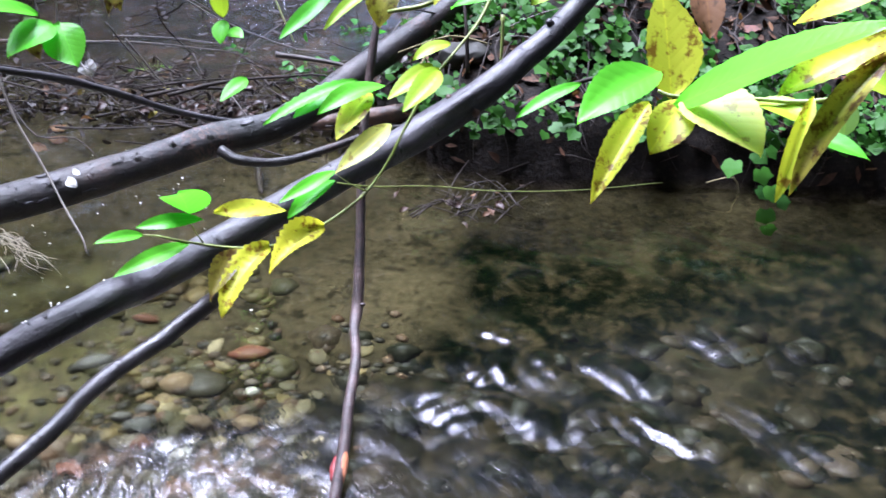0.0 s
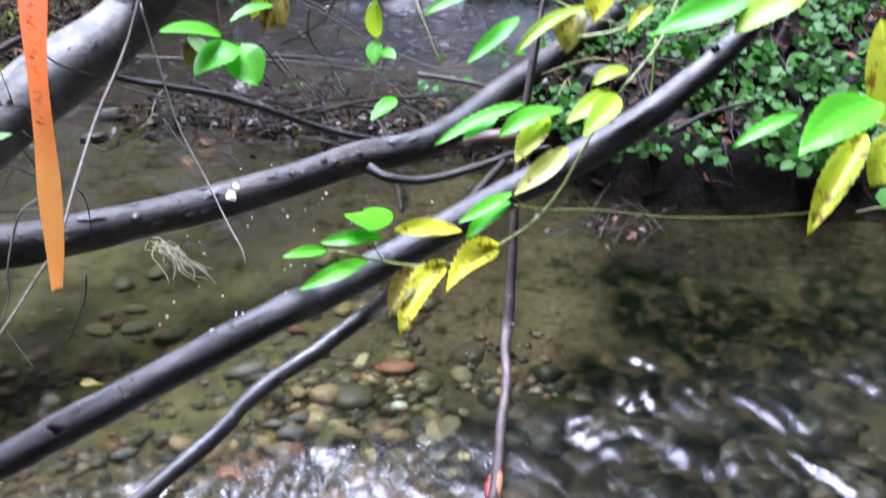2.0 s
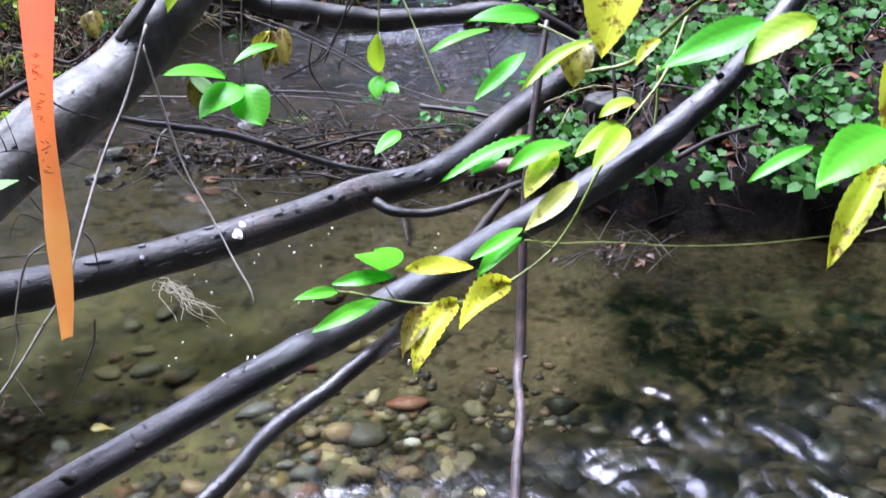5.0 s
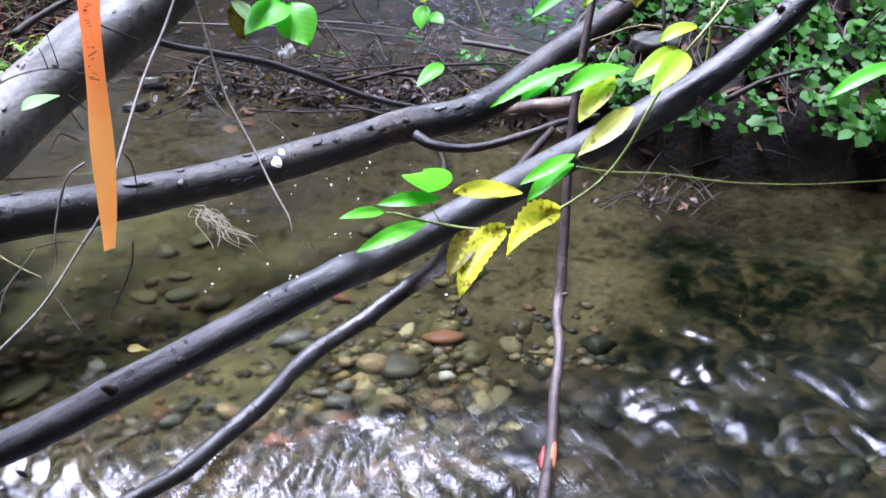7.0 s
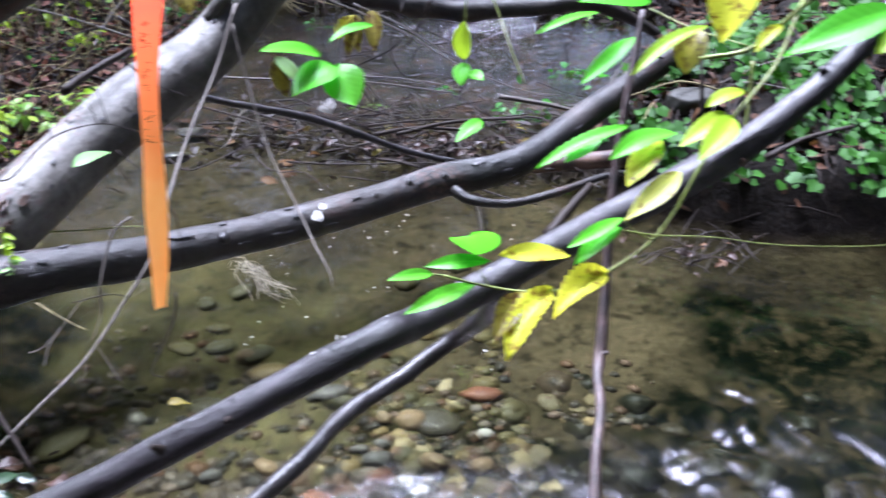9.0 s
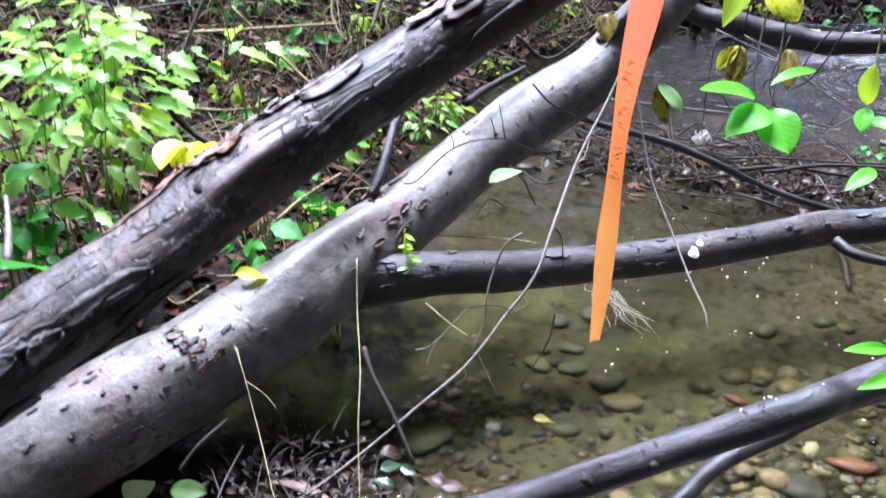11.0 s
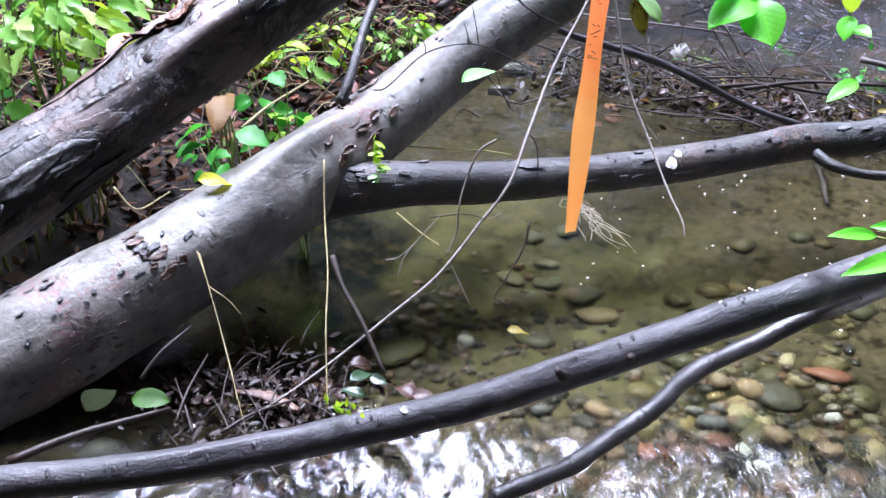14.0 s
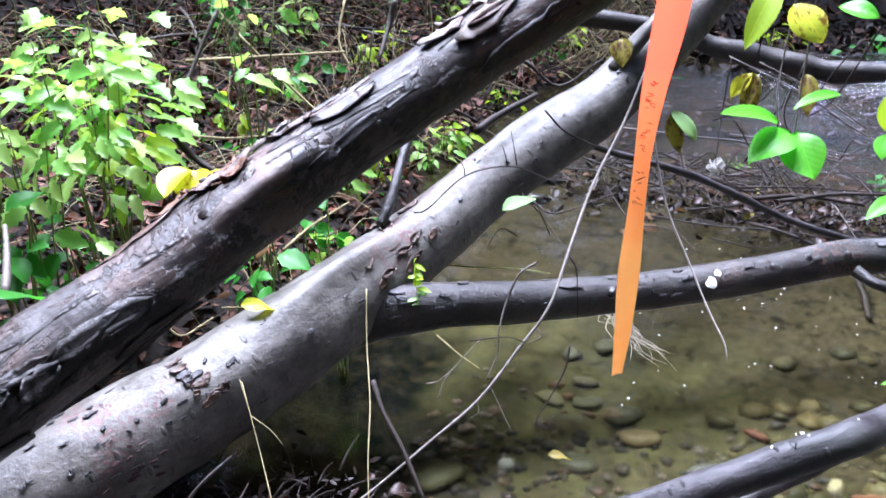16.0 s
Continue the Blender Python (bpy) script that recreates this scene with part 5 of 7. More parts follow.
rng = random.Random(11)
shapes = [mesh_of(stone_bm(1.0, rng.uniform(0.6, 0.9), rng.uniform(0.4, 0.65), 40 + i), "river_stone", STONES) for i in range(8)]
pool_shapes = [mesh_of(stone_bm(1.0, rng.uniform(0.6, 0.9), rng.uniform(0.24, 0.36), 60 + i), "river_stone", POOL_STONES) for i in range(5)]
taken = [(Vector((*a[:2], 0)), s * 0.9) for a, s, *_ in NAMED]
count = 0
for _ in range(6000):
    x, y = (rng.uniform(-1.05, -0.06), rng.uniform(0.75, 1.62)) if rng.random() < 0.45 else (rng.uniform(-0.75, -0.2), rng.uniform(0.85, 1.3))
    size = rng.choice((0.011, 0.013, 0.016, 0.019, 0.023, 0.027))
    # the cobbles lie thick along the riffle and thin out towards the sand
    if y > 1.26 + 0.30 * rng.random() + 0.25 * max(0.0, -0.25 - x) or x < left_shore(y) + 0.03 or (y < 1.45 and x > -0.24 + rng.gauss(0, 0.05)) or (x < -0.5 and y > 1.12):
        continue
    q = Vector((x, y, 0))
    if any((q - c).length < (r + size) * 0.8 for c, r in taken):
        continue
    taken.append((q, size))
    murky = y > (1.20 if x > -0.55 else 1.08) + 0.08 * rng.random()
    ob = new("stone", rng.choice(pool_shapes if murky else shapes))
    ob.matrix_world = pose(x, y, ground_at(x, y) + size * (0.0 if murky else 0.22), rng.uniform(-12, 12), rng.uniform(-12, 12), rng.uniform(0, 360)) @ Matrix.Scale(size, 4)
    tagged(ob, "dull olive rounded stone under the pool" if murky else "small rounded wet river stone on the creek bed", "stone", "stones on the creek bed")
    count += 1
    if count >= 280:
        break


def scatter(name, n, spot, make, material, label, category):
    """One joined mesh of many small pieces; spot gives a place or None, make a small list of faces."""
    verts, faces = [], []
    for _ in range(n):
        at = spot()
        if at is None:
            continue
        vs, fs = make()
        k = len(verts)
        verts += [(v[0] + at[0], v[1] + at[1], v[2] + at[2]) for v in vs]
        faces += [tuple(i + k for i in fc) for fc in fs]
    me = bpy.data.meshes.new(name)
    me.from_pydata(verts, [], faces)
    me.materials.append(material)
    me.polygons.foreach_set("use_smooth", [True] * len(faces))
    return tagged(new(name, me), label, category, kind="stuff")


def pebble_faces():
    b = bmesh.new()
    bmesh.ops.create_icosphere(b, subdivisions=1, radius=1)
    b.verts.ensure_lookup_table()
    v = [tuple(q.co) for q in b.verts]
    fc = [tuple(q.index for q in p.verts) for p in b.faces]
    b.free()
    return v, fc


PEB_V, PEB_F = pebble_faces()


def pebble():
    s = rng.choice((0.003, 0.005, 0.007, 0.009, 0.012, 0.014))
    a, b, c, t = s * rng.uniform(0.8, 1.3), s, s * rng.uniform(0.4, 0.7), rng.uniform(0, 6.3)
    return [(v[0] * a * math.cos(t) - v[1] * b * math.sin(t), v[0] * a * math.sin(t) + v[1] * b * math.cos(t), v[2] * c) for v in PEB_V], PEB_F


def bed_spot():
    x, y = rng.uniform(-1.1, 0.9), rng.uniform(0.7, 1.9)
    if x < -0.6 and rng.random() < 0.35:
        return None
    if x < left_shore(y) - 0.1 or rng.random() < rise(y, 1.2, 1.7):
        return None
    if x > (-0.24 if y < 1.45 else -0.02) and rng.random() < 0.985:
        return None
    return x, y, ground_at(x, y) + 0.001


def riffle_spot():
    x, y = rng.gauss(-0.5, 0.16), rng.uniform(0.82, 1.28)
    if x > -0.22 or x < -0.9:
        return None
    return x, y, ground_at(x, y) + 0.002


def small_cobble():
    v, fc = pebble()
    k = rng.uniform(1.0, 1.8)
    return [(p[0] * k, p[1] * k, p[2] * k * 0.8) for p in v], fc


def pool_spot():
    x, y = rng.uniform(-0.62, -0.25), rng.gauss(1.42, 0.2)
    if y < 1.15 or y > 1.95 or (x > -0.3 and y > 1.5):
        return None
    return x, y, ground_at(x, y) - 0.001


def flat_cobble():
    v, fc = pebble()
    k = rng.uniform(1.6, 3.0)
    return [(p[0] * k, p[1] * k, p[2] * k * 0.4) for p in v], fc


scatter("pool_cobbles", 200, pool_spot, flat_cobble, POOL_COBBLE, "murky olive and tan cobbles on the pool floor", "cobbles")
scatter("small_cobbles", 1500, riffle_spot, small_cobble, GRAVEL, "small mixed cobbles packed between the stones", "cobbles")
scatter("gravel", 8500, bed_spot, pebble, GRAVEL, "fine wet gravel on the creek bed", "gravel")


def flat_leaf(lo, hi, tilt):
    def make():
        s = rng.uniform(lo, hi)
        t, p, r = rng.uniform(0, 6.3), rng.gauss(0, tilt), rng.gauss(0, tilt)
        m = Euler((p, r, t)).to_matrix()
        w = s * rng.uniform(0.28, 0.42)
        c = rng.uniform(-0.25, 0.3) * s
        pts = [(0, -s, 0), (w, -0.35 * s, c * 0.5), (w * 0.85, 0.35 * s, c * 0.6), (0, s, 0), (-w * 0.85, 0.35 * s, c * 0.6), (-w, -0.35 * s, c * 0.5), (0, -0.35 * s, 0), (0, 0.35 * s, 0)]
        return [tuple(m @ Vector(q)) for q in pts], [(0, 1, 6), (1, 2, 7, 6), (2, 3, 7), (3, 4, 7), (4, 5, 6, 7), (5, 0, 6)]
    return make


def bank_spot():
    while True:
        x, y = (rng.uniform(-3.2, -0.9), rng.uniform(0.6, 4.2)) if rng.random() < 0.75 else (rng.uniform(-2.5, 1.4), rng.uniform(1.5, 5.5))
        x, y = x + rng.gauss(0, 0.3), y + abs(rng.gauss(0, 0.4))
        h = ground_at(x, y)
        if h > 0.012:
            return x, y, h + 0.006 + 0.01 * rng.random()


scatter("leaf_litter", 9000, bank_spot, flat_leaf(0.010, 0.028, 0.6), LITTER, "dark wet dead leaves over the soil banks", "leaf litter")
def near_bank_spot():
    while True:
        x, y = rng.uniform(-2.9, -1.25) - abs(rng.gauss(0, 0.3)), rng.uniform(1.1, 4.2) + rng.gauss(0, 0.2)
        h = ground_at(x, y)
        if h > 0.012:
            return x, y, h + 0.005 + 0.02 * rng.random()


scatter("fine_litter", 5000, near_bank_spot, flat_leaf(0.008, 0.022, 0.8), LITTER, "crumbled dark leaves and bits over the sloping bank", "leaf litter")
scatter("seedling_leaves", 900, near_bank_spot, flat_leaf(0.006, 0.016, 0.5), DEEP, "tiny green seedlings on the sloping bank", "seedlings")
scatter("rust_leaf_litter", 1900, bank_spot, flat_leaf(0.014, 0.032, 0.5), RUST, "rust-coloured dead leaves on the banks", "leaf litter")


def mossy_spot():
    x, y = rng.uniform(-0.22, 1.1), rng.uniform(0.8, 1.6)
    return x, y, ground_at(x, y) - 0.004


def cobble():
    v, f = pebble()
    k = rng.uniform(1.6, 3.2)
    return [(p[0] * k, p[1] * k, p[2] * k * 0.45) for p in v], f


DARK_COBBLE = stone_material("weedy_cobble", ((0.0, (0.002, 0.0035, 0.002)), (0.4, (0.006, 0.007, 0.0035)), (0.75, (0.015, 0.012, 0.006)), (1.0, (0.034, 0.024, 0.015))), island=True)
scatter("weedy_cobbles", 520, mossy_spot, cobble, DARK_COBBLE, "dark weed-covered cobbles under the riffle", "cobbles")
scatter("pale_leaf_litter", 350, bank_spot, flat_leaf(0.014, 0.034, 0.6), BROWN, "curled brown dead leaves on the banks", "leaf litter")

# ---- stick dam ----
rng = random.Random(21)
for i in range(120):
    x = rng.uniform(-1.15, -0.1)
    y = 2.55 + 0.05 * math.sin(4 * x) + rng.gauss(0, 0.10)
    a = rng.gauss(0.1, 0.9)
    half = rng.choice((0.04, 0.07, 0.1, 0.14, 0.22))
    z = 0.035 + 0.09 * rng.random() * math.exp(-((y - 2.55) / 0.14) ** 2)
    d = Vector((math.cos(a), math.sin(a), rng.uniform(-0.12, 0.12))) * half
    mid = Vector((x, y, z))
    bend = Vector((rng.gauss(0, 0.02), rng.gauss(0, 0.035), rng.gauss(0, 0.02)))
    low = ground_at(x, y)
    mid.z = max(mid.z, low + 0.01)
    single("stick", twig([mid - d, mid - d * 0.3 + bend, mid + d * 0.4 - bend * 0.5, mid + d], rng.uniform(0.0008, 0.0036), 0.5, 7, 3), TWIG_DARK if rng.random() < 0.92 else TWIG_PALE, mid,
           "bare wet stick in the low debris dam", "stick", "sticks in the debris dam")


def dead_leaf_shapes(material, n, seed):
    return [mesh_of(leaf_bm(1.0, 0.5 + 0.1 * (i % 3), 0.25, 0.3, 0.05, 0.18, seed=seed + i, rows=6), "dead_leaf", material) for i in range(n)]


DEAD = {m: dead_leaf_shapes(m, 3, 60) for m in (BROWN, TAN, RUST, MAUVE, OLIVE, YELLOW)}


def dead_leaf(at, size, material, label, face=None, turn=None):
    t = rng.uniform(0, 6.28) if turn is None else turn
    ob = new("dead_leaf", rng.choice(DEAD[material]))
    ob.matrix_world = aim(at, (math.cos(t), math.sin(t), rng.uniform(-0.2, 0.2)), face or (rng.gauss(0, 0.35), rng.gauss(-0.2, 0.35), 1), size)
    return tagged(ob, label, "leaf", "fallen leaves")


for i in range(44):
    x, y = -0.58 + rng.gauss(0, 0.10), 2.46 + rng.gauss(0, 0.06)
    dead_leaf((x, y, max(0.03, ground_at(x, y) + 0.012) + 0.05 * rng.random()), rng.uniform(0.02, 0.042), MAUVE, "soaked reddish dead leaf caught in the dam")
for i in range(45):
    x, y = rng.uniform(-1.2, -0.05), 2.55 + rng.gauss(0, 0.12)
    dead_leaf((x, y, max(0.02, ground_at(x, y) + 0.01) + 0.05 * rng.random()), rng.uniform(0.02, 0.045), rng.choice((BROWN, MAUVE, OLIVE, MAUVE)), "wet dead leaf caught among sticks")
for at in ((-0.974, 2.386, -0.020), (-0.954, 2.418, -0.020), (-1.009, 2.353, -0.020)):
    dead_leaf((at[0], at[1], ground_at(at[0], at[1]) + 0.012), 0.06, BROWN, "brown dead leaf on the sand under water")
dead_leaf((-1.293, 1.250, 0.343), 0.085, TAN, "large curled brown leaf stuck behind the trunk", (0.4, -0.8, 0.3), -1.2)
dead_leaf((-1.262, 1.120, 0.253), 0.05, YELLOW, "yellow leaf lying on the trunk", (0, -0.3, 1), 0.5)

# ---- floating and drifted bits by the fallen tree's foot ----
dead_leaf((-0.820, 1.296, 0.004), 0.035, OLIVE, "small greenish leaf floating on the pool", (0, 0, 1), 0.3)
for p in ((-0.999, 1.099, 0.010), (-0.944, 1.062, 0.010), (-0.997, 1.032, 0.012), (-0.912, 1.082, 0.008), (-1.039, 1.021, 0.015), (-1.078, 0.993, 0.020), (-0.880, 1.073, 0.010), (-0.963, 1.022, 0.010), (-1.011, 0.924, 0.020)):
    dead_leaf((p[0], p[1], p[2] - 0.006), rng.uniform(0.022, 0.045), MAUVE, "wet dead leaf drifted against the shore", (rng.gauss(0, 0.15), -0.1, 1))
for p, q, r in (((-1.056, 0.860, 0.030), (-1.012, 0.981, 0.020), 0.004), ((-1.106, 0.832, 0.050), (-1.145, 0.956, 0.070), 0.003), ((-1.080, 0.833, 0.040), (-1.161, 0.902, 0.060), 0.003),
                ((-1.243, 0.680, 0.050), (-1.132, 0.853, 0.050), 0.009), ((-1.181, 0.859, 0.080), (-1.159, 0.944, 0.120), 0.004), ((-1.090, 0.956, 0.030), (-0.990, 0.881, 0.030), 0.002), ((-0.947, 0.829, 0.020), (-1.057, 0.886, 0.030), 0.003)):
    p, q = Vector(p), Vector(q)
    single("stick", twig([p, p.lerp(q, 0.4) + Vector((0, 0, 0.008)), q], r * 0.75, 0.5, 7), DEBRIS, p, "bare stick among drift by the shore", "stick", "drift sticks")
for i in range(3):
    a, b, c = (((-1.174, 0.995, 0.212), (-1.114, 0.947, 0.158), (-0.982, 0.820, 0.086)), ((-1.171, 0.996, 0.208), (-1.070, 0.908, 0.122), (-1.023, 0.860, 0.096)), ((-1.139, 0.970, 0.176), (-1.108, 0.970, 0.162), (-1.085, 0.964, 0.149)))[i]
    single("dry_vine", twig([a, b, c], 0.0007, 0.5), STRAW, c, "thin dry vine hanging from the trunk", "stem")
for at, s, lab in (((-1.238, 0.819, 0.050), 0.045, "rounded grey stone in the shade"), ((-1.263, 0.979, 0.050), 0.03, "pale wet stone under the trunk")):
    loose_stone(at, s, s * 0.8, s * 0.6, STONE_GREY, 77, lab)
set_leaf_host = thing("green_leaf", (-1.161, 0.843, 0.060), "fresh green leaf lying on dark drift", "leaf")
set_leaf(set_leaf_host, (-1.194, 0.849, 0.050), (-1.141, 0.866, 0.050), 0.032, SHADE_LEAF, face=(0, -0.5, 1))

pale_drift = thing("pale_green_leaf", (-1.224, 0.823, 0.050), "pale green rounded leaf lying on dark drift", "leaf")
set_leaf(pale_drift, (-1.231, 0.801, 0.050), (-1.226, 0.854, 0.050), 0.045, SHADED_PALE_LEAF, face=(0, -0.5, 1))
for i, (a, b, w) in enumerate((((-0.965, 1.044, 0.024), (-0.949, 1.083, 0.016), 0.020), ((-0.970, 1.026, 0.018), (-0.934, 1.036, 0.012), 0.018), ((-0.950, 1.073, 0.018), (-0.917, 1.071, 0.012), 0.016))):
    host = thing("wet_leaf", a, "glossy wet grey-green leaf stranded on drift", "leaf", "wet leaves on the drift")
    set_leaf(host, a, b, w, WET_LEAF, face=(0, -0.2, 1), wave=0.12)

strip = bmesh.new()
tube(strip, [(-1.10, 0.955, 0.030), (-1.05, 0.965, 0.026), (-1.00, 0.960, 0.020)], [0.004, 0.011, 0.005], 10, 5, 0.3, 40)
for v in strip.verts:
    v.co.z = 0.014 + (v.co.z - 0.014) * 0.45
single("bark_strip", strip, BARK_FLAKE, (-1.05, 0.965, 0.015), "wet reddish strip of bark lying on the drift", "bark")

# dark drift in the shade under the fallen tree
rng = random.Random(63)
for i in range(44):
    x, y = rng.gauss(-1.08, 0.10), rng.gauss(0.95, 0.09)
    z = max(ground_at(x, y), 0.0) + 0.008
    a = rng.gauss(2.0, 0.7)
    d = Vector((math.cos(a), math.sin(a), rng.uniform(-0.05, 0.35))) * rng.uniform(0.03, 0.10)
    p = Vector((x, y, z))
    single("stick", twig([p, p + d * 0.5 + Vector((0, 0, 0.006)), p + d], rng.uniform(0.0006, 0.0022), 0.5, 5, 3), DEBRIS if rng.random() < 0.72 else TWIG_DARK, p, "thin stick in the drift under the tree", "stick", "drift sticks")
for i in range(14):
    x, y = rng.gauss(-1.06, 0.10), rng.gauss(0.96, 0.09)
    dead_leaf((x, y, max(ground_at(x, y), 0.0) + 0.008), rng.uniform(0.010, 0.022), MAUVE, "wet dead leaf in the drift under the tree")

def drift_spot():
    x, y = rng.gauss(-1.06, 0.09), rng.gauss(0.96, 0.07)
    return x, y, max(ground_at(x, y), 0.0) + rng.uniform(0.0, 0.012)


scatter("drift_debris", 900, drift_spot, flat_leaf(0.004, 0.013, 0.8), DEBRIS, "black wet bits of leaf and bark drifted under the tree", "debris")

# white petals floating and stuck on limbs
rng = random.Random(5)
petal = leaf_bm(1.0, 0.7, 0.2, 0.2, rows=4)
petal_mesh = mesh_of(petal, "petal", SEED_WHITE)
for p, s in (((-0.661, 1.654, 0.198), 0.028), ((-0.656, 1.671, 0.208), 0.018), ((-0.664, 1.660, 0.197), 0.022)):
    ob = new("petal", petal_mesh)
    ob.matrix_world = aim(p, (rng.uniform(-1, 1), 0.2, -1), (0, -1, 0.3), s)
    tagged(ob, "white petal stuck to the wet limb", "petal", "white petals")
# petals afloat, with extra white flecks that stand for glints on the water
for i in range(46):
    px, py = rng.uniform(-0.85, -0.30), rng.uniform(1.45, 2.3)
    ob = new("petal", petal_mesh)
    ob.matrix_world = aim((px, py, 0.003), (rng.uniform(-1, 1), rng.uniform(-1, 1), 0), (0, 0, 1), rng.uniform(0.003, 0.007))
    tagged(ob, "tiny white petal on the pool, some standing for water glints", "petal", "white petals")
for p in ((-0.443, 0.994, 0.332), (-0.436, 1.003, 0.332), (-0.463, 0.967, 0.328), (-0.439, 0.984, 0.343), (-0.429, 0.984, 0.342), (-0.463, 0.963, 0.331), (-0.389, 1.015, 0.355)):
    ob = new("petal", petal_mesh)
    ob.matrix_world = aim(p, (rng.uniform(-1, 1), rng.uniform(-1, 1), 0.1), (0.1, -0.5, 1), rng.uniform(0.002, 0.004))
    tagged(ob, "tiny white petal stuck to the wet branch", "petal", "white petals")

ob = new("petal", petal_mesh)
ob.matrix_world = aim((-0.746, 0.781, 0.226), (1, 0.2, 0), (0, -0.6, 0.8), 0.012)
tagged(ob, "white petal stuck to the wet branch", "petal", "white petals")
moss = thing("moss_tuft", (-0.801, 0.760, 0.223), "small yellow-green moss tuft on the branch", "moss")
for i in range(16):
    b = Vector((-0.798, 0.755, 0.224)) + Vector((rng.gauss(0, 0.010), rng.gauss(0, 0.004), rng.gauss(0, 0.003)))
    set_leaf(moss, b, b + Vector((rng.gauss(0, 0.005), rng.gauss(-0.004, 0.003), 0.009)), 0.005, LIME, name="frond")

# a ragged white flower head hanging from a twig
head = thing("flower_head", (-0.750, 2.084, 0.264), "ragged white flower head hanging on a thin twig", "flower")
part("stalk", twig([(-0.735, 2.05, 0.50), (-0.745, 2.07, 0.38), (-0.750, 2.084, 0.27)], 0.0012, 0.7), TWIG_PALE, head)
for i in range(22):
    a, e = rng.uniform(0, 6.28), rng.uniform(-1.2, 1.0)
    way = Vector((math.cos(a) * math.cos(e), math.sin(a) * math.cos(e), math.sin(e)))
    c = Vector((-0.750, 2.084, 0.262))
    set_leaf(head, c + way * 0.004, c + way * rng.uniform(0.016, 0.024), 0.017, SEED_WHITE, face=(rng.gauss(0, 1), -1, rng.gauss(0, 1)), name="petal")

# pale root tuft trailing in the pool
tuft = bmesh.new()
for i in range(20):
    a = Vector((-0.872, 1.810, 0.004)) + Vector((rng.gauss(0, 0.012), rng.gauss(0, 0.012), 0))
    b = a.lerp(Vector((-0.725, 1.656, 0.004)), rng.uniform(0.35, 1.1)) + Vector((rng.gauss(0, 0.03), rng.gauss(0, 0.03), 0))
    mids = [a.lerp(b, u) + Vector((rng.gauss(0, 0.012), rng.gauss(0, 0.012), 0)) for u in (0.25, 0.5, 0.75)]
    twig([a, *mids, b], rng.uniform(0.0004, 0.001), 0.4, 4, 4, 0, tuft)
single("root_tuft", tuft, ROOTS, (-0.872, 1.810, 0.004), "tuft of pale roots trailing on the water", "roots")

# drift of twigs caught at the cut bank
rng = random.Random(8)
for i in range(34):
    c = Vector((0.06 + rng.gauss(0, 0.05), 1.93 + rng.gauss(0, 0.05), 0.012 + 0.05 * rng.random()))
    a = rng.uniform(0, 3.14)
    d = Vector((math.cos(a), math.sin(a), rng.uniform(-0.1, 0.3))) * rng.uniform(0.015, 0.07)
    c.z = max(c.z, abs(d.z) * 0.8)
    single("stick", twig([c - d, c + Vector((0, 0, 0.006)), c + d], rng.uniform(0.0008, 0.0026), 0.5, 5, 3), TWIG_DARK, c - d, "dark twig snagged at the cut bank", "stick", "snagged twigs")
for i in range(14):
    dead_leaf((0.06 + rng.gauss(0, 0.06), 1.94 + rng.gauss(0, 0.05), 0.015 + 0.03 * rng.random()), rng.uniform(0.015, 0.03), rng.choice((BROWN, MAUVE, MAUVE)), "wet dead leaf snagged at the cut bank")

# wet rocks where the creek comes round behind the fallen tree
def rough_rock_bm(sx, sy, sz, seed):
    """A low broken rock: flat faces cut off a lump, with rough skin."""
    bm = stone_bm(sx, sy, sz, seed, 4)
    r = random.Random(seed)
    for _ in range(9):
        d = Vector((r.gauss(0, 1), r.gauss(0, 1), abs(r.gauss(0, 0.8)))).normalized()
        lim = r.uniform(0.55, 0.85) * math.sqrt((d.x * sx) ** 2 + (d.y * sy) ** 2 + (d.z * sz) ** 2)
        for v in bm.verts:
            over = v.co.dot(d) - lim
            if over > 0:
                v.co -= d * over * 0.9
    for v in bm.verts:
        v.co *= 1 + 0.10 * noise.noise(v.co * 45 + Vector((seed, 0, 0)))
    return bm


WET_ROCK = stone_material("wet_dark_rock", ((0.0, (0.05, 0.045, 0.042)), (1.0, (0.022, 0.02, 0.02))), rough=0.4)
WET_ROCK.node_tree.nodes["Principled BSDF"].inputs["Specular IOR Level"].default_value = 0.6
for i, (p, s) in enumerate((((-1.338, 2.655, 0.020), 0.10), ((-1.292, 2.437, 0.020), 0.09))):
    ob = single("rock", rough_rock_bm(s * 0.62, s * 0.42, s * 0.30, 120 + i), WET_ROCK, (0, 0, 0), "low wet grey rock at the bend of the creek", "rock", "rocks at the bend")
    ob.matrix_world = pose(p[0], p[1], max(ground_at(p[0], p[1]) + s * 0.03, -0.03), 4, -5, i * 50)
ob = single("rock", rough_rock_bm(0.085, 0.05, 0.035, 131), STONE_GREY, (0, 0, 0), "flat broken grey rock at the edge of the ivy", "rock")
ob.matrix_world = pose(0.053, 2.339, ground_at(0.053, 2.339) + 0.008, 4, -6, 10)
OLIVE_STONE = stone_material("olive_pool_stone", ((0.0, (0.075, 0.066, 0.030)), (1.0, (0.05, 0.05, 0.026))))
for i, (p, s) in enumerate((((-0.851, 1.594, -0.100), 0.032), ((-0.774, 1.582, -0.100), 0.036), ((-0.880, 1.791, -0.090), 0.03), ((-0.933, 1.735, -0.090), 0.025), ((-0.918, 1.577, -0.100), 0.03), ((-0.875, 1.649, -0.100), 0.026), ((-1.007, 1.279, -0.080), 0.05))):
    loose_stone(p, s, s * 0.75, s * 0.28, OLIVE_STONE, 140 + i, "dull olive stone on the pool bottom", i * 40)


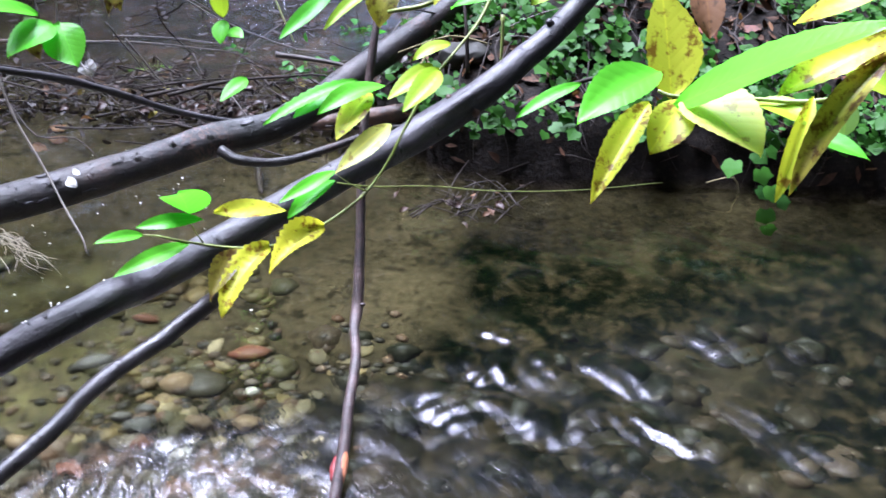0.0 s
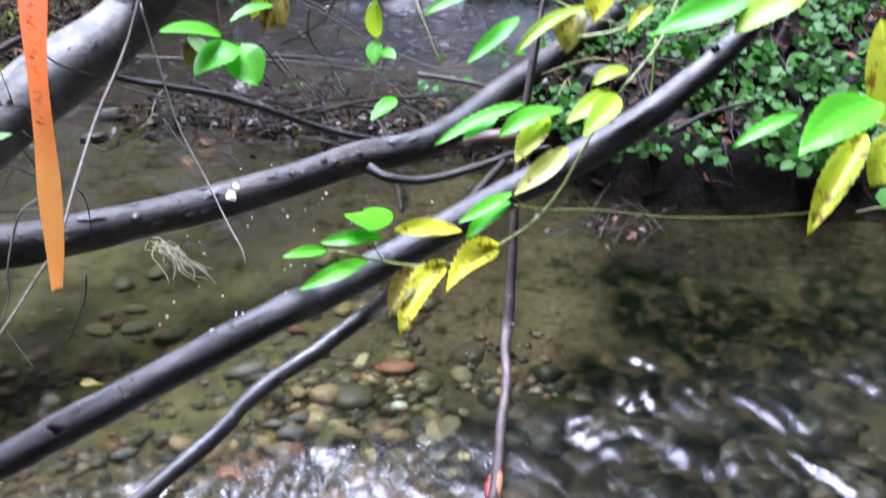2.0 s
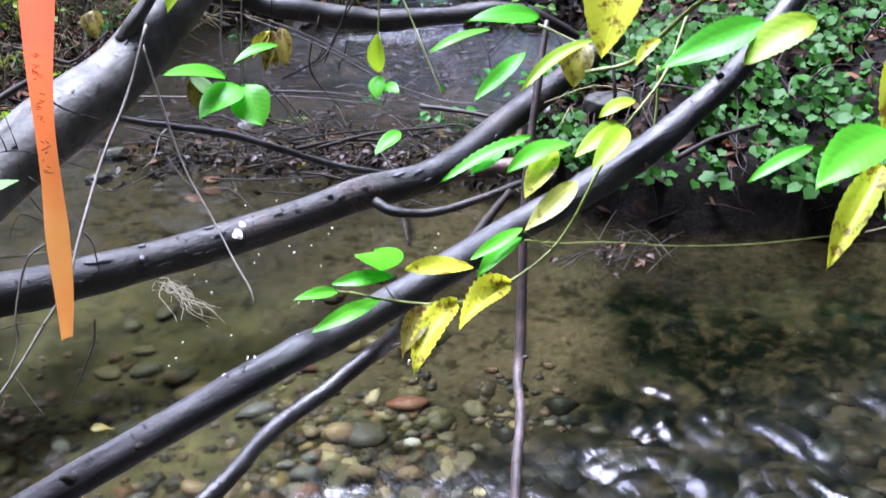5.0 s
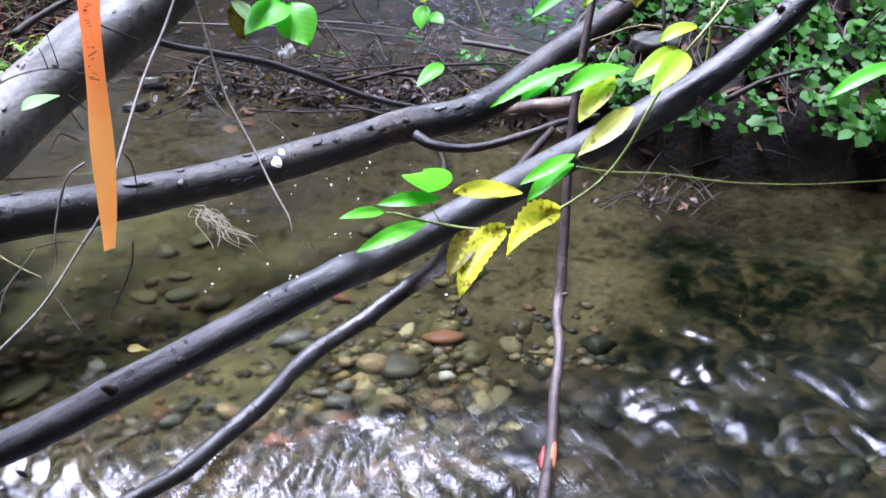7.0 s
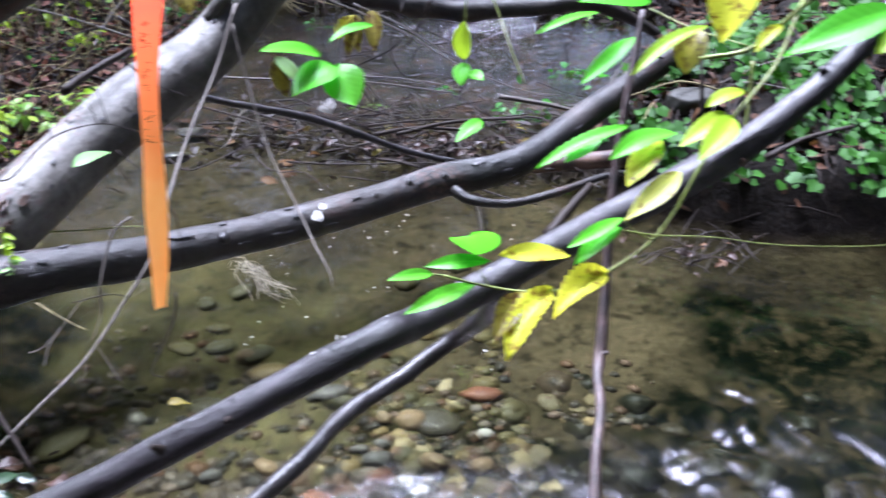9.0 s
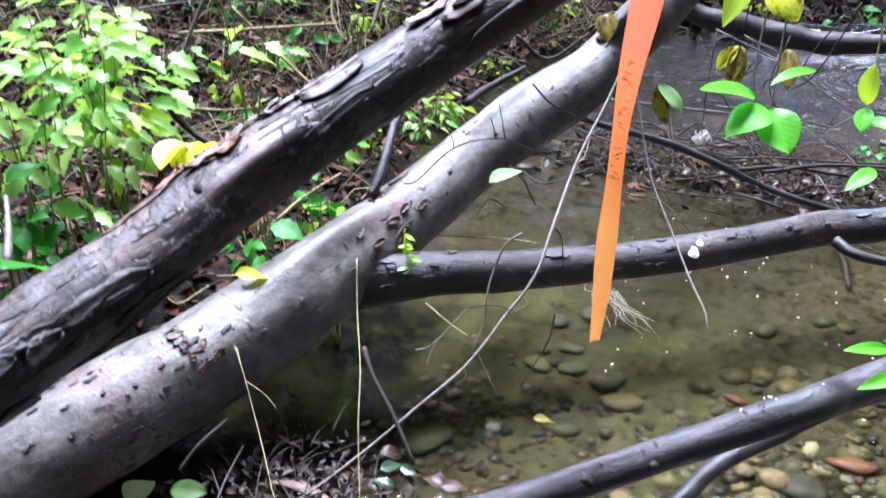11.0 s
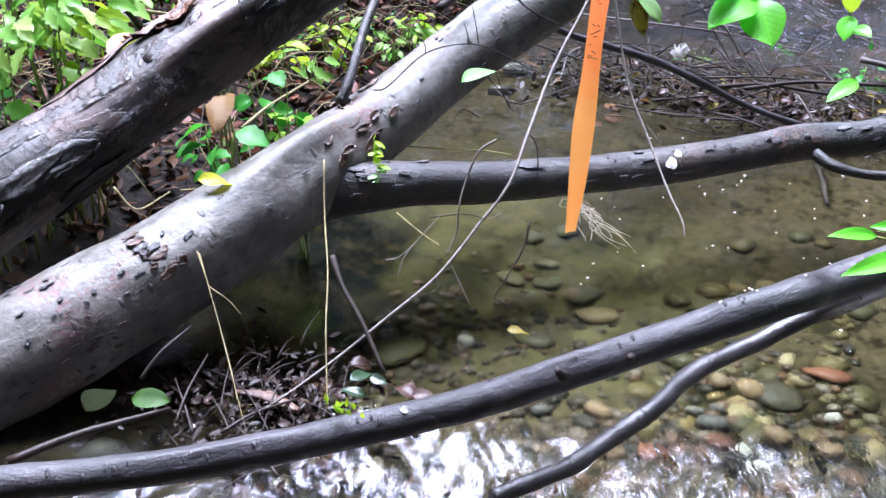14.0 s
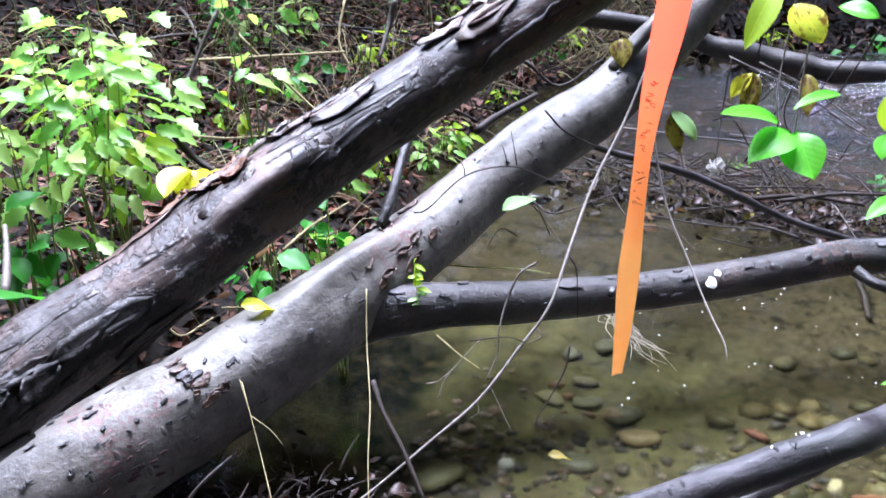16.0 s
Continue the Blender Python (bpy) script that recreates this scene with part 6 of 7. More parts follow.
# ---- ivy on the cut bank ----
def ivy_shape(seed):
    bm = bmesh.new()
    outline = [(0, 0), (0.26, -0.12), (0.50, 0.06), (0.50, 0.30), (0.58, 0.54), (0.34, 0.68), (0.0, 1.0), (-0.34, 0.68), (-0.58, 0.54), (-0.50, 0.30), (-0.50, 0.06), (-0.26, -0.12)]
    r = random.Random(seed)
    mid = bm.verts.new((0, 0.38, 0.0))
    ring = [bm.verts.new((x * r.uniform(0.88, 1.1), y, 0.10 * abs(x) - 0.10 * y * y + r.uniform(-0.03, 0.03))) for x, y in outline]
    for k in range(len(ring)):
        bm.faces.new((mid, ring[k], ring[(k + 1) % len(ring)]))
    return mesh_of(bm, "ivy_leaf", IVY)


ivy_leaves = [ivy_shape(i) for i in range(5)]
rng = random.Random(31)
ivy = thing("ivy", (0.35, 2.1, 0.16), "dense dark green ivy covering the cut bank", "ivy", kind="")
vines = bmesh.new()
for i in range(26):
    x = rng.uniform(-0.1, 1.2)
    y0 = float(right_shore(x)) + 0.06
    y1 = y0 + rng.uniform(0.4, 1.3)
    pts = []
    for k in range(6):
        y = y1 + (y0 - y1) * k / 5
        xx = x + 0.10 * math.sin(3 * k + i) * (1 - k / 6)
        pts.append(Vector((xx, y, ground_at(xx, y) + 0.02)))
    last = pts[-1]
    pts.append(last + Vector((rng.gauss(0, 0.03), -0.05, rng.uniform(-0.06, 0.01))))
    twig(pts, 0.003, 0.5, 5, 3, 0.1, vines)
part("vine", vines, TWIG_DARK, ivy, "dark woody vines")
placed = 0
rest_v, rest_f = [], []
while placed < 3600:
    x = rng.uniform(-0.12, 1.5)
    y = float(right_shore(x)) - 0.05 + abs(rng.gauss(0, 0.5))
    g = ground_at(x, y)
    hang_over = y < right_shore(x) + 0.04
    z = (rng.uniform(0.125, 0.22) if hang_over else g + rng.uniform(0.01, 0.07))
    if z < 0.05 or noise.noise(Vector((x * 4, y * 4, 3))) + 0.5 * noise.noise(Vector((x * 13, y * 13, 7))) < -0.06:
        continue
    m = aim((x, y, z), (rng.gauss(0, 0.7), rng.gauss(-0.7, 0.4), rng.gauss(-0.35, 0.3)), (rng.gauss(0, 0.3), rng.gauss(-0.45, 0.3), rng.uniform(0.5, 1)), rng.choice((0.012, 0.015, 0.019, 0.024, 0.031)))
    placed += 1
    if y < right_shore(x) + 0.45 and x < 0.75 and len(ivy.children) < 300:
        piece("ivy_leaf", rng.choice(ivy_leaves), m, ivy)
    else:
        me = rng.choice(ivy_leaves)
        k = len(rest_v)
        rest_v += [tuple(m @ v.co) for v in me.vertices]
        rest_f += [tuple(q + k for q in p.vertices) for p in me.polygons]
me = bpy.data.meshes.new("ivy_foliage")
me.from_pydata([tuple(Vector(v) - ORIGIN[ivy.name]) for v in rest_v], [], rest_f)
me.materials.append(IVY)
me.polygons.foreach_set("use_smooth", [True] * len(rest_f))
ob = new("ivy_foliage", me)
ob.parent = ivy
tagged(ob, "further ivy leaves", kind="stuff")

strand = thing("ivy_strand", (0.653, 1.930, 0.154), "loose strand of ivy hanging over the cut bank", "ivy")
STRAND = ((0.615, 1.930, 0.134), (0.653, 1.930, 0.154), (0.680, 1.930, 0.164), (0.671, 1.930, 0.116), (0.721, 1.930, 0.104), (0.702, 1.930, 0.077), (0.673, 1.930, 0.071), (0.724, 1.930, 0.052), (0.699, 1.930, 0.022), (0.706, 1.930, -0.036))
strand_stem = part("stem", twig([Vector(STRAND[1]) + Vector((-0.03, 0.10, 0.06)), STRAND[1], STRAND[3], STRAND[5], STRAND[8], STRAND[9]], 0.0014, 0.5, 5, 3), TWIG_DARK, strand)
for q in STRAND:
    piece("ivy_leaf", rng.choice(ivy_leaves), aim(q, (rng.gauss(0, 0.5), -0.5, rng.gauss(-0.6, 0.3)), (rng.gauss(0, 0.3), -0.6, 0.8), rng.uniform(0.028, 0.042)), strand_stem)

rng = random.Random(37)


def ivy_bank_spot():
    while True:
        x, y = rng.uniform(-0.3, 1.7), rng.uniform(2.0, 4.0)
        h = ground_at(x, y)
        if h > 0.03:
            return x, y, h + 0.004 + 0.02 * rng.random()


scatter("ivy_bank_litter", 3000, ivy_bank_spot, flat_leaf(0.010, 0.030, 0.7), LITTER, "dark dead leaves lying under the ivy", "leaf litter")
scatter("ivy_bank_pale_litter", 160, ivy_bank_spot, flat_leaf(0.014, 0.030, 0.6), BROWN, "pale brown dead leaves caught in the ivy", "leaf litter")
for i in range(44):
    x = rng.uniform(-0.25, 1.2)
    y = float(right_shore(x)) + abs(rng.gauss(0.1, 0.4))
    p = Vector((x, y, ground_at(x, y) + 0.01))
    a = rng.uniform(0, 6.28)
    way = Vector((math.cos(a), 0.6 * math.sin(a), rng.uniform(0.0, 0.5))).normalized() * rng.uniform(0.08, 0.34)
    q = p + way
    q.z = max(q.z, ground_at(q.x, q.y) + 0.01)
    bend = p.lerp(q, 0.5) + Vector((rng.gauss(0, 0.02), rng.gauss(0, 0.02), rng.uniform(0.01, 0.04)))
    single("stick", twig([p, bend, q], rng.uniform(0.001, 0.0035), 0.5, 5, 3), rng.choice((TWIG_DARK, TWIG_DARK, TWIG_PALE, STRAW)), p, "thin dead stem among the ivy", "stick", "dead stems in the ivy")
for i in range(14):
    x = rng.uniform(0.0, 0.9)
    y = float(right_shore(x)) - 0.01
    p = Vector((x, y + 0.05, 0.16))
    q = Vector((x + rng.gauss(0, 0.04), y - rng.uniform(0.02, 0.06), rng.uniform(0.02, 0.09)))
    single("root", twig([p, p.lerp(q, 0.45) + Vector((rng.gauss(0, 0.015), -0.03, 0.0)), q], rng.uniform(0.0006, 0.0016), 0.5, 5, 4), TWIG_DARK, p, "thin dark root hanging from the cut bank", "root", "roots at the cut bank")

# ---- shrubs and weeds on the sloping bank ----
def shrub_shapes(material, seed, toothed=0.12, n=3, slim=0.45):
    return [mesh_of(leaf_bm(1.0, slim + 0.08 * i, 0.15, 0.3, toothed, 0.08, seed=seed + i, rows=8), "leaf", material) for i in range(n)]


SHRUB_LEAVES = shrub_shapes(SHRUB, 80, 0.22, 3, 0.42)
LIME_LEAVES = shrub_shapes(LIME, 90, 0.12, 3, 0.38)
DEEP_LEAVES = shrub_shapes(DEEP, 95, 0.08, 3, 0.55)


def bush(center, wide, high, leaves, size, shapes, seed, label, deep=0.6, stems=4):
    """A weed whose leaves fill a loose crown round center, on stems that rise from the bank."""
    r = random.Random(seed)
    c = Vector(center)
    base = Vector((c.x, c.y, ground_at(c.x, c.y)))
    host = thing("shrub", base, label, "shrub", "weeds on the bank")
    tops = []
    for s in range(stems):
        a = 6.28 * s / stems + r.uniform(-0.5, 0.5)
        top = c + Vector((math.cos(a) * wide * 0.7, math.sin(a) * wide * deep * 0.7, r.uniform(-0.2, 0.8) * high))
        root = base + Vector((r.gauss(0, 0.015), r.gauss(0, 0.015), -0.01))
        stem = part("stem", twig([root, root.lerp(top, 0.5) + Vector((0, 0, 0.03)), top], 0.0026, 0.4, 6), TWIG_GREEN, host)
        tops.append((root, top, stem))
    for k in range(leaves):
        root, top, stem = tops[k % stems]
        q = root.lerp(top, r.uniform(0.45, 1.0))
        spread = Vector((r.gauss(0, 0.45) * wide, r.gauss(0, 0.45) * wide * deep, r.gauss(0, 0.45) * high))
        p = q.lerp(c, 0.35) + spread
        p.z = max(p.z, ground_at(p.x, p.y) + 0.015)
        way = spread + Vector((r.gauss(0, 0.02), r.gauss(0, 0.02), -0.01))
        way.z = way.z * 0.4 - 0.15 * abs(way.length)
        m = aim(p, way, (r.gauss(0, 0.5), r.gauss(-0.35, 0.5), 1), size * r.uniform(0.55, 1.25))
        piece("leaf", r.choice(shapes), m, stem)
    return host


for i, (p, w, h, n, s, shapes, lab) in enumerate((
    ((-1.600, 1.186, 0.568), 0.14, 0.09, 110, 0.052, SHRUB_LEAVES, "bright leafy shrub with toothed leaves on the bank"),
    ((-1.587, 1.067, 0.487), 0.11, 0.08, 30, 0.044, SHRUB_LEAVES, "bright leafy shrub with toothed leaves on the bank"),
    ((-1.560, 1.200, 0.490), 0.10, 0.07, 38, 0.044, LIME_LEAVES, "yellow-green weed on the bank"),
    ((-1.716, 1.074, 0.587), 0.15, 0.12, 56, 0.048, SHRUB_LEAVES, "bright leafy shrub with toothed leaves on the bank"),
    ((-1.660, 1.290, 0.607), 0.16, 0.05, 84, 0.056, SHRUB_LEAVES, "bright leafy shrub with toothed leaves on the bank"),
    ((-1.480, 1.469, 0.644), 0.10, 0.03, 9, 0.05, SHRUB_LEAVES, "bright leafy shrub with toothed leaves on the bank"),
    ((-1.589, 1.136, 0.303), 0.07, 0.06, 22, 0.05, DEEP_LEAVES, "low green weed beside the trunk"),
    ((-1.577, 0.992, 0.376), 0.06, 0.06, 18, 0.055, DEEP_LEAVES, "deep green weed beside the trunk"),
    ((-1.340, 1.433, 0.297), 0.06, 0.035, 18, 0.050, DEEP_LEAVES, "low green weeds behind the trunk"),
    ((-1.268, 1.393, 0.269), 0.05, 0.03, 14, 0.05, SHRUB_LEAVES, "low green weeds behind the trunk"),
    ((-1.329, 1.267, 0.264), 0.05, 0.03, 14, 0.05, DEEP_LEAVES, "low green weeds behind the trunk"),
    ((-1.733, 2.260, 0.137), 0.08, 0.05, 26, 0.042, LIME_LEAVES, "pale green weeds behind the trunk"),
    ((-1.667, 2.071, 0.119), 0.06, 0.04, 14, 0.045, SHRUB_LEAVES, "pale green weeds behind the trunk"),
    ((-1.657, 2.635, 0.084), 0.07, 0.05, 18, 0.045, LIME_LEAVES, "pale green weeds behind the trunk"),
    ((-2.176, 2.527, 0.220), 0.05, 0.05, 9, 0.05, SHRUB_LEAVES, "scattered weed on the bank"),
    ((-2.124, 2.943, 0.266), 0.06, 0.05, 14, 0.055, LIME_LEAVES, "scattered pale weed on the bank"),
    ((-2.510, 3.163, 0.324), 0.10, 0.05, 18, 0.055, SHRUB_LEAVES, "scattered weed on the bank"),
    ((-2.656, 2.852, 0.379), 0.10, 0.04, 20, 0.055, DEEP_LEAVES, "scattered weed on the bank"),
    ((-1.664, 2.643, 0.070), 0.05, 0.03, 14, 0.045, SHRUB_LEAVES, "low weed behind the trunk"),
    ((-1.786, 4.111, 0.123), 0.08, 0.06, 16, 0.05, LIME_LEAVES, "yellowish weed behind the trunk"),
    ((-1.734, 2.446, 0.117), 0.07, 0.05, 22, 0.045, SHRUB_LEAVES, "pale green weeds behind the trunk"),
    ((-1.721, 2.028, 0.158), 0.07, 0.05, 22, 0.045, LIME_LEAVES, "pale green weeds behind the trunk"),
    ((-1.645, 2.485, 0.054), 0.05, 0.03, 14, 0.04, SHRUB_LEAVES, "pale green weeds behind the trunk"),
    ((-1.707, 3.234, 0.055), 0.05, 0.03, 12, 0.04, LIME_LEAVES, "low weed behind the trunk"),
    ((-2.213, 2.129, 0.284), 0.08, 0.06, 16, 0.045, SHRUB_LEAVES, "scattered weed on the bank"),
    ((-1.935, 2.025, 0.170), 0.05, 0.03, 8, 0.04, DEEP_LEAVES, "low weed on the bank"),
    ((-1.665, 2.611, 0.063), 0.05, 0.03, 12, 0.045, SHRUB_LEAVES, "low weed behind the trunk"),
    ((-0.374, 2.934, -0.000), 0.10, 0.05, 26, 0.035, DEEP_LEAVES, "low green weed by the dam"),
    ((-0.171, 2.442, 0.098), 0.05, 0.03, 10, 0.038, DEEP_LEAVES, "low green weed by the dam"),
    ((-0.074, 2.542, 0.200), 0.08, 0.05, 16, 0.038, DEEP_LEAVES, "low green weed by the dam"),
    ((-0.981, 4.368, 0.134), 0.10, 0.05, 16, 0.045, LIME_LEAVES, "pale weed on the far bank"),
    ((-0.578, 4.371, 0.101), 0.10, 0.05, 16, 0.05, DEEP_LEAVES, "low green weed on the far bank"),
    ((-0.116, 4.306, 0.064), 0.09, 0.05, 18, 0.045, SHRUB_LEAVES, "low green weed on the far bank"),
    ((-0.265, 3.398, -0.001), 0.06, 0.04, 12, 0.04, DEEP_LEAVES, "low green weed by the dam"),
    ((-0.638, 3.146, -0.001), 0.04, 0.03, 8, 0.035, DEEP_LEAVES, "low green weed on the dam"),
    ((-0.863, 2.965, -0.001), 0.04, 0.02, 6, 0.03, SHRUB_LEAVES, "low green weed on the dam"),
    ((-1.982, 3.768, 0.173), 0.10, 0.06, 22, 0.04, SHRUB_LEAVES, "pale green weeds behind the trunk"),
    ((-1.913, 3.212, 0.127), 0.06, 0.04, 12, 0.04, LIME_LEAVES, "pale green weeds behind the trunk"),
    ((-1.342, 4.062, -0.000), 0.05, 0.03, 8, 0.035, DEEP_LEAVES, "low green weed in the pool's edge"),
)):
    bush(p, w, h, n, s, shapes, 200 + i, lab)
for k, (q, f2, s2) in enumerate((((-1.278, 1.058, 0.487), (-1.273, 0.997, 0.467), 0.05), ((-1.269, 1.066, 0.486), (-1.241, 1.019, 0.452), 0.055), ((-1.266, 1.079, 0.479), (-1.232, 1.056, 0.454), 0.045))):
    host = thing("yellow_leaf", q, "large blotched yellow leaf hanging beside the trunk", "leaf")
    set_leaf(host, q, f2, s2, YELLOW, fold=0.3)
rng = random.Random(91)
for i in range(34):
    x, y = rng.uniform(-2.5, -1.42), rng.uniform(1.35, 3.2)
    p = Vector((x, y, ground_at(x, y) - 0.004))
    way = Vector((rng.gauss(0, 0.5), rng.gauss(-0.1, 0.4), rng.uniform(0.25, 0.9))) * rng.uniform(0.10, 0.26)
    bend = Vector((rng.gauss(0, 0.03), rng.gauss(0, 0.03), 0.03))
    single("dry_stalk", twig([p, p + way * 0.5 + bend, p + way], rng.uniform(0.0009, 0.0024), 0.4, 5, 4), rng.choice((TWIG_DARK, TWIG_PALE, STRAW)), p, "bare dry stalk bent over the leafy bank", "stalk", "dry stalks on the bank")
host = thing("dark_leaf", (-1.151, 0.688, 0.469), "glossy dark green leaf beside the leaning trunk", "leaf")
set_leaf(host, (-1.164, 0.702, 0.460), (-1.166, 0.637, 0.498), 0.05, DEEP, fold=0.1)
for pts, r, mat in (
    ([(-1.577, 1.516, 0.617), (-1.592, 1.457, 0.532), (-1.593, 1.389, 0.447)], 0.005, TWIG_PALE),
    ([(-1.592, 1.336, 0.496), (-1.558, 1.344, 0.426), (-1.528, 1.355, 0.385), (-1.478, 1.359, 0.359)], 0.009, TWIG_DARK),
    ([(-1.682, 1.536, 0.511), (-1.622, 1.711, 0.492), (-1.539, 1.888, 0.476)], 0.004, STRAW),
    ([(-1.670, 1.685, 0.540), (-1.570, 1.730, 0.422), (-1.446, 1.725, 0.339)], 0.0035, STRAW),
    ([(-1.543, 1.356, 0.425), (-1.520, 1.436, 0.401), (-1.493, 1.519, 0.388)], 0.003, STRAW),
    ([(-1.497, 2.049, 0.568), (-1.506, 2.035, 0.519), (-1.498, 1.964, 0.442)], 0.008, TWIG_PALE),
    ([(-1.597, 1.990, 0.571), (-1.578, 1.928, 0.493), (-1.526, 1.888, 0.442)], 0.003, STRAW),
    ([(-1.344, 0.783, 0.401), (-1.389, 0.830, 0.427), (-1.434, 0.870, 0.444)], 0.006, TWIG_PALE),
    ([(-1.637, 1.388, 0.404), (-1.615, 1.404, 0.388), (-1.593, 1.416, 0.367)], 0.008, TWIG_PALE),
    ([(-1.324, 1.321, 0.257), (-1.318, 1.399, 0.274), (-1.293, 1.489, 0.294)], 0.003, STRAW),
    ([(-1.340, 1.026, 0.264), (-1.310, 1.034, 0.231), (-1.291, 1.088, 0.241)], 0.002, STRAW),
    ([(-1.094, 1.615, 0.420), (-1.078, 1.690, 0.435), (-1.041, 1.776, 0.456)], 0.009, TWIG_DARK),
    ([(-1.103, 1.870, 0.497), (-1.038, 1.891, 0.448), (-0.968, 1.937, 0.497)], 0.004, TWIG_DARK),
    ([(-1.082, 2.274, 0.266), (-0.891, 2.341, 0.246), (-0.727, 2.435, 0.219), (-0.534, 2.515, 0.176)], 0.003, TWIG_PALE),
    ([(-0.669, 2.104, 0.323), (-0.632, 2.098, 0.274), (-0.594, 2.091, 0.225)], 0.0025, TWIG_PALE),
    ([(-0.628, 2.356, 0.440), (-0.653, 2.322, 0.323), (-0.584, 2.310, 0.230)], 0.002, TWIG_DARK),
    ([(-0.694, 2.138, 0.478), (-0.598, 2.152, 0.434), (-0.474, 2.156, 0.360)], 0.002, TWIG_PALE),
    ([(-0.515, 2.289, 0.509), (-0.565, 2.263, 0.432), (-0.597, 2.239, 0.360)], 0.002, TWIG_DARK),
    ([(-0.625, 2.222, 0.157), (-0.501, 2.304, 0.166), (-0.340, 2.375, 0.160)], 0.005, TWIG_DARK),
    ([(-0.689, 2.256, 0.142), (-0.592, 2.331, 0.138), (-0.459, 2.399, 0.114)], 0.006, TWIG_DARK),
    ([(-0.404, 2.433, 0.195), (-0.289, 2.438, 0.179), (-0.187, 2.436, 0.158)], 0.007, TWIG_PALE),
    ([(0.063, 2.141, 0.247), (0.058, 2.169, 0.335), (0.050, 2.243, 0.418)], 0.005, TWIG_DARK),
    ([(0.114, 1.880, 0.443), (0.113, 1.859, 0.372), (0.107, 1.836, 0.301)], 0.004, TWIG_GREEN),
    ([(0.157, 1.868, 0.262), (0.231, 1.889, 0.298), (0.317, 1.909, 0.318)], 0.006, TWIG_DARK),
    ([(-0.242, 1.819, 0.100), (-0.201, 1.891, 0.132), (-0.164, 1.957, 0.157)], 0.012, TWIG_DARK),
    ([(-0.444, 2.266, -0.030), (-0.419, 2.177, -0.050), (-0.402, 2.095, -0.070)], 0.010, TWIG_DARK),
):
    single("stick", twig(pts, r, 0.6, 7), mat, pts[0], "bare stick or dry stalk on the bank", "stick", "sticks on the bank")

# dry grass and brambles on the sloping bank
straw = bmesh.new()
rng = random.Random(44)
for i in range(650):
    x, y = rng.uniform(-2.9, -1.3), rng.uniform(1.2, 4.0)
    g = ground_at(x, y)
    if g < 0.03:
        continue
    a = rng.uniform(0, 6.28)
    d = Vector((math.cos(a), math.sin(a), 0)) * rng.uniform(0.08, 0.42)
    p = Vector((x, y, g + 0.005))
    twig([p, p + d * 0.4 + Vector((0, 0, rng.uniform(0.03, 0.16))), p + d + Vector((0, 0, rng.uniform(0.0, 0.12)))], rng.uniform(0.0008, 0.002), 0.5, 4, 3, 0, straw)
for i in range(150):
    x, y = rng.uniform(-2.15, -1.55), rng.uniform(3.7, 4.7)
    g = max(ground_at(x, y), 0.0)
    a = rng.gauss(0.3, 0.7)
    d = Vector((math.cos(a), math.sin(a), 0)) * rng.uniform(0.10, 0.35)
    p = Vector((x, y, g + 0.01))
    twig([p, p + d * 0.45 + Vector((0, 0, rng.uniform(0.06, 0.22))), p + d + Vector((0, 0, rng.uniform(0.0, 0.12)))], rng.uniform(0.0015, 0.0038), 0.5, 4, 3, 0, straw)
straw_me = mesh_of(straw, "dry_grass", STRAW)
tagged(new("dry_grass", straw_me), "bent dry grass and weed stalks on the bank", "grass", kind="stuff")
for i in range(46):
    x, y = rng.uniform(-3.2, -1.4), rng.uniform(1.5, 4.3)
    g = ground_at(x, y)
    if g < 0.03:
        continue
    a = rng.gauss(0.2, 0.8)
    half = rng.uniform(0.1, 0.4)
    c = Vector((x, y, g + 0.012 + 0.05 * rng.random()))
    d = Vector((math.cos(a), math.sin(a), 0)) * half
    d.z = (ground_at(x + d.x, y + d.y) - ground_at(x - d.x, y - d.y)) * 0.5 + rng.uniform(0, 0.06)
    single("stick", twig([c - d, c + Vector((0, 0, 0.02)), c + d], rng.uniform(0.002, 0.008), 0.6, 6, 3), TWIG_DARK if rng.random() < 0.6 else TWIG_PALE, c - d, "fallen stick on the leafy bank", "stick", "sticks on the bank")

# ---- unseen woods round the creek, added to cut low sky and darken reflections ----
WOODS = leaf_material("woodland_leaf", (0.02, 0.038, 0.009), (0.01, 0.02, 0.006), glow=0.15)
rng = random.Random(70)


def woods_spot():
    while True:
        a = rng.uniform(0, 6.283)
        d = rng.uniform(5.2, 9.0)
        x, y = -0.5 + d * math.cos(a), 1.5 + d * math.sin(a)
        if y < 5.0 and abs(x) < 4.0 and y > -3.0:
            continue
        # a gap kept in the added woods so the upper pool mirrors bright sky
        sky_gap = 1.44 < a < 1.80 and rng.random() < 0.95
        if sky_gap:
            return x, y, rng.uniform(0.21, 1.1) * d
        top = 1.15 * d + 1.4 * noise.noise(Vector((a * 2.2, 1, 0)))
        return x, y, ground_at(x, y) + rng.random() ** 0.8 * max(top, 0.5)


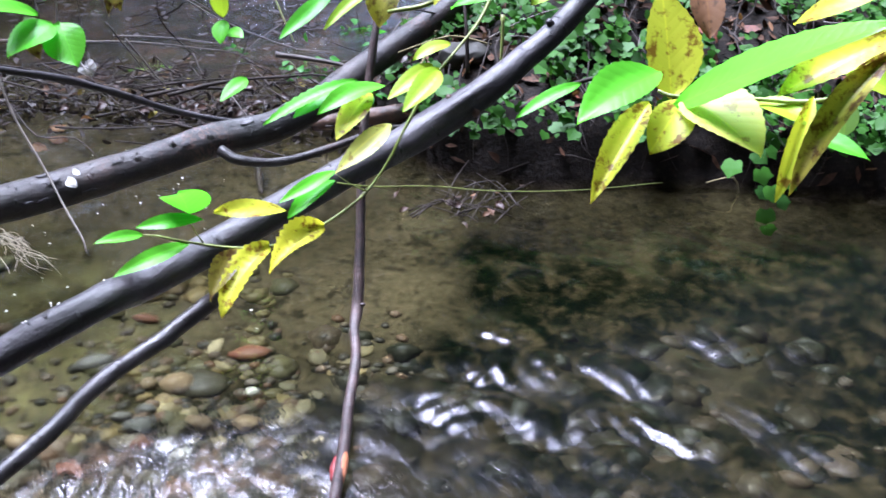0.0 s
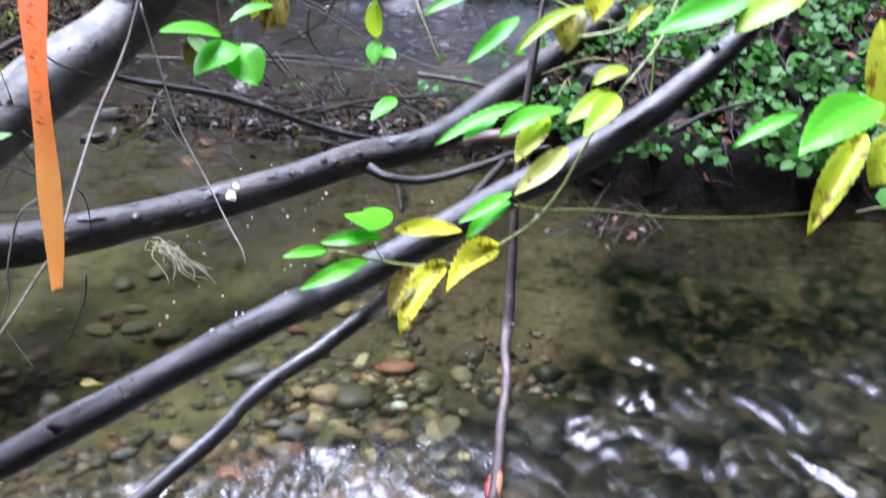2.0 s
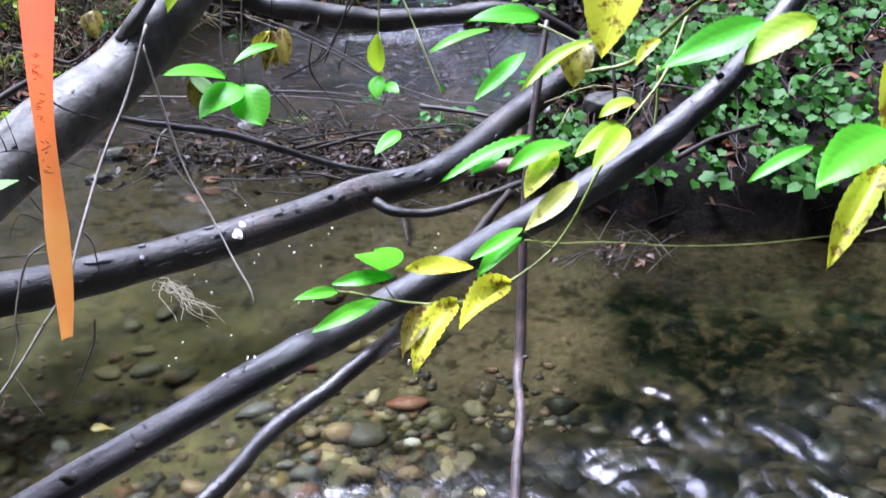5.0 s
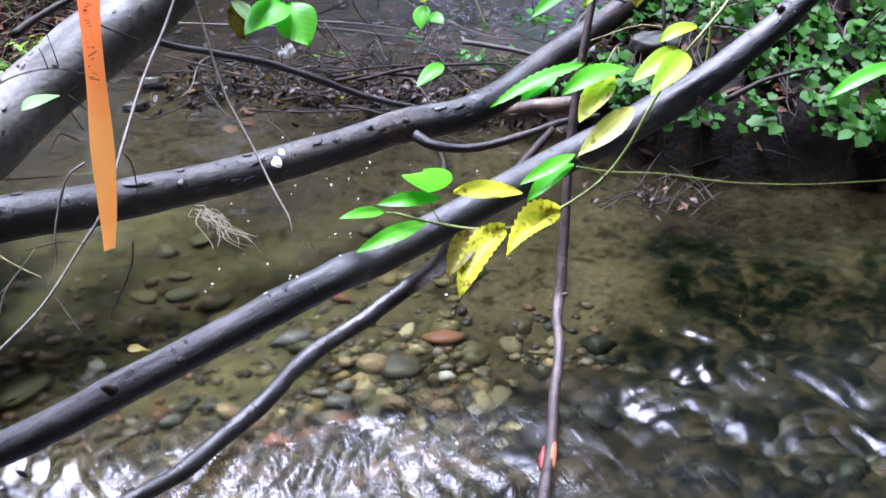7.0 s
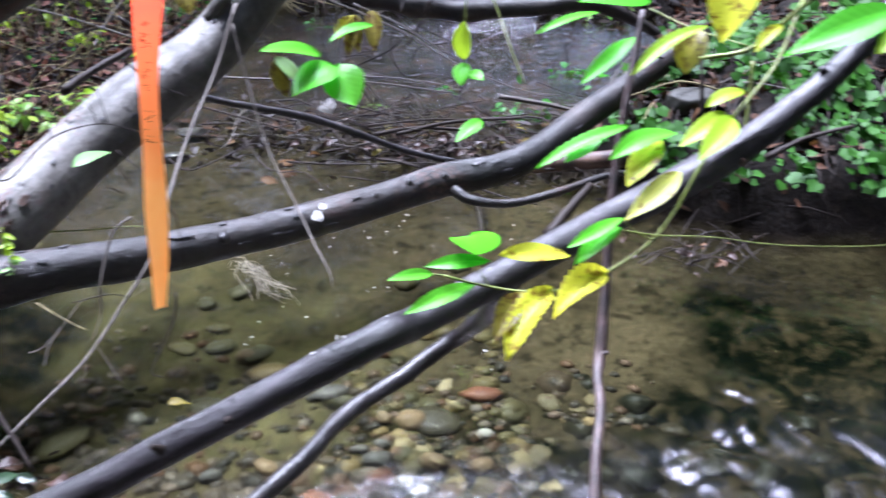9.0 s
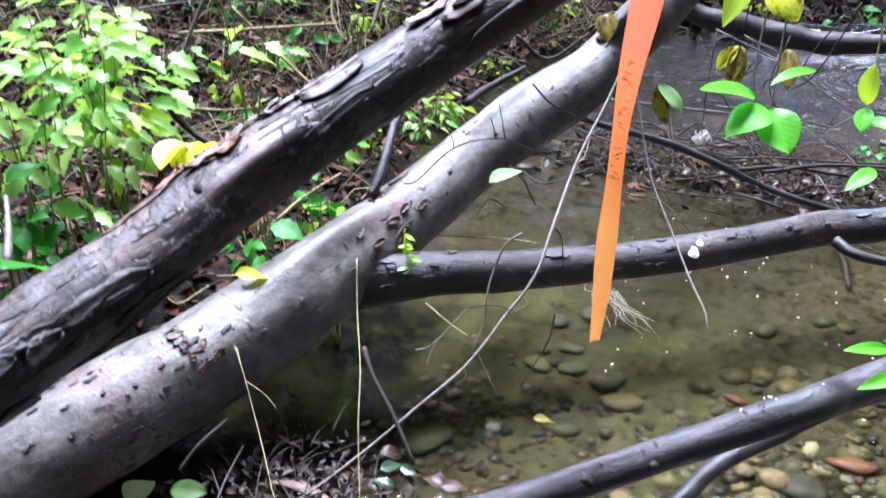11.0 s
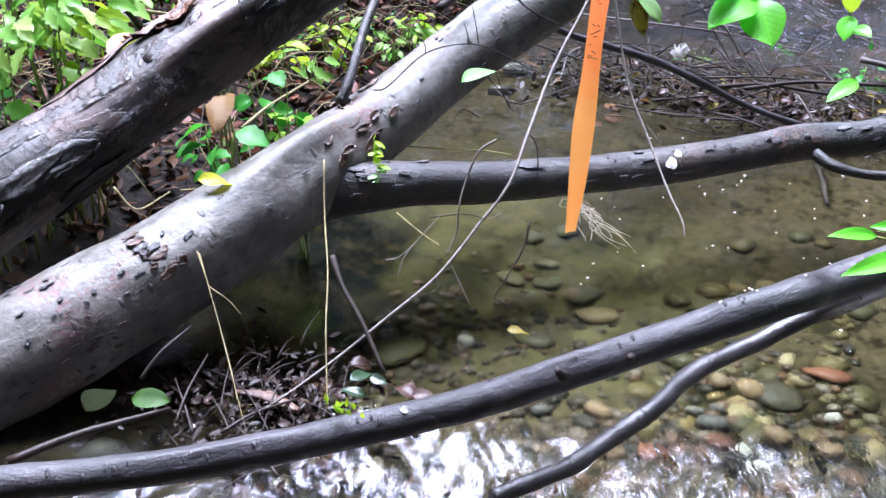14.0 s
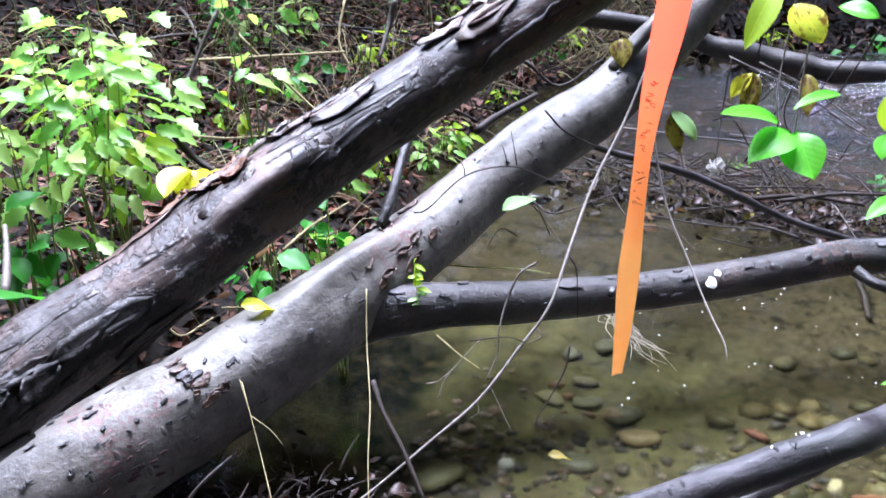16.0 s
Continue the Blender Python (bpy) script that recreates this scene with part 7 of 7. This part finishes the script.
scatter("woodland_foliage", 60000, woods_spot, flat_leaf(0.10, 0.24, 0.8), WOODS, "unseen dark woods added to block low sky around the creek", "woods")
trunk_rng = random.Random(71)
for i in range(22):
    a = 6.283 * i / 22 + trunk_rng.uniform(-0.1, 0.1)
    # no trunk in the gap kept for the mirrored sky
    if 1.40 < a < 1.86:
        continue
    d = trunk_rng.uniform(5.6, 8.5)
    x, y = -0.5 + d * math.cos(a), 1.5 + d * math.sin(a)
    g = ground_at(x, y)
    h = trunk_rng.uniform(5, 8)
    r = trunk_rng.uniform(0.06, 0.14)
    tree = thing("tree", (x, y, g), "dark upright tree of the unseen woods added around the creek", "tree", "trees round the creek")
    top = Vector((x + trunk_rng.gauss(0, 0.4), y + trunk_rng.gauss(0, 0.4), g + h))
    base = Vector((x, y, g - 0.1))
    part("trunk", tube(bmesh.new(), [base, base.lerp(top, 0.35), base.lerp(top, 0.7), top], [r * 1.3, r, r * 0.7, r * 0.3], 10, 5, 0.1, 3), BARK_TAN, tree)
    crown = bmesh.new()
    for k in range(5):
        q = base.lerp(top, trunk_rng.uniform(0.45, 0.95))
        b = trunk_rng.uniform(0, 6.28)
        e = q + Vector((math.cos(b), math.sin(b), 0.5)) * trunk_rng.uniform(0.7, 1.4)
        part("limb", twig([q, q.lerp(e, 0.5) + Vector((0, 0, 0.1)), e], r * 0.4, 0.3, 6, 3), BARK_TAN, tree)
        for n_leaf in range(130):
            c = q.lerp(e, trunk_rng.uniform(0.3, 1.1)) + Vector([trunk_rng.gauss(0, 0.3) for _ in range(3)])
            m = Euler([trunk_rng.uniform(-0.9, 0.9) for _ in range(2)] + [trunk_rng.uniform(0, 6.28)]).to_matrix()
            s = trunk_rng.uniform(0.05, 0.12)
            crown.faces.new([crown.verts.new(c + m @ Vector(w) * s) for w in ((0, -1, 0), (0.45, 0, 0.1), (0, 1, 0), (-0.45, 0, 0.1))])
    part("crown", crown, WOODS, tree, "sparse dark green leaves")

# undergrowth over the rest of the banks
rng = random.Random(91)


def wide_spot():
    while True:
        x, y = rng.uniform(-7, 6), rng.uniform(-5, 8)
        if -3.3 < x < 1.6 and 0.5 < y < 4.6:
            continue
        h = ground_at(x, y)
        if h > 0.03:
            return x, y, h + 0.03 * rng.random()


scatter("outer_leaf_litter", 9000, wide_spot, flat_leaf(0.03, 0.07, 0.5), LITTER, "dead leaves over the outer banks", "leaf litter")


def low_growth_spot():
    """Low growth, kept clear upstream so the pool can mirror the sky."""
    while True:
        x, y, z = wide_spot()
        if not (abs(x + 0.6) < 1.7 and y > 4.0):
            return x, y, z + 0.25 * rng.random() ** 2


scatter("undergrowth", 9000, low_growth_spot, flat_leaf(0.03, 0.08, 0.7), WOODS, "low dark undergrowth over the outer banks", "undergrowth")


def overhang_spot():
    a, d, e = radians(rng.uniform(-25, 89)), rng.uniform(3.4, 5.6), radians(rng.uniform(14, 40))
    z = d * math.tan(e)
    return (-0.3 + d * math.cos(a), 1.4 + d * math.sin(a), z) if z > 1.05 else None


# added above the view to block low sky and darken what the water mirrors
scatter("overhanging_foliage", 16000, overhang_spot, flat_leaf(0.07, 0.18, 0.8), WOODS, "unseen dark foliage added over the far banks to darken reflections", "foliage")


def rear_spot():
    y = rng.uniform(-4.5, -0.45)
    return rng.uniform(-5, 5), y, rng.uniform(1.75 if y > -0.8 else 1.15, 4.4)


# added behind the viewpoint to darken the sides that face it
scatter("rear_canopy_foliage", 20000, rear_spot, flat_leaf(0.09, 0.2, 0.8), WOODS, "unseen dark foliage added over the near bank to block sky from behind", "foliage")


def high_blocker_spot():
    x, y = rng.uniform(-4.0, 5.5), rng.uniform(-4.0, 0.7)
    return (x, y + 0.25 * max(x, 0.0), rng.uniform(2.7, 4.6))


# added overhead, out of view, so skylight comes mostly from upstream
scatter("high_canopy_foliage", 15000, high_blocker_spot, flat_leaf(0.09, 0.2, 0.8), WOODS, "unseen dark foliage added high over the near bank to cut skylight", "foliage")

# upright dry stalks and low scattered weeds on the sloping bank
rng = random.Random(91)
for i in range(95):
    x, y = rng.uniform(-3.0, -1.65), rng.uniform(2.0, 4.6)
    p = Vector((x, y, ground_at(x, y) - 0.01))
    top = p + Vector((rng.gauss(0, 0.10), rng.gauss(0, 0.10), rng.uniform(0.12, 0.45)))
    mid = p.lerp(top, 0.5) + Vector((rng.gauss(0, 0.02), rng.gauss(0, 0.02), 0))
    single("stalk", twig([p, mid, top], rng.uniform(0.0015, 0.0042), 0.5, 5, 4), rng.choice((STRAW, TWIG_PALE, TWIG_DARK, TWIG_GREEN)), p, "thin upright stalk on the bank", "stalk", "stalks on the bank")
for i in range(16):
    x, y = rng.uniform(-2.9, -1.75), rng.uniform(1.9, 3.9)
    bush((x, y, ground_at(x, y) + 0.08), rng.uniform(0.05, 0.10), 0.05, rng.randint(7, 14), rng.uniform(0.035, 0.055), rng.choice((SHRUB_LEAVES, LIME_LEAVES, DEEP_LEAVES)), 300 + i, "scattered green weed on the bank", 0.6, 3)


# thin pale and dark twigs hanging across the upper pool
for pts, r, mat in (
    ([(-0.775, 2.25, 0.462), (-0.612, 2.25, 0.396), (-0.49, 2.25, 0.326), (-0.345, 2.25, 0.269), (-0.249, 2.25, 0.257)], 0.0022, TWIG_PALE),
    ([(-0.736, 2.2, 0.331), (-0.691, 2.2, 0.263), (-0.652, 2.2, 0.214), (-0.61, 2.2, 0.184), (-0.56, 2.28, 0.15)], 0.0020, TWIG_PALE),
    ([(-0.773, 2.35, 0.259), (-0.638, 2.35, 0.256), (-0.507, 2.35, 0.242)], 0.0026, TWIG_PALE),
    ([(-0.47, 2.0, 0.587), (-0.496, 2.0, 0.522), (-0.534, 2.0, 0.443), (-0.571, 2.0, 0.411)], 0.0020, TWIG_DARK),
    ([(-0.179, 2.2, 0.558), (-0.138, 2.2, 0.496), (-0.083, 2.2, 0.441), (-0.055, 2.2, 0.401)], 0.0026, TWIG_PALE),
):
    single("hanging_twig", twig(pts, r, 0.5, 6), mat, pts[0], "thin bare twig hanging over the upper pool", "twig", "twigs over the dam")


def pool_bed_spot():
    while True:
        x, y = rng.uniform(-1.5, 0.1), rng.uniform(2.65, 4.2)
        h = ground_at(x, y)
        if h < -0.01:
            return x, y, h + 0.01 + (0.03 * rng.random() ** 3)


scatter("sunken_litter", 420, pool_bed_spot, flat_leaf(0.02, 0.05, 0.35), LITTER, "sunken dead leaves on the floor of the upper pool", "leaf litter")
scatter("sunken_pale_leaves", 130, pool_bed_spot, flat_leaf(0.015, 0.04, 0.35), BROWN, "paler sunken leaves on the floor of the upper pool", "leaf litter")


def pool_top_spot():
    while True:
        x, y = rng.uniform(-1.5, 0.05), rng.uniform(2.7, 4.1)
        if ground_at(x, y) < -0.02:
            return x, y, 0.004


scatter("floating_bits", 260, pool_top_spot, flat_leaf(0.008, 0.030, 0.06), DEBRIS, "dark leaf bits floating on the upper pool", "leaf litter")


def log_bank_spot():
    x = rng.uniform(-1.5, 0.6)
    y = rng.uniform(4.15, 5.3)
    return x, y, max(ground_at(x, y), 0.0) + 0.004 + 0.015 * rng.random()


scatter("far_leaf_litter", 1300, log_bank_spot, flat_leaf(0.015, 0.04, 0.8), DEBRIS, "wet dead leaves heaped behind the far log", "leaf litter")



def dam_spot():
    x = rng.uniform(-1.25, -0.02)
    y = 2.54 + 0.05 * math.sin(4 * x) + rng.gauss(0, 0.11)
    return x, y, max(ground_at(x, y), 0.0) + 0.003 + 0.035 * rng.random() ** 2


scatter("dam_debris", 1500, dam_spot, flat_leaf(0.004, 0.017, 0.7), DEBRIS, "black rotten leaves and bits packed in the debris dam", "debris")


def drift_spot():
    x, y = rng.gauss(-1.08, 0.11), rng.gauss(0.97, 0.10)
    if ground_at(x, y) < -0.02:
        return None
    return x, y, max(ground_at(x, y), 0.0) + 0.003 + 0.02 * rng.random()


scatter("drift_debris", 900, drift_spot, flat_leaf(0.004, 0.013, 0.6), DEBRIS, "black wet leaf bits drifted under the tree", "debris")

# thin dark twigs leaning over the dam and the upper pool
rng = random.Random(133)
for i in range(46):
    x, y = rng.uniform(-1.35, 0.25), rng.uniform(2.35, 3.9) if i % 3 else rng.uniform(2.4, 2.75)
    p = Vector((x, y, max(ground_at(x, y), -0.02)))
    a = rng.uniform(0, 6.28)
    way = Vector((math.cos(a), 0.5 * math.sin(a), rng.uniform(0.05, 0.7))).normalized() * rng.uniform(0.12, 0.42)
    mid = p + way * 0.5 + Vector((rng.gauss(0, 0.03), rng.gauss(0, 0.03), rng.gauss(0.01, 0.02)))
    fork = mid + way * 0.3 + Vector((rng.gauss(0, 0.05), rng.gauss(0, 0.05), rng.uniform(0, 0.06)))
    host = thing("branched_twig", p, "thin dark forked twig stuck in the debris dam", "twig", "twigs over the dam")
    r = rng.uniform(0.0012, 0.003)
    stem = part("stem", twig([p, mid, p + way], r, 0.4, 5, 3), TWIG_DARK if rng.random() < 0.8 else TWIG_PALE, host)
    part("side_twig", twig([mid, mid.lerp(fork, 0.6) + Vector((0, 0, 0.008)), fork], r * 0.6, 0.5, 5, 3), TWIG_DARK, host)
